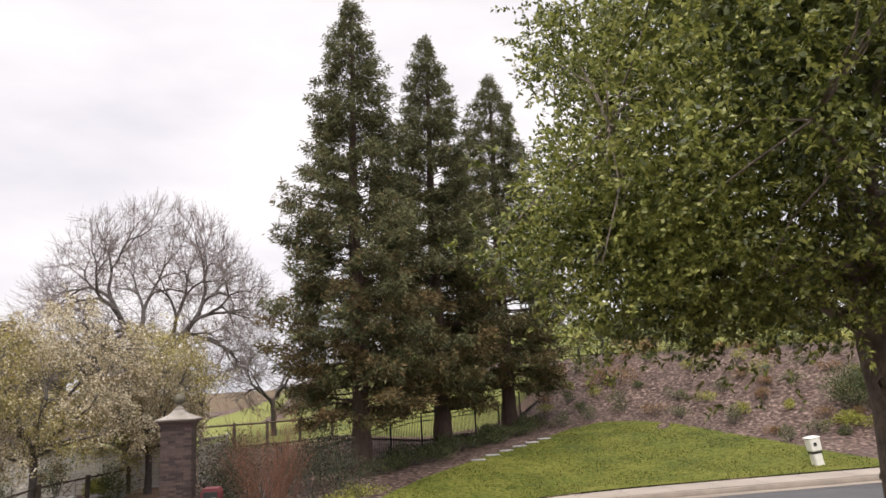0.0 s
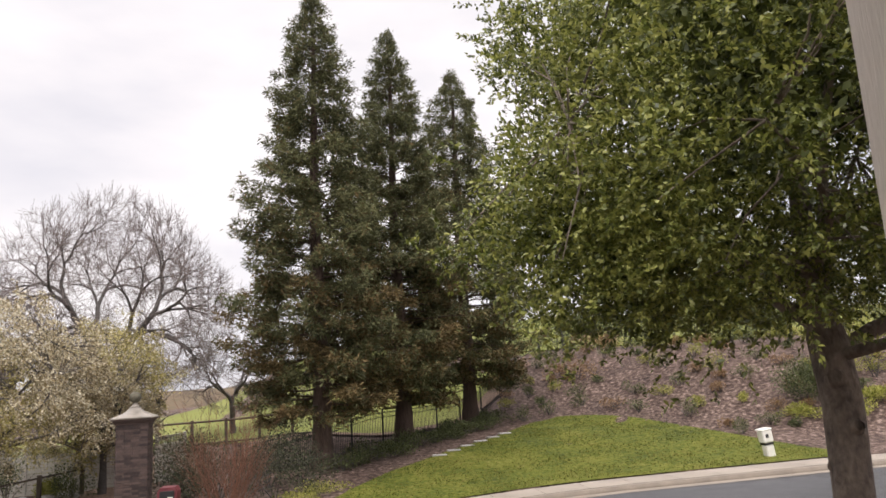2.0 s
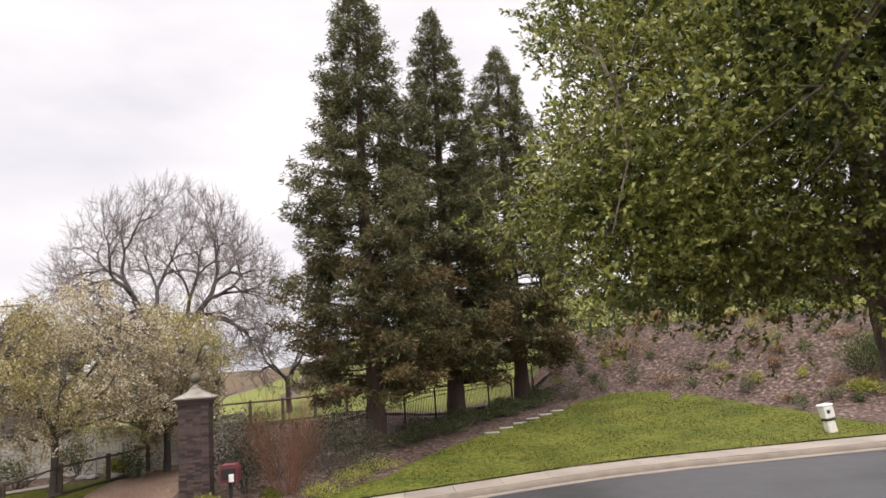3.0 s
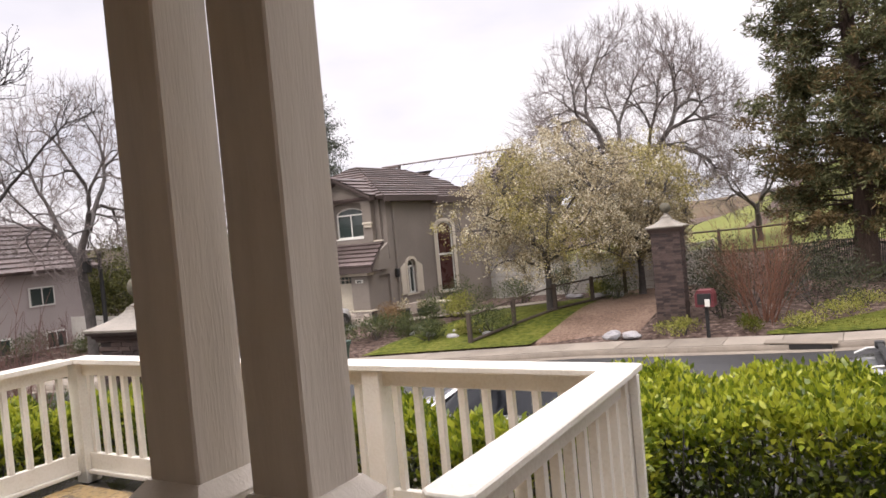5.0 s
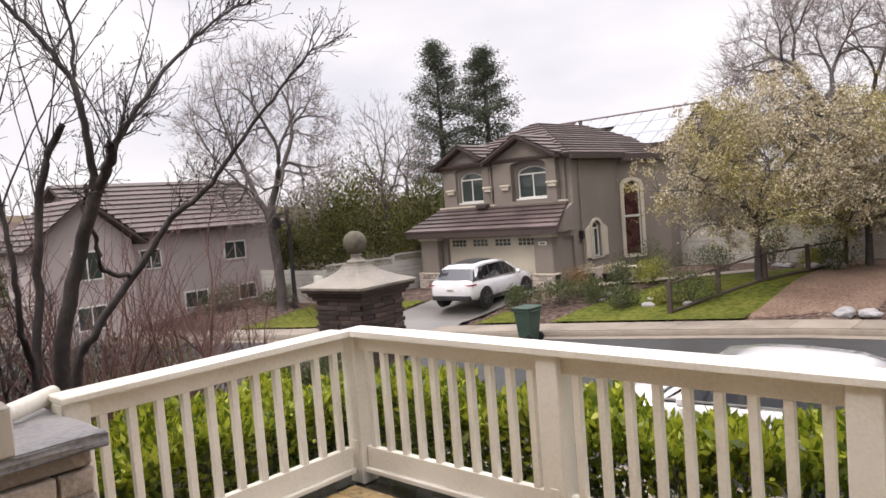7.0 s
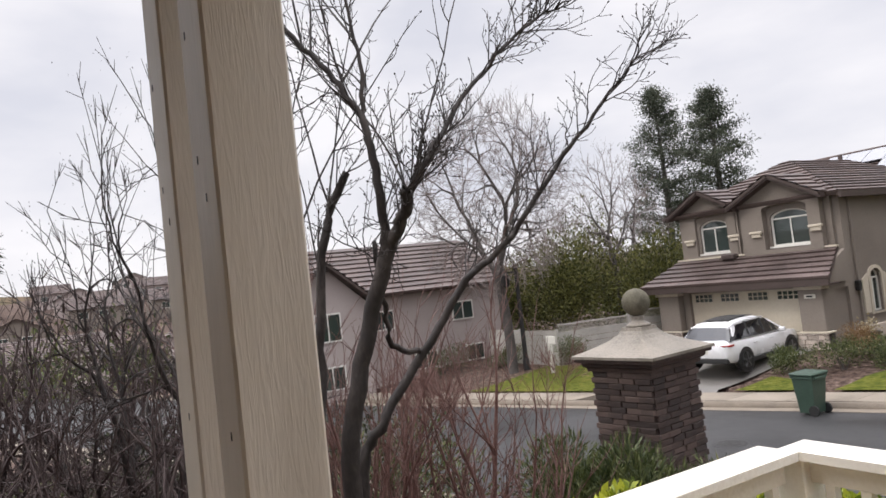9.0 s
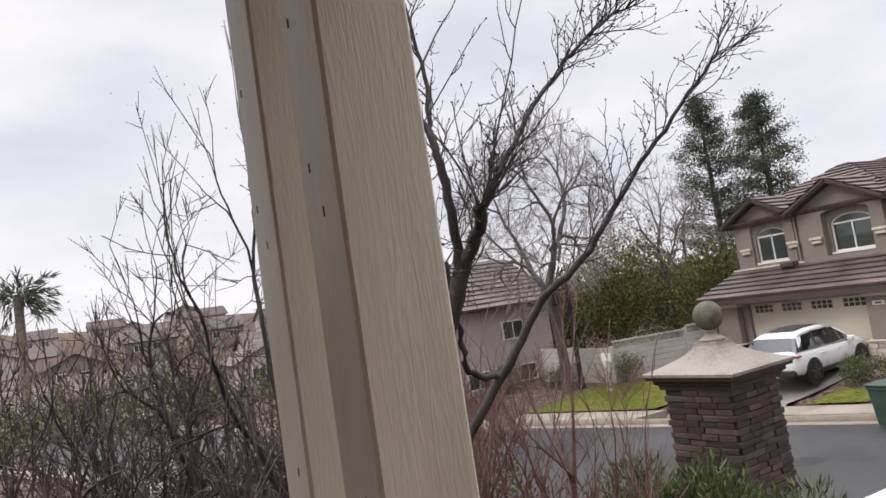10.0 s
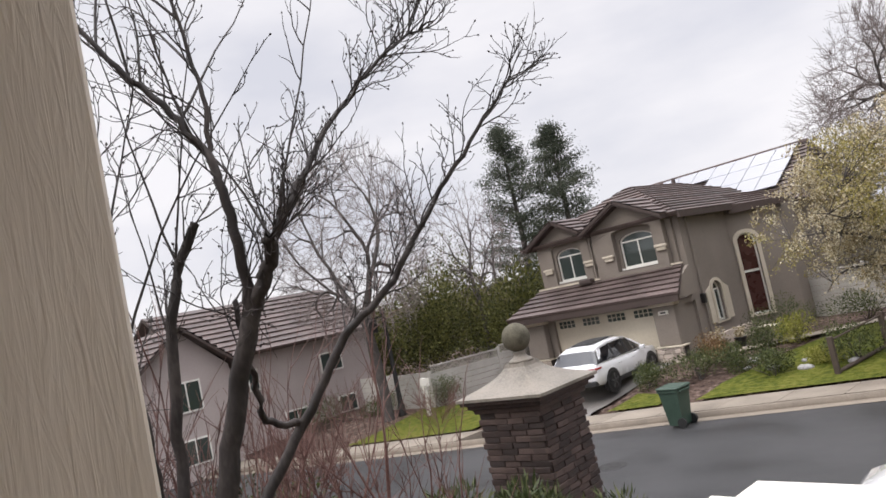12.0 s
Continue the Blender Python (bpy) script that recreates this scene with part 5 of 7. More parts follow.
def conifer_far(x, y, height, spread, seed):
    r = np.random.default_rng(seed)
    z = gz(x, y)
    t = thing("pine", (x, y, z), "tall dark pine behind the house", "tree", "pines behind the house")
    g = Growth()
    g.tube([(x, y, z), (x + 0.1, y, z + height * 0.5), (x, y, z + height)], [0.35, 0.22, 0.02], 8)
    pos = []
    for i in range(165):
        h = 0.15 + 0.85 * i / 165
        a = r.uniform(0, 6.283)
        L = spread * float(np.interp(h, [0.1, 0.35, 0.6, 0.85, 1], [0.9, 1.0, 0.85, 0.5, 0.08])) * r.uniform(0.5, 1.02)
        d = np.array((math.cos(a), math.sin(a), r.uniform(0.0, 0.5)))
        p0 = np.array((x, y, z + h * height))
        g.tube([p0, p0 + d * L], [0.04, 0.012], 3)
        for _ in range(4):
            c = p0 + d * L * r.uniform(0.3, 1.0)
            pos.append(c + r.normal(0, 1, (50, 3)) * (0.34, 0.34, 0.22))
    pos = np.concatenate(pos)
    s = r.uniform(0.12, 0.23, len(pos))
    hang("trunk", g.mesh("trunk"), M_BARK_GREY, t)
    tagged(hang("needle_clumps", leaf_mesh("needle_clumps", pos, r.normal(size=pos.shape) + (0, 0, 0.4), s, s * 0.4), M_PINE, t, "dark grey-green needle clumps"), kind="stuff")


conifer_far(-41.8, 46, 17.2, 4.3, 41)
conifer_far(-36.9, 46, 15.6, 4.0, 42)


# light-green screen of tall shrubs behind the neighbours' fence
for x, y, w, h in ((-31.0, 24.5, 4.5, 5.6), (-34.5, 25.0, 4.5, 5.2), (-28.6, 28.5, 4.0, 4.6), (-32.5, 29.0, 5, 6.6), (-36.8, 23.0, 4, 4.4), (-26.8, 31, 3.6, 4.8)):
    shrub("tall_shrub", x, y, w, h, 11000, 0.17, M_BAMBOO, "tall light-green feathery shrub behind the board fence", "shrub", "tall garden shrubs", 9)
# dark evergreens and brush near the gate
for x, y, w, h in ((-2.8, 27.0, 3.0, 2.5), (-1.2, 28.8, 2.6, 2.2), (-3.6, 25.6, 1.8, 1.9), (-0.9, 26.6, 2.6, 2.0), (-3.9, 27.6, 2.4, 2.4)):
    shrub("evergreen_shrub", x, y, w, h, 2800, 0.09, M_OLIVE, "dark evergreen shrub beside the gate pillar", "shrub", "shrubs by the gate", 6)
bare_shrub("red_twig_shrub", -2.2, 24.9, 38, 3.4, 2.0, "vase-shaped bare shrub of orange-red twigs", material("orange_red_twigs", [(0.10, 0.045, 0.03), (0.20, 0.09, 0.05)], 3, 0.8, 0.0), 0.02, SHOOT)
for x, y, w in ((-1.0, 24.4, 1.5), (-0.2, 26.0, 1.8), (0.6, 27.4, 1.5), (-2.6, 24.0, 0.9), (-4.4, 23.7, 1.0)):
    shrub("ground_cover", x, y, w, 0.45, 900, 0.08, M_LAWN if w < 1 else M_SHRUB_LIME, "low green ground cover in the mulch bed", "ground cover", "ground cover by the gate", 5)
for i in range(34):
    s = i / 33
    x, y = 1.6 + 8.5 * s + rng.normal(0, 0.3), 31.6 + 8.2 * s + rng.normal(0, 0.5)
    shrub("low_shrub", x, y, rng.uniform(0.9, 1.8), rng.uniform(0.4, 0.8), 420, 0.1, M_SHRUB, "low dark green shrub under the redwoods", "shrub", "shrubs under the redwoods", 4)
forked_tree("brush_tree", -4.6, 46, (-4.6, 46, gz(-4.6, 46) + 3.4), (3.4, 3.2, 3.0), gz(-4.6, 46) + 1.0, 0.17, 0.7, 420, "dark leafless brush tree behind the rail fence", 65, rmin=0.011, spurs=3, spur=0.5)
forked_tree("brush_tree", -2.0, 49, (-2.0, 49, gz(-2.0, 49) + 3.4), (3.4, 3.2, 3.0), gz(-2.0, 49) + 1.0, 0.17, 0.7, 420, "dark leafless brush tree behind the rail fence", 66, rmin=0.011, spurs=3, spur=0.5)
# shrubs over the mulch bank
r = random.Random(9)
spots = []
while len(spots) < 130:
    x, y = r.uniform(11, 33), r.uniform(29, 48)
    if y - float(lawn_edge(x)) > 0.6 and y < 47 and all((x - a) ** 2 + (y - b) ** 2 > 1.0 for a, b in spots):
        spots.append((x, y))
for i, (x, y) in enumerate(spots):
    w = r.uniform(0.6, 1.2)
    mt = r.choice((M_SHRUB, M_SHRUB, M_SHRUB_LIME, M_SHRUB_LIME, M_SHRUB_RUST))
    word = {"shrub_leaves": "dark green", "lime_shrub_leaves": "yellow-green", "rusty_shrub_leaves": "rusty brown"}[mt.name]
    shrub("bank_shrub", x, y, w, w * 0.65, 480, 0.085, mt, "small round " + word + " shrub on the mulch bank", "shrub", "shrubs on the mulch bank", 4)
for x, y, w, h in ((15.6, 42.0, 2.6, 1.2), (17.6, 45.0, 2.4, 1.3), (18.8, 46.0, 1.8, 1.1)):
    shrub("rusty_shrub", x, y, w, h, 900, 0.12, M_SHRUB_RUST, "rust-orange shrub high on the bank", "shrub", "rusty shrubs on the bank", 6)
shrub("hedge_shrub", 22.6, 31.5, 3.4, 2.0, 6500, 0.1, M_SHRUB, "broad clipped dark green shrub at the foot of the bank", "shrub", lumps=6)
for x, y, w, h in ((21.8, 30.2, 1.5, 0.6), (23.4, 29.2, 1.6, 0.6), (25.0, 29.6, 1.6, 0.7), (26.5, 31.5, 2.4, 2.6), (27.5, 33, 2.6, 3.0)):
    shrub("lime_shrub", x, y, w, h, 1200, 0.12, M_SHRUB_LIME, "yellow-green grassy shrub at the end of the lawn", "shrub", "lime shrubs by the lawn", 5)
# a dark clipped hedge along the top of the bank
for x in np.arange(17, 46, 2.6):
    shrub("crest_hedge", float(x), 50.5 + rng.normal(0, 0.4), 3.6, 3.2, 1500, 0.16, M_SHRUB, "dark brushy hedge along the crest of the bank", "hedge", "crest hedge", 6)
for x, y, s in ((26, 66, 5), (34, 62, 6), (20, 74, 5), (44, 66, 6), (-22, 78, 5), (-34, 70, 6), (10, 90, 6)):
    shrub("far_tree", x, y, s * 1.2, s * 1.1, 2600, 0.3, M_SHRUB, "rounded green tree on the far slope", "tree", "far trees", 8)
for x, y in ((-8.75, 6.45), (-8.3, 6.85), (-9.1, 6.1)):
    shrub("juniper", x, y, 1.3, 1.5, 6500, 0.13, M_SHRUB, "spiky green juniper in front of the brick pillar", "shrub", "junipers by the pillar", 5, z0=-1.85, wide=0.16)
# garden of the house across
for x, y, w, h, m_, nm in ((-15.6, 22.6, 1.5, 0.95, M_SHRUB, "dark green"), (-14.6, 23.2, 1.2, 0.8, M_SHRUB, "dark green"), (-15.9, 24.0, 1.4, 0.9, M_SHRUB_RUST, "rusty"),
                           (-14.2, 24.6, 1.3, 1.1, M_SHRUB, "dark green"), (-13.9, 26.4, 1.4, 1.1, M_SHRUB_LIME, "yellow-green"), (-14.6, 28.5, 1.8, 1.5, M_SHRUB, "dark green"),
                           (-12.9, 30.2, 1.6, 1.2, M_SHRUB, "dark green"), (-13.2, 22.6, 1.2, 0.7, M_SHRUB, "dark green"), (-12.2, 23.6, 1.0, 0.5, M_SHRUB_LIME, "yellow-green"),
                           (-11.2, 23.6, 1.2, 1.2, M_SHRUB, "dark green"), (-17.0, 21.8, 1.2, 0.8, M_SHRUB, "dark green"), (-8.4, 29.8, 1.4, 1.2, M_SHRUB, "dark green"),
                           (-11.2, 31.6, 1.4, 1.6, M_SHRUB, "dark green"), (-9.6, 30.8, 1.1, 0.8, M_SHRUB_LIME, "yellow-green"), (-25.6, 20.5, 1.6, 1.2, M_SHRUB, "dark green"), (-28.6, 19.8, 1.6, 0.9, M_SHRUB, "dark green"), (-31, 17.6, 2.2, 1.3, M_SHRUB, "dark green")):
    shrub("garden_shrub", x, y, w, h, 2200, 0.08, m_, "rounded " + nm + " shrub in the front garden", "shrub", "front garden shrubs", 5)



# ---- houses ----
def walled(parent, name, axis, pos, thick, u0, u1, z0, z1, holes, mat_):
    """An upright wall across y (axis 'x': runs along x) or across x, with openings that go through it."""
    bm = bmesh.new()
    us = sorted({u0, u1, *[h[0] for h in holes], *[h[1] for h in holes]})
    zs = sorted({z0, z1, *[h[2] for h in holes], *[h[3] for h in holes]})
    for a, b in zip(us, us[1:]):
        run = None
        for c, d in zip(zs, zs[1:]):
            open_ = any(h[0] <= (a + b) / 2 <= h[1] and h[2] <= (c + d) / 2 <= h[3] for h in holes)
            if open_:
                if run:
                    cells = run
                    box(bm, a, b, pos, pos + thick, *cells) if axis == "x" else box(bm, pos, pos + thick, a, b, *cells)
                run = None
            else:
                run = (run[0], d) if run else (c, d)
        if run:
            box(bm, a, b, pos, pos + thick, *run) if axis == "x" else box(bm, pos, pos + thick, a, b, *run)
    return part(name, bm, mat_, parent)


def arch_pts(u0, u1, z0, z1, rise, n=9):
    c, w = (u0 + u1) / 2, (u1 - u0) / 2
    return [(u0, z0), (u1, z0)] + [(c + w * math.cos(math.pi * i / n), z1 - rise + rise * math.sin(math.pi * i / n)) for i in range(n + 1)]


def ring(bm, outer, inner, axis, a0, a1, m=None):
    def put(u, v, a):
        return (u, a, v) if axis == "y" else (a, u, v)
    rows = []
    for a in (a0, a1):
        rows.append([[bm.verts.new(put(u, v, a)) for u, v in pts] for pts in (outer, inner)])
    n = len(outer)
    (o0, i0), (o1, i1) = rows
    for k in range(n):
        j = (k + 1) % n
        for q in ((o0[k], o0[j], i0[j], i0[k]), (o1[k], i1[k], i1[j], o1[j]), (o0[k], o1[k], o1[j], o0[j]), (i0[k], i0[j], i1[j], i1[k])):
            bm.faces.new(q)
    bmesh.ops.recalc_face_normals(bm, faces=bm.faces)
    if m is not None:
        bmesh.ops.transform(bm, matrix=m, verts=bm.verts)
    return bm


def arched_window(house, u0, u1, z0, z1, rise, face, surround=0.0, glass=M_GLASS, mat_=M_STUCCO, m=None, bars=True):
    """An arched window in a wall that faces -y at y = face: spandrels, frame, panes and sill. m turns it onto other walls."""
    def piece(name, bm, mt, parent, label=""):
        if m is not None:
            bmesh.ops.transform(bm, matrix=m, verts=bm.verts)
        return part(name, bm, mt, parent, label)
    arch = arch_pts(u0, u1, z0, z1, rise)
    for s in (0, 1):
        side = arch[2:7] if s == 0 else arch[6:]
        corner = (u1, z1 + 0.004) if s == 0 else (u0, z1 + 0.004)
        mid = ((u0 + u1) / 2, z1 + 0.004)
        bm = bmesh.new()
        prism(bm, ([corner, mid] + side[::-1]) if s == 0 else ([mid, corner] + side[::-1]), "y", face + 0.003, face + 0.25)
        piece("arch_infill", bm, mat_, house)
    t = 0.06
    win = piece("window", ring(bmesh.new(), arch_pts(u0, u1, z0, z1, rise), arch_pts(u0 + t, u1 - t, z0 + t, z1 - t, rise * 0.9), "y", face + 0.10, face + 0.17), M_WHITE, house, "white arched window")
    bm = bmesh.new()
    prism(bm, arch_pts(u0 + 0.02, u1 - 0.02, z0 + 0.02, z1 - 0.02, rise), "y", face + 0.14, face + 0.16)
    piece("pane", bm, glass, win)
    if bars:
        piece("glazing_bar", boxed((u0 + u1) / 2 - 0.025, (u0 + u1) / 2 + 0.025, face + 0.105, face + 0.138, z0 + 0.06, z1 - rise - 0.03), M_WHITE, win)
        piece("transom", boxed(u0 + 0.06, u1 - 0.06, face + 0.103, face + 0.137, z1 - rise - 0.06, z1 - rise), M_WHITE, win)
    piece("sill", boxed(u0 - 0.08, u1 + 0.08, face - 0.05, face + 0.13, z0 - 0.07, z0 + 0.0), M_WHITE, win)
    if surround:
        s = surround
        piece("surround", ring(bmesh.new(), arch_pts(u0 - s, u1 + s, z0 - s * 0.6, z1 + s, rise + s * 0.5), arch_pts(u0, u1, z0, z1, rise), "y", face - 0.06, face + 0.09), M_TRIM, house)
    return win


def tiled_slope(house, name, a, b, c, d, courses, thick=0.05, mat_=M_ROOF):
    """Roof plane a-b (eave), c-d (top, c above b, d above a) laid in overlapping tile courses."""
    a, b, c, d = (Vector(p) for p in (a, b, c, d))
    n = (b - a).cross(d - a).normalized()
    if n.z < 0:
        n = -n
    bm = bmesh.new()
    vs = [bm.verts.new(p - n * 0.10) for p in (a, b, c, d)] + [bm.verts.new(p) for p in (a, b, c, d)]
    for q in ((0, 1, 2, 3), (4, 7, 6, 5), (0, 4, 5, 1), (1, 5, 6, 2), (2, 6, 7, 3), (3, 7, 4, 0)):
        try:
            bm.faces.new([vs[i] for i in q])
        except ValueError:
            pass
    bmesh.ops.recalc_face_normals(bm, faces=bm.faces)
    roof = part(name, bm, M_STUCCO_DARK, house, "brown tiled roof")
    for i in range(courses):
        s0, s1 = i / courses, min((i + 1.12) / courses, 1)
        p = [a.lerp(d, s0), b.lerp(c, s0), b.lerp(c, s1), a.lerp(d, s1)]
        lo, hi = n * (thick + 0.035), n * 0.012
        bm = bmesh.new()
        q = [bm.verts.new(v) for v in (p[0] + lo, p[1] + lo, p[2] + hi, p[3] + hi, p[0] + n * 0.002, p[1] + n * 0.002)]
        bm.faces.new(q[:4])
        bm.faces.new((q[4], q[5], q[1], q[0]))
        part("tile_course", bm, M_ROOF, roof)
    return roof


HZ = -2.08
house = thing("house", (-20.8, 29, HZ), "two-storey grey-brown stucco house with brown tile roof", "house")
FY, UY = 25.0, 26.2
walled(house, "front_wall", "x", FY, 0.25, -24.35, -17.25, HZ - 0.3, 0.62, [(-23.05, -18.15, HZ, 0.06)], M_STUCCO)
walled(house, "side_wall", "y", -17.5, 0.25, FY + 0.252, 26.45, HZ - 0.3, 0.6, [(25.5, 26.35, HZ, -0.05)], M_STUCCO)
walled(house, "side_wall", "y", -17.5, 0.25, 26.452, 30.2, HZ - 0.3, 3.3, [(27.73, 28.47, -1.1, 0.45)], M_STUCCO)
walled(house, "west_wall", "y", -24.35, 0.25, 26.6, 36.0, HZ - 0.3, 3.3, [], M_STUCCO)
walled(house, "upper_wall", "x", UY + 0.12, 0.25, -24.098, -17.502, 0.9, 3.3, [(-23.2, -21.85, 1.62, 2.98), (-19.92, -18.35, 1.58, 2.98)], M_STUCCO)
for nm, x0, x1, w0, w1, peak, dy in (("left", -24.1, -21.35, -23.2, -21.85, 4.05, 0.0), ("right", -21.0, -17.75, -19.92, -18.35, 4.12, -0.15)):
    cx = (x0 + x1) / 2
    y0 = UY + dy
    walled(house, "gable_wall", "x", y0, 0.115 - dy, x0, x1, 0.9, 3.05, [(w0 - 0.12, w1 + 0.12, 1.52, 3.05)], M_STUCCO)
    bm = bmesh.new()
    ins = arch_pts(w0 - 0.12, w1 + 0.12, 3.05, 3.22, 0.17)
    prism(bm, [(x1, 3.052), (x1, 3.32), (cx, peak), (x0, 3.32), (x0, 3.052), (w0 - 0.12, 3.052)] + ins[2:][::-1], "y", y0, y0 + 0.115 - dy)
    part("gable", bm, M_STUCCO, house)
    for sgn, a, b in ((-1, x0, cx), (1, x1, cx)):
        bm = bmesh.new()
        ex = a + sgn * 0.32
        ez = 3.32 - (peak - 3.32) * 0.32 / abs(cx - a)
        prism(bm, [(ex, ez), (ex, ez + 0.17), (cx, peak + 0.19), (cx, peak + 0.015)], "y", y0 - 0.38, y0 - 0.002)
        part("rake_board", bm, M_STUCCO_DARK, house)
        tiled_slope(house, "gable_roof", (ex, y0 - 0.42, ez + 0.18), (ex, 29.2, ez + 0.18), (cx, 29.2, peak + 0.2), (cx, y0 - 0.42, peak + 0.2), 5)
    for u in (w0 - 0.42, w1 + 0.42):
        part("corbel", boxed(u - 0.26, u + 0.26, y0 - 0.13, y0 - 0.003, 2.16, 2.26, bevel=0.02), M_TRIM, house)
        part("corbel", boxed(u - 0.2, u + 0.2, y0 - 0.09, y0 - 0.003, 2.02, 2.156, bevel=0.02), M_TRIM, house)
    arched_window(house, w0, w1, 1.62, 2.98, 0.3, UY + 0.12)
part("downpipe", boxed(-21.24, -21.16, UY - 0.1, UY - 0.02, 1.2, 3.3), M_STUCCO, house)
part("downpipe", boxed(-17.24, -17.16, 26.9, 26.98, HZ, 3.2), M_STUCCO, house)
# garage: skirt roof, door, columns
tiled_slope(house, "skirt_roof", (-24.95, 24.25, 0.42), (-16.65, 24.25, 0.42), (-17.35, 26.2, 1.38), (-24.3, 26.2, 1.38), 6)
part("fascia", boxed(-24.9, -16.7, 24.27, 24.36, 0.16, 0.40), M_STUCCO_DARK, house)
part("soffit", boxed(-24.9, -16.7, 24.362, FY - 0.002, 0.17, 0.22), M_STUCCO_DARK, house)
bm = bmesh.new()
prism(bm, [(24.3, 0.2), (26.2, 0.2), (26.2, 1.3), (24.3, 0.38)], "x", -17.248, -17.1)
part("roof_cheek", bm, M_STUCCO, house)
part("ledge", boxed(-24.35, -17.3, UY - 0.12, UY - 0.155 + 0.15, 1.39, 1.46), M_TRIM, house)
part("roof_vent", boxed(-21.9, -21.3, 25.75, 26.1, 1.30, 1.52, bevel=0.04), M_ROOF, house)
gd = part("garage_door", boxed(-23.05, -18.15, FY + 0.14, FY + 0.18, HZ, 0.06), M_GARAGE, house, "cream panelled garage door")
for i in range(4):
    part("panel_groove", boxed(-23.04, -18.16, FY + 0.128, FY + 0.138, HZ + 0.45 * (i + 1), HZ + 0.45 * (i + 1) + 0.02), M_TRIM, gd)
for i in range(4):
    c = -23.05 + 4.9 * (i + 0.5) / 4
    lite = part("door_light", boxed(c - 0.42, c + 0.42, FY + 0.125, FY + 0.137, -0.30, -0.02), M_GLASS, gd, "small dark arched glass")
    for k in range(5):
        part("muntin", boxed(c - 0.44 + 0.21 * k, c - 0.41 + 0.21 * k, FY + 0.11, FY + 0.124, -0.32, 0.0), M_GARAGE, gd)
    part("muntin", boxed(c - 0.44, c + 0.44, FY + 0.112, FY + 0.123, -0.17, -0.145), M_GARAGE, gd)
for x0, x1 in ((-24.4, -23.35), (-18.1, -17.2)):
    part("column", boxed(x0, x1, FY - 0.35, FY - 0.004, HZ + 0.66, 0.02, bevel=0.03), M_STUCCO, house)
    part("column_capital", boxed(x0 - 0.08, x1 + 0.08, FY - 0.43, FY - 0.006, 0.022, 0.165, bevel=0.03), M_TRIM, house)
    part("column_ledge", boxed(x0 - 0.13, x1 + 0.13, FY - 0.5, FY - 0.006, HZ + 0.6, HZ + 0.658, bevel=0.01), M_TRIM, house)
    rr = random.Random(int(x0 * 10))
    part("stone_base_core", boxed(x0 - 0.06, x1 + 0.06, FY - 0.42, FY - 0.006, HZ - 0.2, HZ + 0.598), M_MORTAR, house)
    z = HZ - 0.1
    while z < HZ + 0.58:
        h = min(rr.uniform(0.09, 0.16), HZ + 0.595 - z)
        a = x0 - 0.1
        while a < x1 + 0.1:
            w = min(rr.uniform(0.2, 0.4), x1 + 0.1 - a)
            part("stone", boxed(a + 0.008, a + w - 0.004, FY - 0.5 + rr.uniform(0, 0.03), FY - 0.40, z, z + h - 0.015, bevel=0.012), M_STONE, house)
            a += w + 0.001
        z += h
part("number_plaque", boxed(-17.85, -17.45, FY - 0.375, FY - 0.352, -0.28, -0.14), M_PLAQUE, house)
part("plaque_bar", boxed(-17.76, -17.54, FY - 0.385, FY - 0.377, -0.24, -0.18), M_BLACK, house)
part("side_door", boxed(-17.42, -17.36, 25.5, 26.35, HZ, -0.05), M_STUCCO, house, "plain painted side door")
lamp = part("wall_lantern", boxed(-17.24, -17.05, 26.72, 26.88, -0.25, 0.12, bevel=0.03), M_IRON, house)
E_ = Matrix.Translation((-17.25, 28.1, 0)) @ Matrix.Rotation(math.pi / 2, 4, "Z")
arched_window(house, -0.37, 0.37, -1.1, 0.45, 0.3, 0.0, surround=0.12, m=E_)
for s in (-1, 1):
    bm = bmesh.new()
    u = s * 0.72
    prism(bm, [(u - 0.18, -1.1), (u + 0.18, -1.1), (u + 0.18, 0.3 if s < 0 else 0.12), (u - 0.18, 0.12 if s < 0 else 0.3)], "y", -0.05, -0.003)
    bmesh.ops.transform(bm, matrix=E_, verts=bm.verts)
    part("shutter", bm, M_TRIM, house)
# angled bay with the tall arched window
B_ = Matrix.Translation((-17.25 + 0.707 * 0.62, 30.2 + 0.707 * 0.62, 0)) @ Matrix.Rotation(radians(45), 4, "Z")
bay = bmesh.new()
for a, b, c, d in ((-0.62, -0.38, HZ - 0.3, 3.25), (0.38, 1.7, HZ - 0.3, 3.25), (-0.38, 0.38, 2.05, 3.25), (-0.38, 0.38, HZ - 0.3, -1.3)):
    box(bay, a, b, 0, 0.25, c, d, 0, B_)
part("bay_wall", bay, M_STUCCO, house)
arched_window(house, -0.38, 0.38, -1.3, 2.05, 0.3, 0.0, surround=0.15, glass=M_CURTAIN_RED, m=B_, bars=False)
bm = boxed(-0.36, 0.36, 0.08, 0.12, 0.42, 0.52)
bmesh.ops.transform(bm, matrix=B_, verts=bm.verts)
part("mid_rail", bm, M_WHITE, house)
part("stone_skirting", boxed(-17.25, -17.14, 26.4, 30.2, HZ - 0.3, HZ + 0.55, bevel=0.02), M_STONE, house)
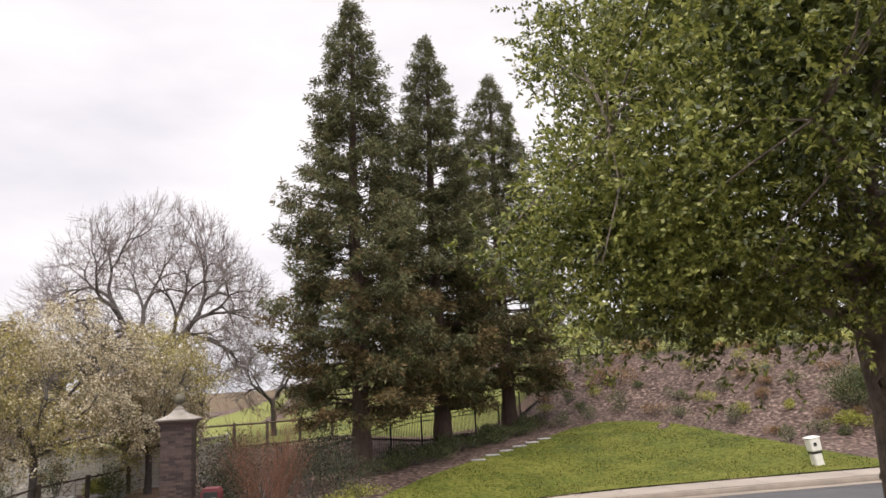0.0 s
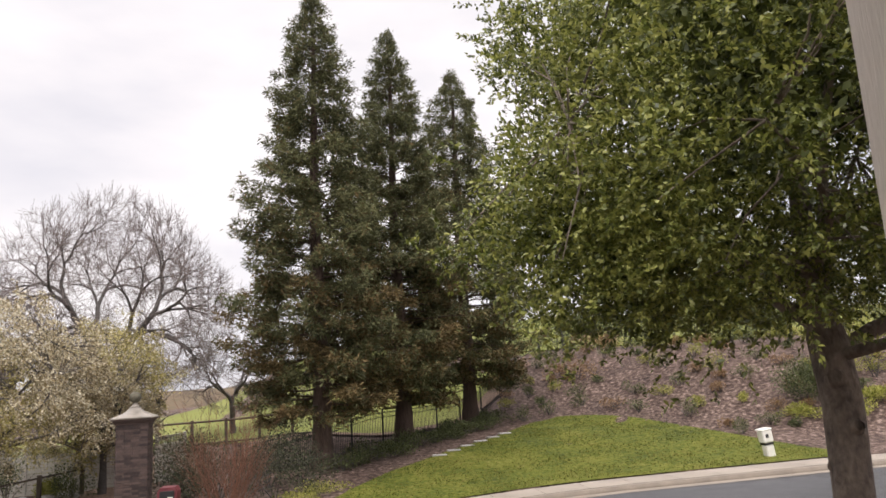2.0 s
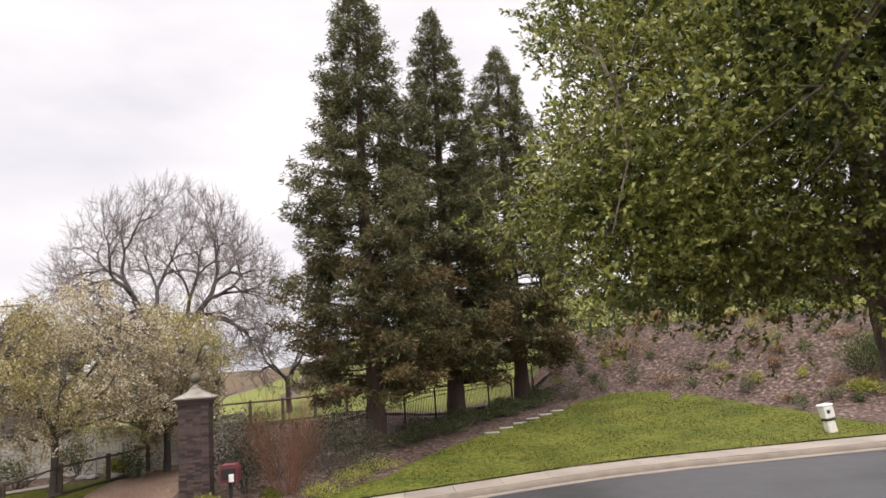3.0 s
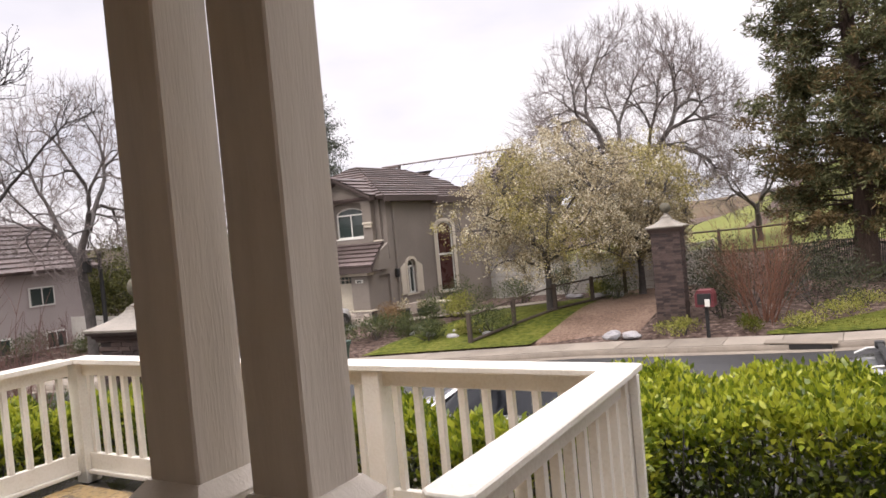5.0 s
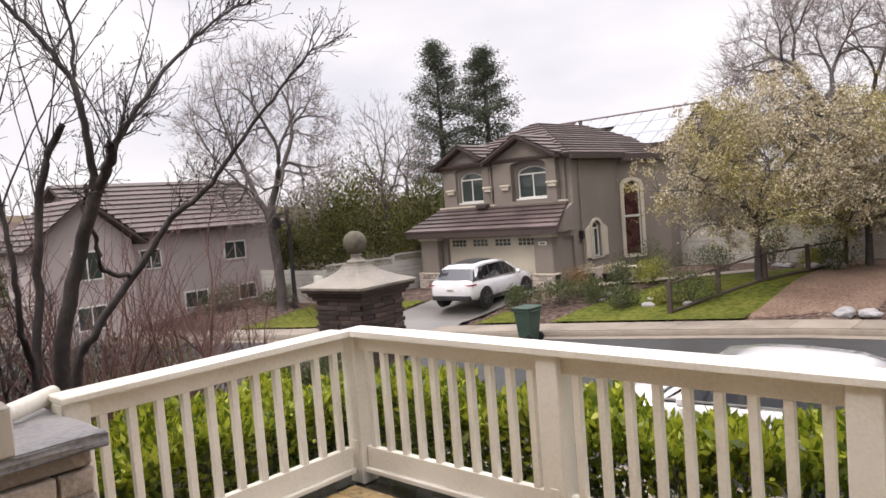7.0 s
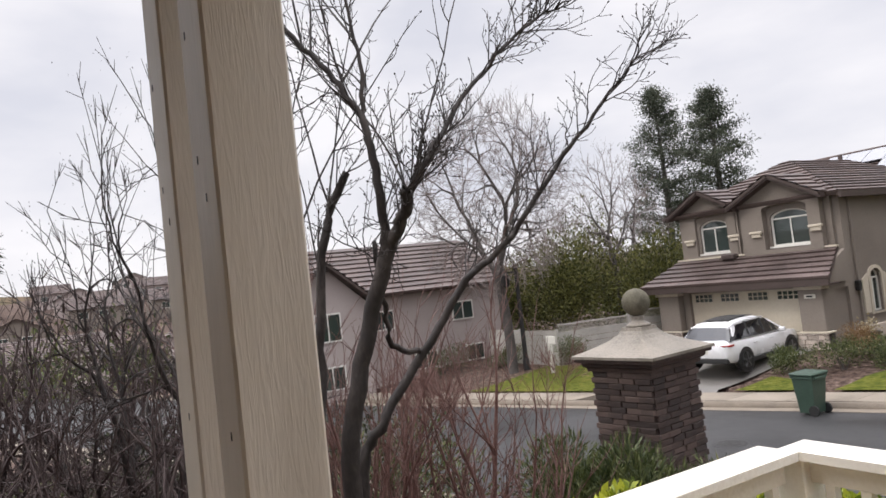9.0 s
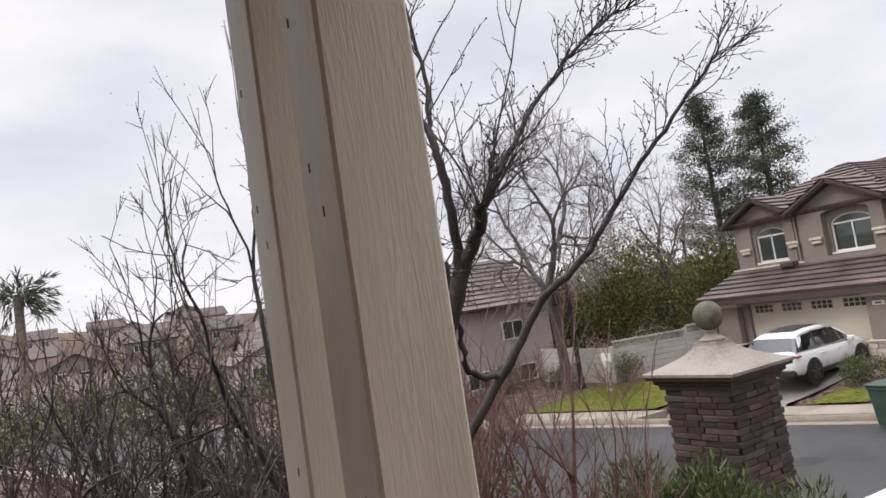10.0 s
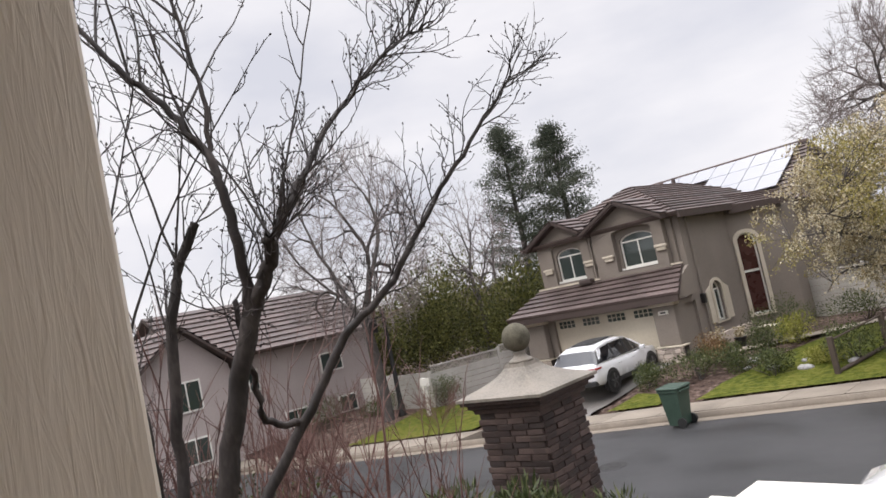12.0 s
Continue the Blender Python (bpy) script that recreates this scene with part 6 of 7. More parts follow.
# main hipped roof and the wing behind it
AP, RG = (-20.9, 29.6, 5.12), (-20.9, 33.4, 5.12)
tiled_slope(house, "hip_end", (-24.7, 26.0, 3.28), (-16.95, 26.0, 3.28), AP, AP, 13)
tiled_slope(house, "main_roof", (-16.95, 26.0, 3.28), (-16.95, 37.5, 3.28), RG, AP, 13)
tiled_slope(house, "main_roof_west", (-24.85, 37.5, 3.28), (-24.85, 26.0, 3.28), AP, RG, 8)
tiled_slope(house, "hip_back", (-16.95, 37.5, 3.28), (-24.85, 37.5, 3.28), RG, RG, 8)
part("eave_board", boxed(-16.98, -16.88, 26.0, 30.4, 3.08, 3.30), M_STUCCO_DARK, house)
tiled_slope(house, "bay_roof", (-17.0, 30.2, 3.2), (-15.2, 31.9, 3.1), (-17.0, 33.9, 3.75), (-18.6, 32.3, 3.95), 6)
bm = bmesh.new()
prism(bm, [(-17.0, 30.12), (-15.2, 31.82), (-15.27, 31.89), (-17.07, 30.19)], "z", 2.92, 3.2)
part("eave_board", bm, M_STUCCO_DARK, house)
part("wing_wall", boxed(-15.92, -15.7, 31.75, 43.5, HZ - 0.3, 3.2), M_STUCCO, house)
part("wing_back_wall", boxed(-24.35, -15.7, 43.502, 43.75, HZ - 0.3, 3.2), M_STUCCO, house)
tiled_slope(house, "wing_roof", (-25.0, 33.4, 3.0), (-15.4, 33.4, 3.0), (-16.3, 38.6, 5.74), (-25.5, 38.6, 5.74), 14)
tiled_slope(house, "wing_roof_back", (-15.4, 44.0, 3.0), (-25.0, 44.0, 3.0), (-25.5, 38.6, 5.74), (-16.3, 38.6, 5.74), 8)
tiled_slope(house, "wing_hip", (-15.4, 33.4, 3.0), (-15.4, 44.0, 3.0), (-16.3, 38.6, 5.74), (-16.3, 38.6, 5.74), 12)
part("ridge_cap", boxed(-25.5, -16.3, 38.5, 38.7, 5.76, 5.95, bevel=0.03), M_ROOF, house)
part("flue", boxed(-20.97, -20.83, 33.4, 33.54, 4.9, 5.36), M_ROOF, house)
slope = Vector((0, 38.6 - 33.4, 5.74 - 3.0)).normalized()
for row, (x0, n) in enumerate(((-24.1, 7), (-20.9, 4), (-19.85, 3), (-19.85, 2))):
    for i in range(n):
        o = Vector((x0 + i * 1.06, 38.6, 5.74)) - slope * (0.15 + 1.42 * (row + 1))
        nrm = Vector((0, -slope.z, slope.y)) * 0.16
        bm = bmesh.new()
        q = [o, o + Vector((1.03, 0, 0)), o + Vector((1.03, 0, 0)) + slope * 1.38, o + slope * 1.38]
        lo, hi = [bm.verts.new(v + nrm) for v in q], [bm.verts.new(v + nrm * 1.3) for v in q]
        bm.faces.new(hi)
        for k in range(4):
            bm.faces.new((lo[k], lo[(k + 1) % 4], hi[(k + 1) % 4], hi[k]))
        part("solar_panel", bm, M_SOLAR, house, "pale reflective solar panel")


def plain_house(x0, x1, y0, y1, z0, eave, ridge, along, mat_, label, windows=()):
    t = thing("house", ((x0 + x1) / 2, (y0 + y1) / 2, z0), label, "house", "houses of the neighbourhood")
    part("wall", boxed(x0, x1, y0, y1, z0, eave), mat_, t)
    e = 0.5
    if along == "y":
        c = (x0 + x1) / 2
        for yy in (y0, y1):
            bm = bmesh.new()
            prism(bm, [(x0, eave + 0.002), (x1, eave + 0.002), (c, ridge)], "y", yy + (0.003 if yy == y0 else -0.203), yy + (0.203 if yy == y0 else -0.003))
            part("gable", bm, mat_, t)
        tiled_slope(t, "roof", (x1 + e, y0 - e, eave - 0.15), (x1 + e, y1 + e, eave - 0.15), (c, y1 + e, ridge + 0.1), (c, y0 - e, ridge + 0.1), 11)
        tiled_slope(t, "roof", (x0 - e, y1 + e, eave - 0.15), (x0 - e, y0 - e, eave - 0.15), (c, y0 - e, ridge + 0.1), (c, y1 + e, ridge + 0.1), 6)
    else:
        c = (y0 + y1) / 2
        for xx in (x0, x1):
            bm = bmesh.new()
            prism(bm, [(y0, eave + 0.002), (y1, eave + 0.002), (c, ridge)], "x", xx + (0.003 if xx == x0 else -0.203), xx + (0.203 if xx == x0 else -0.003))
            part("gable", bm, mat_, t)
        tiled_slope(t, "roof", (x0 - e, y0 - e, eave - 0.15), (x1 + e, y0 - e, eave - 0.15), (x1 + e, c, ridge + 0.1), (x0 - e, c, ridge + 0.1), 9)
        tiled_slope(t, "roof", (x1 + e, y1 + e, eave - 0.15), (x0 - e, y1 + e, eave - 0.15), (x0 - e, c, ridge + 0.1), (x1 + e, c, ridge + 0.1), 9)
    for y, z, w, h in windows:
        wn_ = part("window", boxed(x1 + 0.002, x1 + 0.06, y - w / 2, y + w / 2, z, z + h), M_WHITE, t, "white framed window")
        part("pane", boxed(x1 + 0.0605, x1 + 0.07, y - w / 2 + 0.07, y - 0.03, z + 0.07, z + h - 0.07), M_GLASS, wn_)
        part("pane", boxed(x1 + 0.0605, x1 + 0.07, y + 0.03, y + w / 2 - 0.07, z + 0.07, z + h - 0.07), M_GLASS, wn_)
    return t


plain_house(-40, -32.2, 13.6, 22.0, -2.9, 1.55, 3.75, "y", M_STUCCO_PINK, "pale pink stucco house with brown tile roof", ((15.6, -0.2, 1.0, 0.9), (19.8, -0.2, 1.2, 0.9), (20.3, -2.2, 1.0, 0.8), (17.6, -2.2, 1.2, 0.8)))
plain_house(-34.5, -31.2, 10.6, 14.4, -2.9, 1.2, 2.9, "x", M_STUCCO_PINK, "pale pink stucco gabled wing with a window", ((12.5, -0.3, 1.2, 1.2), (12.5, -2.3, 1.2, 1.0)))
hr = random.Random(23)
for k in range(20):
    away, turn_ = hr.uniform(85, 240), radians(74 + 27 * (k + hr.uniform(0.1, 0.9)) / 20)
    x0, y0 = -math.sin(turn_) * away, math.cos(turn_) * away
    z = gz(x0, y0) - 0.4
    plain_house(x0 - hr.uniform(8, 11), x0, y0, y0 + hr.uniform(8, 12), z, z + 4.6, z + 6.8, "y" if k % 3 else "x", M_STUCCO_PINK if k % 4 else M_STUCCO, "distant pale stucco house with tile roof on the far slope", ((y0 + 2.5, z + 2.6, 1.6, 1.3), (y0 + 6, z + 2.6, 1.6, 1.3)))


# ---- fences ----
def board_fence(pts, height, lattice, label):
    t = thing("board_fence", (*pts[0], gz(*pts[0])), label, "fence", "board fences")
    for (xa, ya), (xb, yb) in zip(pts, pts[1:]):
        L = math.hypot(xb - xa, yb - ya)
        n = max(1, round(L / 2.4))
        ang = math.atan2(yb - ya, xb - xa)
        for i in range(n):
            x, y = xa + (xb - xa) * i / n, ya + (yb - ya) * i / n
            xe, ye = xa + (xb - xa) * (i + 1) / n, ya + (yb - ya) * (i + 1) / n
            z = min(gz(x, y), gz(xe, ye)) - 0.05
            m = Matrix.Translation((x, y, z)) @ Matrix.Rotation(ang, 4, "Z")
            w = L / n
            part("post", boxed(-0.06, 0.06, -0.06, 0.06, 0, height + 0.06, bevel=0.01, m=m), M_FENCE_WHITE, t)
            body_top = height - lattice
            k = int(body_top / 0.2)
            for j in range(k):
                part("board", boxed(0.065, w - 0.065, -0.02, 0.02, 0.03 + j * body_top / k, 0.015 + (j + 1) * body_top / k, m=m), M_FENCE_WHITE, t)
            if lattice:
                part("rail", boxed(0.065, w - 0.065, -0.035, 0.035, body_top + 0.02, body_top + 0.09, m=m), M_FENCE_WHITE, t)
                part("rail", boxed(0.065, w - 0.065, -0.035, 0.035, height - 0.06, height, m=m), M_FENCE_WHITE, t)
                bm = bmesh.new()
                step, h0, h1 = 0.11, body_top + 0.09, height - 0.06
                for q in np.arange(0.07 - (h1 - h0), w - 0.07, step):
                    for sgn, yy in ((1, -0.012), (-1, 0.004)):
                        a0, a1 = max(q, 0.07), min(q + (h1 - h0), w - 0.07)
                        if a1 - a0 < 0.03:
                            continue
                        za, zb = (h0 + (a0 - q), h0 + (a1 - q)) if sgn > 0 else (h1 - (a0 - q), h1 - (a1 - q))
                        v = [bm.verts.new(m @ Vector(p)) for p in ((a0, yy, za), (a0 + 0.03, yy, za), (a1, yy, zb), (a1 - 0.03, yy, zb))]
                        bm.faces.new(v)
                part("lattice", bm, M_FENCE_WHITE, t)
    return t


board_fence([(-16.0, 33.0), (-6.2, 33.2)], 1.95, 0.42, "weathered off-white board fence with lattice top")
board_fence([(-5.4, 35.5), (-6.2, 33.2)], 1.95, 0.42, "weathered off-white board fence with lattice top")
board_fence([(-24.6, 26.6), (-25.2, 23.6), (-25.9, 20.2)], 1.75, 0.42, "off-white board fence with lattice top beside the drive")
board_fence([(-25.9, 20.2), (-30.5, 20.0)], 1.5, 0.0, "off-white board fence along the pavement")

iron = thing("iron_fence", (-2.6, 30.6, gz(-2.6, 30.6)), "black iron picket fence behind the redwoods", "fence")
pick = bpy.data.meshes.new("picket")
bm = boxed(-0.011, 0.011, -0.011, 0.011, 0.06, 1.5)
bm.to_mesh(pick)
bm.free()
pick.materials.append(M_IRON)
ib = BASES[iron.name]
step = 0.115
fx = lambda s: (-2.6 + 15.5 * s, 30.6 + 15.2 * s)
FL = math.hypot(15.5, 15.2)
for i in range(int(FL / step)):
    x, y = fx(i * step / FL)
    ob = new("picket", pick)
    ob.parent = iron
    ob.location = Vector((x, y, gz(x, y))) - ib
    ob.rotation_euler = (0, 0, radians(45))
n = 10
for i in range(n + 1):
    x, y = fx(i / n)
    z = gz(x, y)
    part("post", boxed(x - 0.035, x + 0.035, y - 0.035, y + 0.035, z - 0.1, z + 1.62, bevel=0.006), M_IRON, iron)
    if i < n:
        xe, ye = fx((i + 1) / n)
        ze = gz(xe, ye)
        for hgt in (0.14, 1.22, 1.42):
            g = Growth()
            g.tube([(x, y, z + hgt), ((x + xe) / 2, (y + ye) / 2, gz((x + xe) / 2, (y + ye) / 2) + hgt), (xe, ye, ze + hgt)], [0.02] * 3, 4)
            hang("rail", g.mesh("rail"), M_IRON, iron)

bankf = thing("wire_fence", (12.9, 45.8, gz(12.9, 45.8)), "black post and wire fence on the bank", "fence")
for i in range(6):
    x, y = 12.9 + 1.9 * i, 46.2 + 0.7 * i
    z = gz(x, y)
    part("post", boxed(x - 0.06, x + 0.06, y - 0.06, y + 0.06, z - 0.1, z + 1.5), M_IRON, bankf)
    if i < 5:
        xe, ye = x + 1.9, y + 0.7
        for hgt in (0.3, 0.8, 1.35):
            g = Growth()
            g.tube([(x, y, z + hgt), (xe, ye, gz(xe, ye) + hgt)], [0.02, 0.02], 4)
            hang("wire", g.mesh("wire"), M_IRON, bankf)


def rail_fence(pts, height, rails, label, thick=0.07):
    t = thing("rail_fence", (*pts[0], gz(*pts[0])), label, "fence", "timber rail fences")
    for i, (x, y) in enumerate(pts):
        z = gz(x, y)
        part("post", boxed(x - thick, x + thick, y - thick, y + thick, z - 0.2, z + height, bevel=0.01), M_WOODRAIL, t)
        if i + 1 < len(pts):
            xe, ye = pts[i + 1]
            ze = gz(xe, ye)
            for hgt, rr_ in rails:
                g = Growth()
                g.tube([(x, y, z + hgt), (xe, ye, ze + hgt)], [rr_, rr_], 4)
                hang("rail", g.mesh("rail"), M_WOODRAIL, t)
    return t


rail_fence([(-11.35, 22.3), (-10.7, 24.6), (-9.95, 26.9), (-9.2, 29.2), (-8.5, 31.6)], 1.08, ((0.98, 0.035), (0.10, 0.07)), "dark weathered timber fence along the lane")
rail_fence([(-9.0, 38.4), (-7.2, 38.4), (-5.6, 38.5), (-4.0, 38.6), (-2.4, 38.8), (-0.8, 39.0), (0.8, 39.3)], 1.3, ((1.2, 0.05), (0.15, 0.05)), "dark timber fence at the edge of the meadow")


# ---- vehicles ----
def loft(bm, rings, close=True):
    vs = [[bm.verts.new(p) for p in r_] for r_ in rings]
    n = len(vs[0])
    for a, b in zip(vs, vs[1:]):
        for i in range(n if close else n - 1):
            j = (i + 1) % n
            bm.faces.new((a[i], a[j], b[j], b[i]))
    if close:
        bm.faces.new(vs[0][::-1]), bm.faces.new(vs[-1])
    bmesh.ops.recalc_face_normals(bm, faces=bm.faces)
    return bm


def car(name, x, y, z, heading, paint, label, length=4.75, roof_rails=False, sunroof=True, squat=1.0):
    m = Matrix.Translation((x, y, z)) @ Matrix.Rotation(heading, 4, "Z") @ Matrix.Scale(length / 4.7, 4) @ Matrix.Diagonal((1.0, 1.0, squat, 1.0)) @ Matrix.Translation((-2.35, 0, 0))
    t = thing(name, (x, y, z), label, "car")

    def piece(nm, bm, mt, parent=None, lb="", sm=False):
        bmesh.ops.transform(bm, matrix=m, verts=bm.verts)
        return part(nm, bm, mt, parent or t, lb, smooth=sm)
    hull = [(0.0, 0.52, 0.92, 0.74), (0.05, 0.42, 1.04, 0.84), (0.18, 0.36, 1.10, 0.90), (0.6, 0.32, 1.10, 0.945), (1.3, 0.30, 1.07, 0.95), (2.4, 0.30, 1.04, 0.95), (3.3, 0.30, 1.02, 0.95),
            (3.75, 0.31, 1.00, 0.94), (4.25, 0.34, 0.95, 0.90), (4.55, 0.38, 0.86, 0.82), (4.68, 0.44, 0.74, 0.70)]
    rings = []
    for x_, lo, hi, w in hull:
        half = [(w * 0.88, lo), (w * 0.98, lo + 0.14), (w, (lo + hi) / 2), (w * 0.985, hi - 0.10), (w * 0.93, hi - 0.015), (w * 0.80, hi + 0.012)]
        rings.append([(x_, -u, v) for u, v in half] + [(x_, u, v) for u, v in half[::-1]])
    piece("body", loft(bmesh.new(), rings), paint, sm=True)
    cab = [(0.14, 1.09, 0.74), (0.50, 1.50, 0.665), (0.85, 1.61, 0.645), (1.5, 1.665, 0.64), (2.2, 1.67, 0.64), (2.75, 1.60, 0.62), (3.10, 1.42, 0.62), (3.62, 1.04, 0.72)]
    rings = []
    for x_, top, w in cab:
        belt = float(np.interp(x_, [h[0] for h in hull], [h[2] for h in hull])) - 0.02
        wb = 0.885
        half = [(min(wb, w + (wb - w) * 1.0), belt), (w + (wb - w) * 0.12, belt + (top - belt) * 0.86), (w * 0.86, top - 0.012), (w * 0.4, top)]
        rings.append([(x_, -u, v) for u, v in half] + [(x_, u, v) for u, v in half[::-1]])
    piece("glasshouse", loft(bmesh.new(), rings), M_CARGLASS, lb="dark tinted glass", sm=False)
    rings = []
    for x_, top, w in cab[1:-2]:
        u0 = w + (0.885 - w) * 0.14
        half = [(u0 + 0.012, top - (top - 1.05) * 0.155), (w * 0.88, top + 0.014), (w * 0.4, top + 0.027)]
        rings.append([(x_, -u, v) for u, v in half] + [(x_, u, v) for u, v in half[::-1]])
    bm = loft(bmesh.new(), rings)
    piece("roof", bm, paint, sm=True)
    # pillars
    for s in (-1, 1):
        for xa, xb, wd in ((0.34, 0.72, 0.10), (1.30, 1.42, 0.05), (2.26, 2.34, 0.05), (3.52, 2.78, 0.06)):
            ta = float(np.interp(xb, [c[0] for c in cab], [c[1] for c in cab]))
            wt = float(np.interp(xb, [c[0] for c in cab], [c[2] for c in cab]))
            g = [(xa - wd, s * 0.892, 1.02), (xa + wd, s * 0.892, 1.02), (xb + wd, s * (wt + 0.045), ta - 0.07), (xb - wd, s * (wt + 0.045), ta - 0.07)]
            bm = bmesh.new()
            a = [bm.verts.new(p) for p in g]
            b = [bm.verts.new((p[0], p[1] - s * 0.03, p[2])) for p in g]
            bm.faces.new(a), bm.faces.new(b[::-1])
            for i in range(4):
                bm.faces.new((a[i], a[(i + 1) % 4], b[(i + 1) % 4], b[i]))
            bmesh.ops.recalc_face_normals(bm, faces=bm.faces)
            piece("pillar", bm, paint if xa in (0.34, 3.52) else M_BLACK)
        piece("sill_trim", boxed(0.55, 3.95, s * 0.90, s * 0.958, 0.27, 0.40, bevel=0.015), M_BLACK)
        piece("belt_trim", boxed(0.45, 3.5, s * 0.885, s * 0.905, 1.045, 1.075), M_STEEL)
        for xx in (1.38, 2.35):
            piece("door_handle", boxed(xx, xx + 0.2, s * 0.93, s * 0.972, 0.86, 0.89, bevel=0.01), paint)
        piece("mirror", boxed(3.0, 3.16, s * 0.93, s * 1.12, 1.02, 1.17, bevel=0.03), paint)
        if roof_rails:
            g = Growth()
            g.tube([(0.75, s * 0.60, 1.63), (0.9, s * 0.60, 1.70), (1.6, s * 0.60, 1.735), (2.3, s * 0.59, 1.735), (2.65, s * 0.58, 1.68), (2.75, s * 0.58, 1.63)], [0.02] * 6, 6)
            rme = g.mesh("roof_rail")
            rme.transform(m)
            hang("roof_rail", rme, M_STEEL, t, "silver roof rail")
        for xx in (0.86, 3.72):
            bm = bmesh.new()
            bmesh.ops.create_cone(bm, cap_ends=True, segments=28, radius1=0.43, radius2=0.43, depth=0.02, matrix=Matrix.Translation((xx, s * 0.945, 0.38)) @ Matrix.Rotation(math.pi / 2, 4, "X"))
            piece("wheel_arch", bm, M_BLACK)
            bm = bmesh.new()
            wm = Matrix.Translation((xx, s * 0.86, 0.365)) @ Matrix.Rotation(math.pi / 2, 4, "X")
            bmesh.ops.create_cone(bm, cap_ends=True, segments=32, radius1=0.365, radius2=0.365, depth=0.23, matrix=wm)
            bmesh.ops.bevel(bm, geom=[e for e in bm.edges if e.calc_face_angle(0) > 1], offset=0.03, segments=2, affect="EDGES")
            wheel = piece("wheel", bm, M_TYRE, lb="black tyre")
            bm = bmesh.new()
            bmesh.ops.create_cone(bm, cap_ends=True, segments=24, radius1=0.245, radius2=0.245, depth=0.02, matrix=Matrix.Translation((xx, s * 0.972, 0.365)) @ Matrix.Rotation(math.pi / 2, 4, "X"))
            piece("rim", bm, M_BLACK, wheel)
            for k in range(5):
                bm = boxed(-0.03, 0.03, -0.012, 0.012, 0.03, 0.25)
                bmesh.ops.transform(bm, matrix=Matrix.Translation((xx, s * 0.985, 0.365)) @ Matrix.Rotation(k * 2 * math.pi / 5, 4, "Y"), verts=bm.verts)
                piece("spoke", bm, M_RIM, wheel)
    if sunroof:
        bm = bmesh.new()
        loft(bm, [[(xx, -0.42, tz), (xx, 0.42, tz), (xx, 0.42, tz + 0.012), (xx, -0.42, tz + 0.012)] for xx, tz in ((0.95, 1.675), (1.5, 1.715), (1.9, 1.722), (2.45, 1.70))])
        piece("sunroof", bm, M_BLACK, lb="dark glass roof")
    if roof_rails:
        for xx in (1.05, 2.1):
            piece("cross_bar", boxed(xx - 0.04, xx + 0.04, -0.64, 0.64, 1.745, 1.775, bevel=0.01), M_BLACK)
            for s in (-1, 1):
                piece("bar_foot", boxed(xx - 0.06, xx + 0.06, s * 0.56, s * 0.65, 1.70, 1.80, bevel=0.015), M_BLACK)
    piece("tail_light", boxed(0.005, 0.06, -0.80, 0.80, 0.90, 0.955, bevel=0.008), M_LAMPRED)
    for s in (-1, 1):
        piece("tail_lamp_corner", boxed(0.04, 0.32, s * 0.80, s * 0.915, 0.90, 0.965, bevel=0.01), M_LAMPRED)
        piece("headlight", boxed(4.35, 4.63, s * 0.60, s * 0.84, 0.74, 0.80, bevel=0.015), M_GLASS)
    piece("rear_bumper", boxed(-0.03, 0.2, -0.80, 0.80, 0.36, 0.54, bevel=0.03), M_BLACK)
    piece("number_plate", boxed(-0.012, 0.02, -0.18, 0.18, 0.68, 0.80), M_PLAQUE)
    piece("plate_bar", boxed(-0.016, -0.013, -0.13, 0.13, 0.72, 0.76), M_BLACK)
    return t


car("suv", -18.95, 22.5, gz(-19.0, 22.0) + 0.06, radians(97), M_CARWHITE, "white SUV parked on the drive facing the garage", 4.85, squat=0.93)
car("suv", 2.15, 11.35, float(street(2.15)) + 0.005, radians(4), M_CARGREY, "silver-grey SUV with roof rails parked at the near kerb", 4.9, roof_rails=True)
car("saloon_car", -5.1, 11.6, float(street(-5.1)) + 0.005, radians(187), M_CARWHITE, "white car parked at the near kerb", 4.5, sunroof=False)

# ---- street things ----
bz = float(street(-13.95)) + 0.002
bin_ = thing("wheelie_bin", (-13.95, 18.25, bz), "green plastic wheelie bin in the gutter", "bin")
bm = bmesh.new()
loft(bm, [[(-13.95 + sx * w, 18.25 + sy * w * 1.1, bz + z_) for sx, sy in ((-1, -1), (1, -1), (1, 1), (-1, 1))] for w, z_ in ((0.20, 0.05), (0.22, 0.3), (0.275, 0.92), (0.30, 0.93), (0.30, 0.98))])
part("body", bm, M_BIN, bin_)
part("lid", boxed(-14.27, -13.63, 17.9, 18.62, bz + 0.985, bz + 1.06, bevel=0.025), M_BIN, bin_)
part("handle", boxed(-13.66, -13.62, 18.0, 18.5, bz + 0.90, bz + 0.96, bevel=0.01), M_BIN, bin_)
for yy in (17.98, 18.52):
    bm = bmesh.new()
    bmesh.ops.create_cone(bm, cap_ends=True, segments=18, radius1=0.13, radius2=0.13, depth=0.06, matrix=Matrix.Translation((-13.73, yy, bz + 0.13)) @ Matrix.Rotation(math.pi / 2, 4, "X"))
    part("wheel", bm, M_TYRE, bin_)

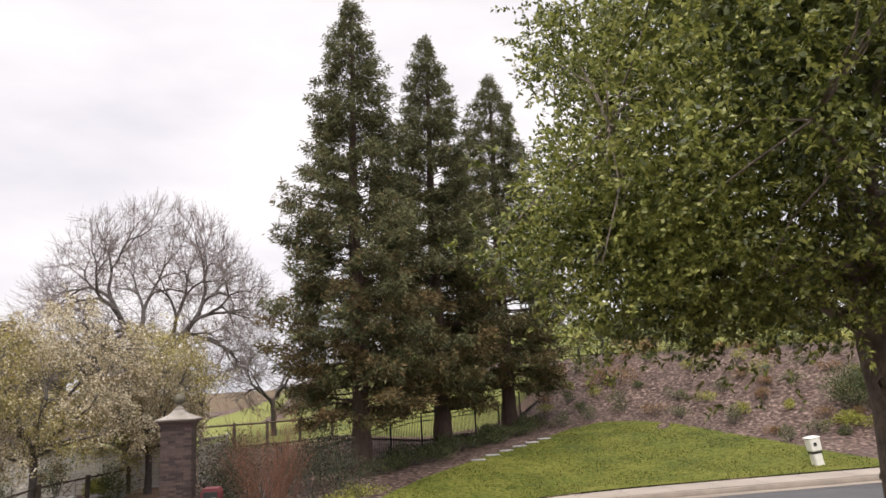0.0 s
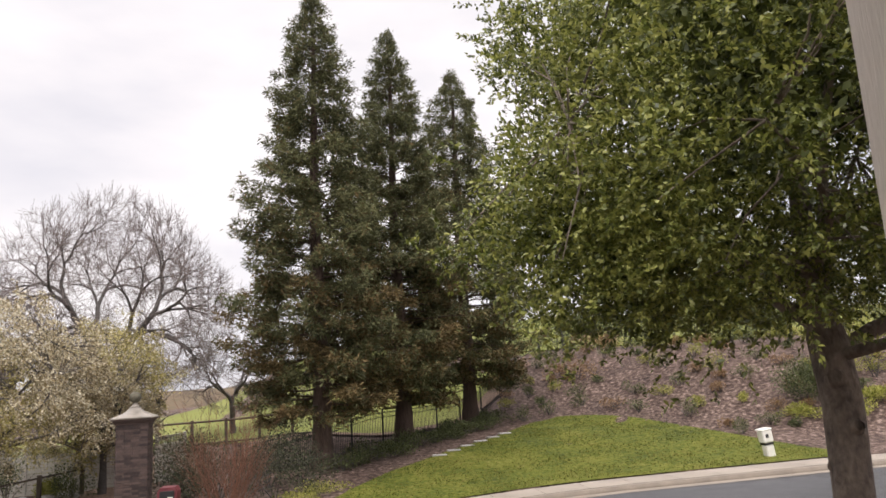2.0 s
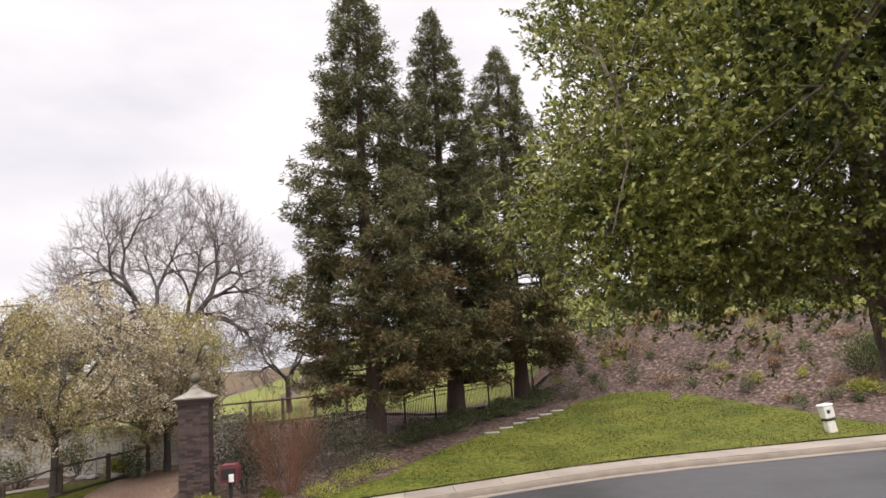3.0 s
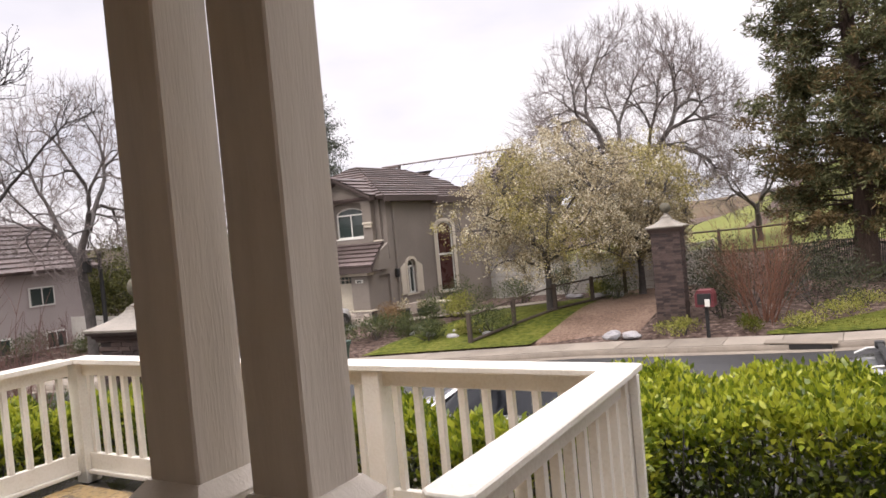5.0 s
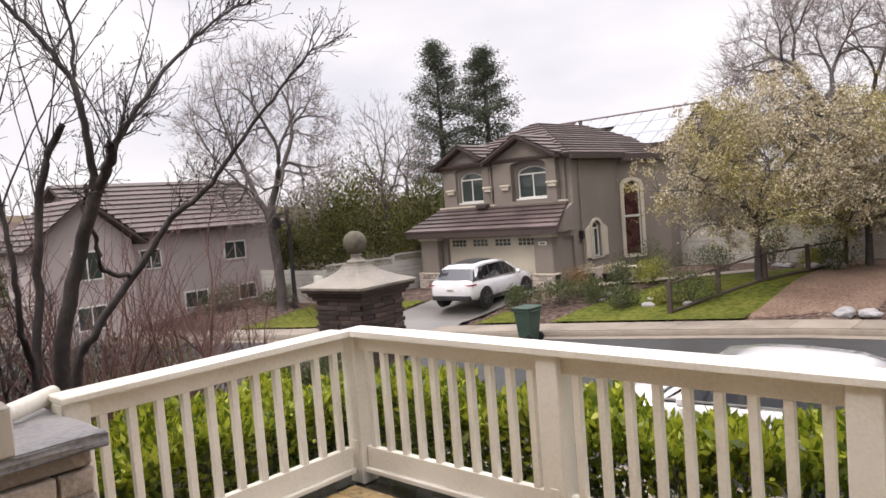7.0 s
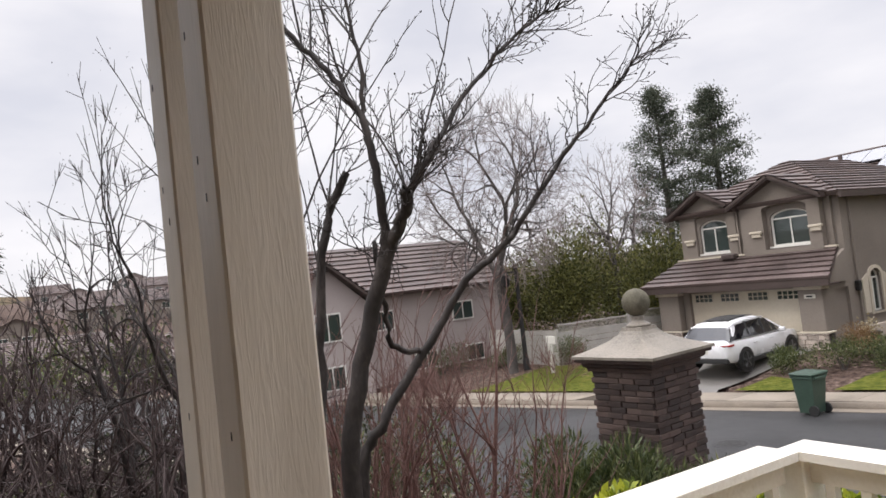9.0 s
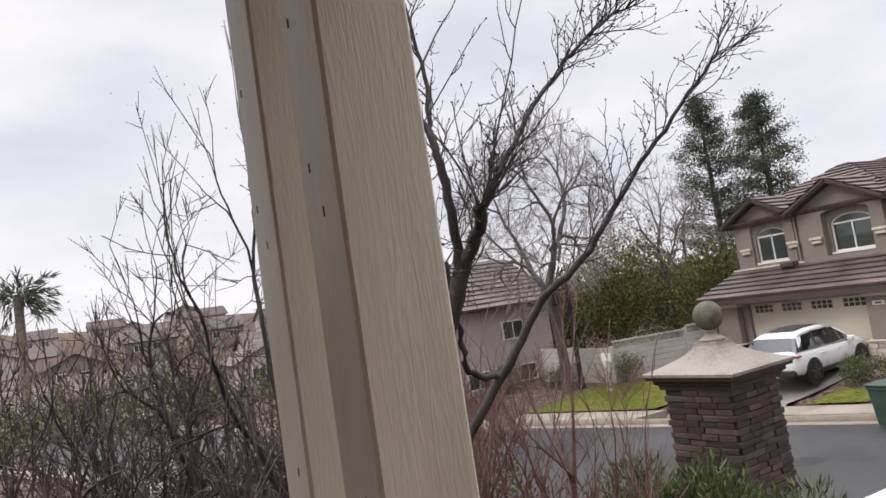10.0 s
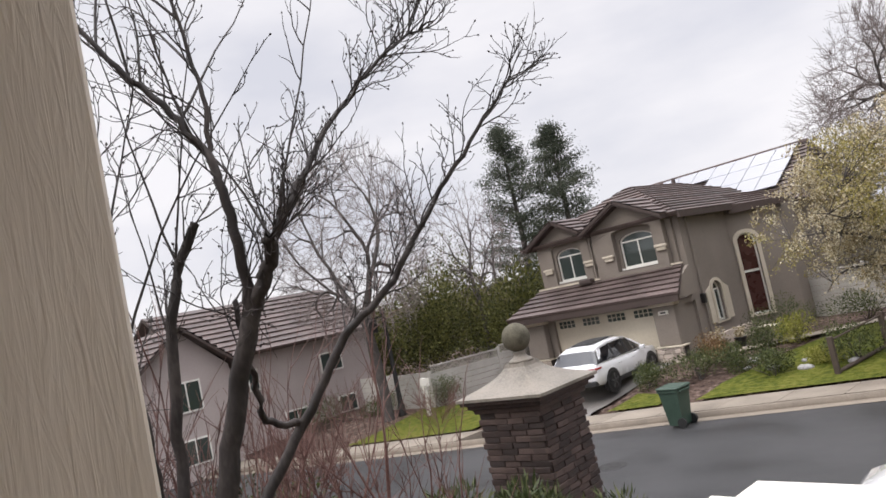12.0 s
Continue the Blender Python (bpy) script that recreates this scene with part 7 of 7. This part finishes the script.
mx, my = -3.62, 23.25
mz = gz(mx, my)
mail = thing("mailbox", (mx, my, mz), "maroon mailbox on a dark post with a paper in it", "mailbox")
part("post", boxed(mx - 0.05, mx + 0.05, my - 0.05, my + 0.05, mz - 0.2, mz + 0.92, bevel=0.008), M_BLACK, mail)
bm = bmesh.new()
prism(bm, [(mx - 0.27, mz + 0.92), (mx + 0.27, mz + 0.92), (mx + 0.27, mz + 1.3), (mx + 0.2, mz + 1.42), (mx - 0.2, mz + 1.42), (mx - 0.27, mz + 1.3)], "y", my - 0.28, my + 0.28)
part("box", bm, M_MAILBOX, mail)
part("door", boxed(mx - 0.2, mx + 0.2, my - 0.302, my - 0.282, mz + 1.0, mz + 1.33, bevel=0.006), M_BLACK, mail)
part("paper", boxed(mx + 0.02, mx + 0.16, my - 0.33, my - 0.304, mz + 0.94, mz + 1.16), M_WHITEPOST, mail)

hx, hy = 16.75, 25.5
hz = gz(hx, hy)
mk = thing("utility_pedestal", (hx, hy, hz), "tilted white utility pedestal on the lawn", "pedestal")
T_ = Matrix.Translation((hx, hy, hz)) @ Matrix.Rotation(radians(-8), 4, "Y") @ Matrix.Diagonal((0.8, 0.8, 0.92, 1.0))
part("lower_tube", boxed(-0.2, 0.2, -0.2, 0.2, -0.1, 0.5, bevel=0.05, m=T_), M_WHITEPOST, mk)
part("band", boxed(-0.22, 0.22, -0.22, 0.22, 0.5, 0.58, bevel=0.02, m=T_), M_BLACK, mk)
part("upper_tube", boxed(-0.24, 0.24, -0.24, 0.24, 0.582, 1.05, bevel=0.04, m=T_), M_WHITEPOST, mk)
part("lid", boxed(-0.27, 0.27, -0.27, 0.27, 1.052, 1.12, bevel=0.03, m=T_), M_WHITEPOST, mk)
part("label_bar", boxed(-0.12, 0.02, -0.252, -0.242, 0.78, 0.92, m=T_), M_BLACK, mk)

lz = gz(-27.1, 19.4)
lp = thing("street_lamp", (-27.1, 19.4, lz), "dark post lantern beside the pavement", "street lamp")
bm = bmesh.new()
lathe(bm, -27.1, 19.4, [(0.16, lz), (0.14, lz + 0.4), (0.10, lz + 0.5), (0.085, lz + 4.2), (0.11, lz + 4.25), (0.06, lz + 4.4)], 10)
part("pole", bm, M_IRON, lp)
part("arm", boxed(-27.1, -26.96, 18.7, 19.4, lz + 4.05, lz + 4.12), M_IRON, lp)
part("lantern", boxed(-27.2, -26.9, 18.62, 18.92, lz + 3.5, lz + 4.05, bevel=0.05), M_IRON, lp)

wx, wy = -25.3, 19.3
wz = gz(wx, wy)
wp = thing("white_marker_post", (wx, wy, wz), "white marker post with a short cross board at the pavement", "post")
part("post", boxed(wx - 0.07, wx + 0.07, wy - 0.07, wy + 0.07, wz - 0.1, wz + 1.5, bevel=0.01), M_WHITEPOST, wp)
part("board", boxed(wx - 0.1, wx + 0.45, wy - 0.10, wy - 0.074, wz + 1.2, wz + 1.5, bevel=0.01), M_WHITEPOST, wp)

dz = float(street(-1.0))
drain = thing("storm_drain", (-1.0, 21.66, dz), "dark storm drain slot in the kerb", "drain")
part("slot", boxed(-1.75, -0.25, float(far_kerb(-1.0)) - 0.03, float(far_kerb(-1.0)) + 0.17, dz + 0.012, dz + 0.158), M_BLACK, drain)
part("lintel", boxed(-1.9, -0.1, float(far_kerb(-1.0)) - 0.05, float(far_kerb(-1.0)) + 0.5, dz + 0.16, dz + 0.2, bevel=0.01), M_KERB, drain)

for i in range(6):
    x, y = 5.6 + i * 0.75, 31.9 + i * 0.72
    z = gz(x, y)
    s = solid("stepping_stone", boxed(x - 0.3, x + 0.3, y - 0.2, y + 0.2, z + 0.0, z + 0.07, bevel=0.02), M_CAPSTONE, "grey stepping stone at the edge of the lawn", "paving stone", group="stepping stones")
mhz = float(street(-13.75))
cover = thing("manhole_cover", (-13.75, 14.78, mhz), "round dark iron manhole cover in the street", "manhole cover")
bm = bmesh.new()
lathe(bm, -13.75, 14.78, [(0.42, mhz - 0.02), (0.42, mhz + 0.006), (0.36, mhz + 0.008)], 24)
part("collar", bm, M_ASPHALT, cover)
bm = bmesh.new()
lathe(bm, -13.75, 14.78, [(0.33, mhz - 0.01), (0.33, mhz + 0.012), (0.30, mhz + 0.014)], 24)
part("lid", bm, M_IRON, cover)
rr = random.Random(14)
for i in range(22):
    if i < 5:
        x, y, s = -6.2 + rr.uniform(-0.5, 0.5), 23.3 + rr.uniform(-0.5, 0.4), rr.uniform(0.12, 0.3)
    elif i < 14:
        x, y, s = -12.6 + rr.uniform(-2.2, 1.4), 23.4 + rr.uniform(-0.6, 0.8), rr.uniform(0.12, 0.22)
    else:
        x, y, s = -9.5 + rr.uniform(-1.5, 1.5), 31.0 + rr.uniform(-0.5, 0.5), rr.uniform(0.2, 0.4)
    bm = bmesh.new()
    bmesh.ops.create_icosphere(bm, subdivisions=2, radius=s)
    for v in bm.verts:
        v.co *= 1 + 0.25 * noise.noise(v.co * 5 + Vector((i, 0, 0)))
        v.co.z *= 0.55
        v.co += Vector((x, y, gz(x, y) + 0.08))
    solid("rock", bm, M_CAPSTONE, "rounded grey garden rock", "rock", group="garden rocks")

# pots and things before the house
for x, y, s in ((-16.6, 26.2, 0.28), (-16.2, 27.0, 0.22)):
    z = gz(x, y)
    t = thing("plant_pot", (x, y, z), "dark plant pot with pale flowers by the side door", "plant pot", "plant pots")
    bm = bmesh.new()
    lathe(bm, x, y, [(s * 0.7, z), (s, z + s * 1.4), (s * 1.08, z + s * 1.5), (s * 0.9, z + s * 1.5)], 14)
    part("pot", bm, M_BLACK, t)
    p = np.array((x, y, z + s * 2.1)) + rng.normal(0, s * 0.5, (160, 3))
    tagged(hang("flower_mass", leaf_mesh("flower_mass", p, rng.normal(size=p.shape), 0.1, 0.07), M_BLOSSOM, t), kind="stuff")
bz_ = gz(-14.9, 26.6)
ub = thing("utility_box", (-14.9, 26.6, bz_), "small grey utility box beside the garden walk", "box")
part("cabinet", boxed(-15.2, -14.6, 26.4, 26.8, bz_, bz_ + 0.62, bevel=0.02), M_STUCCO, ub)
part("lid", boxed(-15.24, -14.56, 26.36, 26.84, bz_ + 0.622, bz_ + 0.68, bevel=0.015), M_TRIM, ub)

# screened slope below the porch
solid("mesh_fence", boxed(-13.6, -13.5, -7, 2.0, -4.2, -1.35), M_TARP, "dark green mesh fence on the slope below", "fence")


def palm(x, y, h):
    z = gz(x, y) - 3
    t = thing("palm", (x, y, z), "palm tree with drooping fronds far down the slope", "tree")
    g = Growth()
    g.tube([(x, y, z), (x + 0.3, y, z + h / 2), (x, y, z + h)], [0.4, 0.32, 0.3], 8)
    pos, way = [], []
    for i in range(46):
        a, e = rng.uniform(0, 6.283), rng.uniform(-0.6, 1.0)
        for s in np.linspace(0.3, 2.2, 16):
            d = np.array((math.cos(a), math.sin(a), e - 0.35 * s))
            pos.append(np.array((x, y, z + h)) + np.array((math.cos(a), math.sin(a), e)) * s - np.array((0, 0, 0.16 * s * s)))
            way.append(d + rng.normal(0, 0.5, 3))
    hang("trunk", g.mesh("trunk"), M_BARK_OAK, t)
    hang("fronds", leaf_mesh("fronds", np.array(pos), np.array(way), 0.9, 0.12), M_PINE, t)


palm(-62, -1.3, 14.6)

# low hills on the skyline
for k, (d, h0, c) in enumerate(((330, 9, M_HILL), (520, 26, M_HILL))):
    bm = bmesh.new()
    rows = []
    for i in range(121):
        a = radians(-120 + 200 * i / 120)
        hx_, hy_ = -math.sin(a + radians(30)) * d, math.cos(a + radians(30)) * d
        west = float(smooth(70, 84, math.degrees(a) + 30))
        h = h0 * (0.7 + 1.2 * west) * (0.55 + 0.5 * noise.noise(Vector((i * 0.09, k * 7.0, 0))) + 0.18 * noise.noise(Vector((i * 0.5, k, 3))))
        rows.append([bm.verts.new((hx_ * s, hy_ * s, z_)) for s, z_ in ((0.86, -14), (0.95, h * 0.55), (1.0, h), (1.1, -14))])
    for a, b in zip(rows, rows[1:]):
        for i in range(3):
            bm.faces.new((a[i], b[i], b[i + 1], a[i + 1]))
    solid("backdrop_hills", bm, c, "brownish hills on the skyline", "hills", "structure", smooth=True)
for i in range(26):
    a = radians(38 + 80 * i / 25 + rng.uniform(-1.5, 1.5))
    d = rng.uniform(48, 95)
    x, y = -math.sin(a) * d, math.cos(a) * d
    s = rng.uniform(3.5, 6)
    shrub("far_tree", x, y, s * 1.2, s, 1100, 0.42, M_SHRUB if i % 3 else M_BAMBOO, "rounded tree among the far houses", "tree", "far trees", 7, z0=gz(x, y) - 1)

# concrete pavement slabs, each a piece of its own
pave = thing("pavement", (0, 22.5, -2.3), "pale concrete pavement beyond the street", "pavement", kind="structure")
xs = np.arange(-36, 38, 1.5)
for a, b in zip(xs, xs[1:]):
    if -21.2 < (a + b) / 2 < -17.8:
        continue
    a, b = float(a) + 0.008, float(b) - 0.008
    bm = bmesh.new()
    pts = [(a, float(far_kerb(a)) + 0.168), (b, float(far_kerb(b)) + 0.168), (b, float(far_kerb(b)) + 1.5), (a, float(far_kerb(a)) + 1.5)]
    lo = [bm.verts.new((x, y, float(street(x)) - 0.1)) for x, y in pts]
    hi = [bm.verts.new((x, y, float(street(x)) + 0.165)) for x, y in pts]
    bm.faces.new(hi)
    for k in range(4):
        bm.faces.new((lo[k], lo[(k + 1) % 4], hi[(k + 1) % 4], hi[k]))
    part("slab", bm, M_CONCRETE, pave)
sheet("near_pavement", M_CONCRETE, XS, lambda x: near_kerb(x) - 1.35, lambda x: near_kerb(x) - 0.17, 2, 0.155, "pale concrete pavement on the near side of the street", "pavement", fixed=street, thick=0.2)
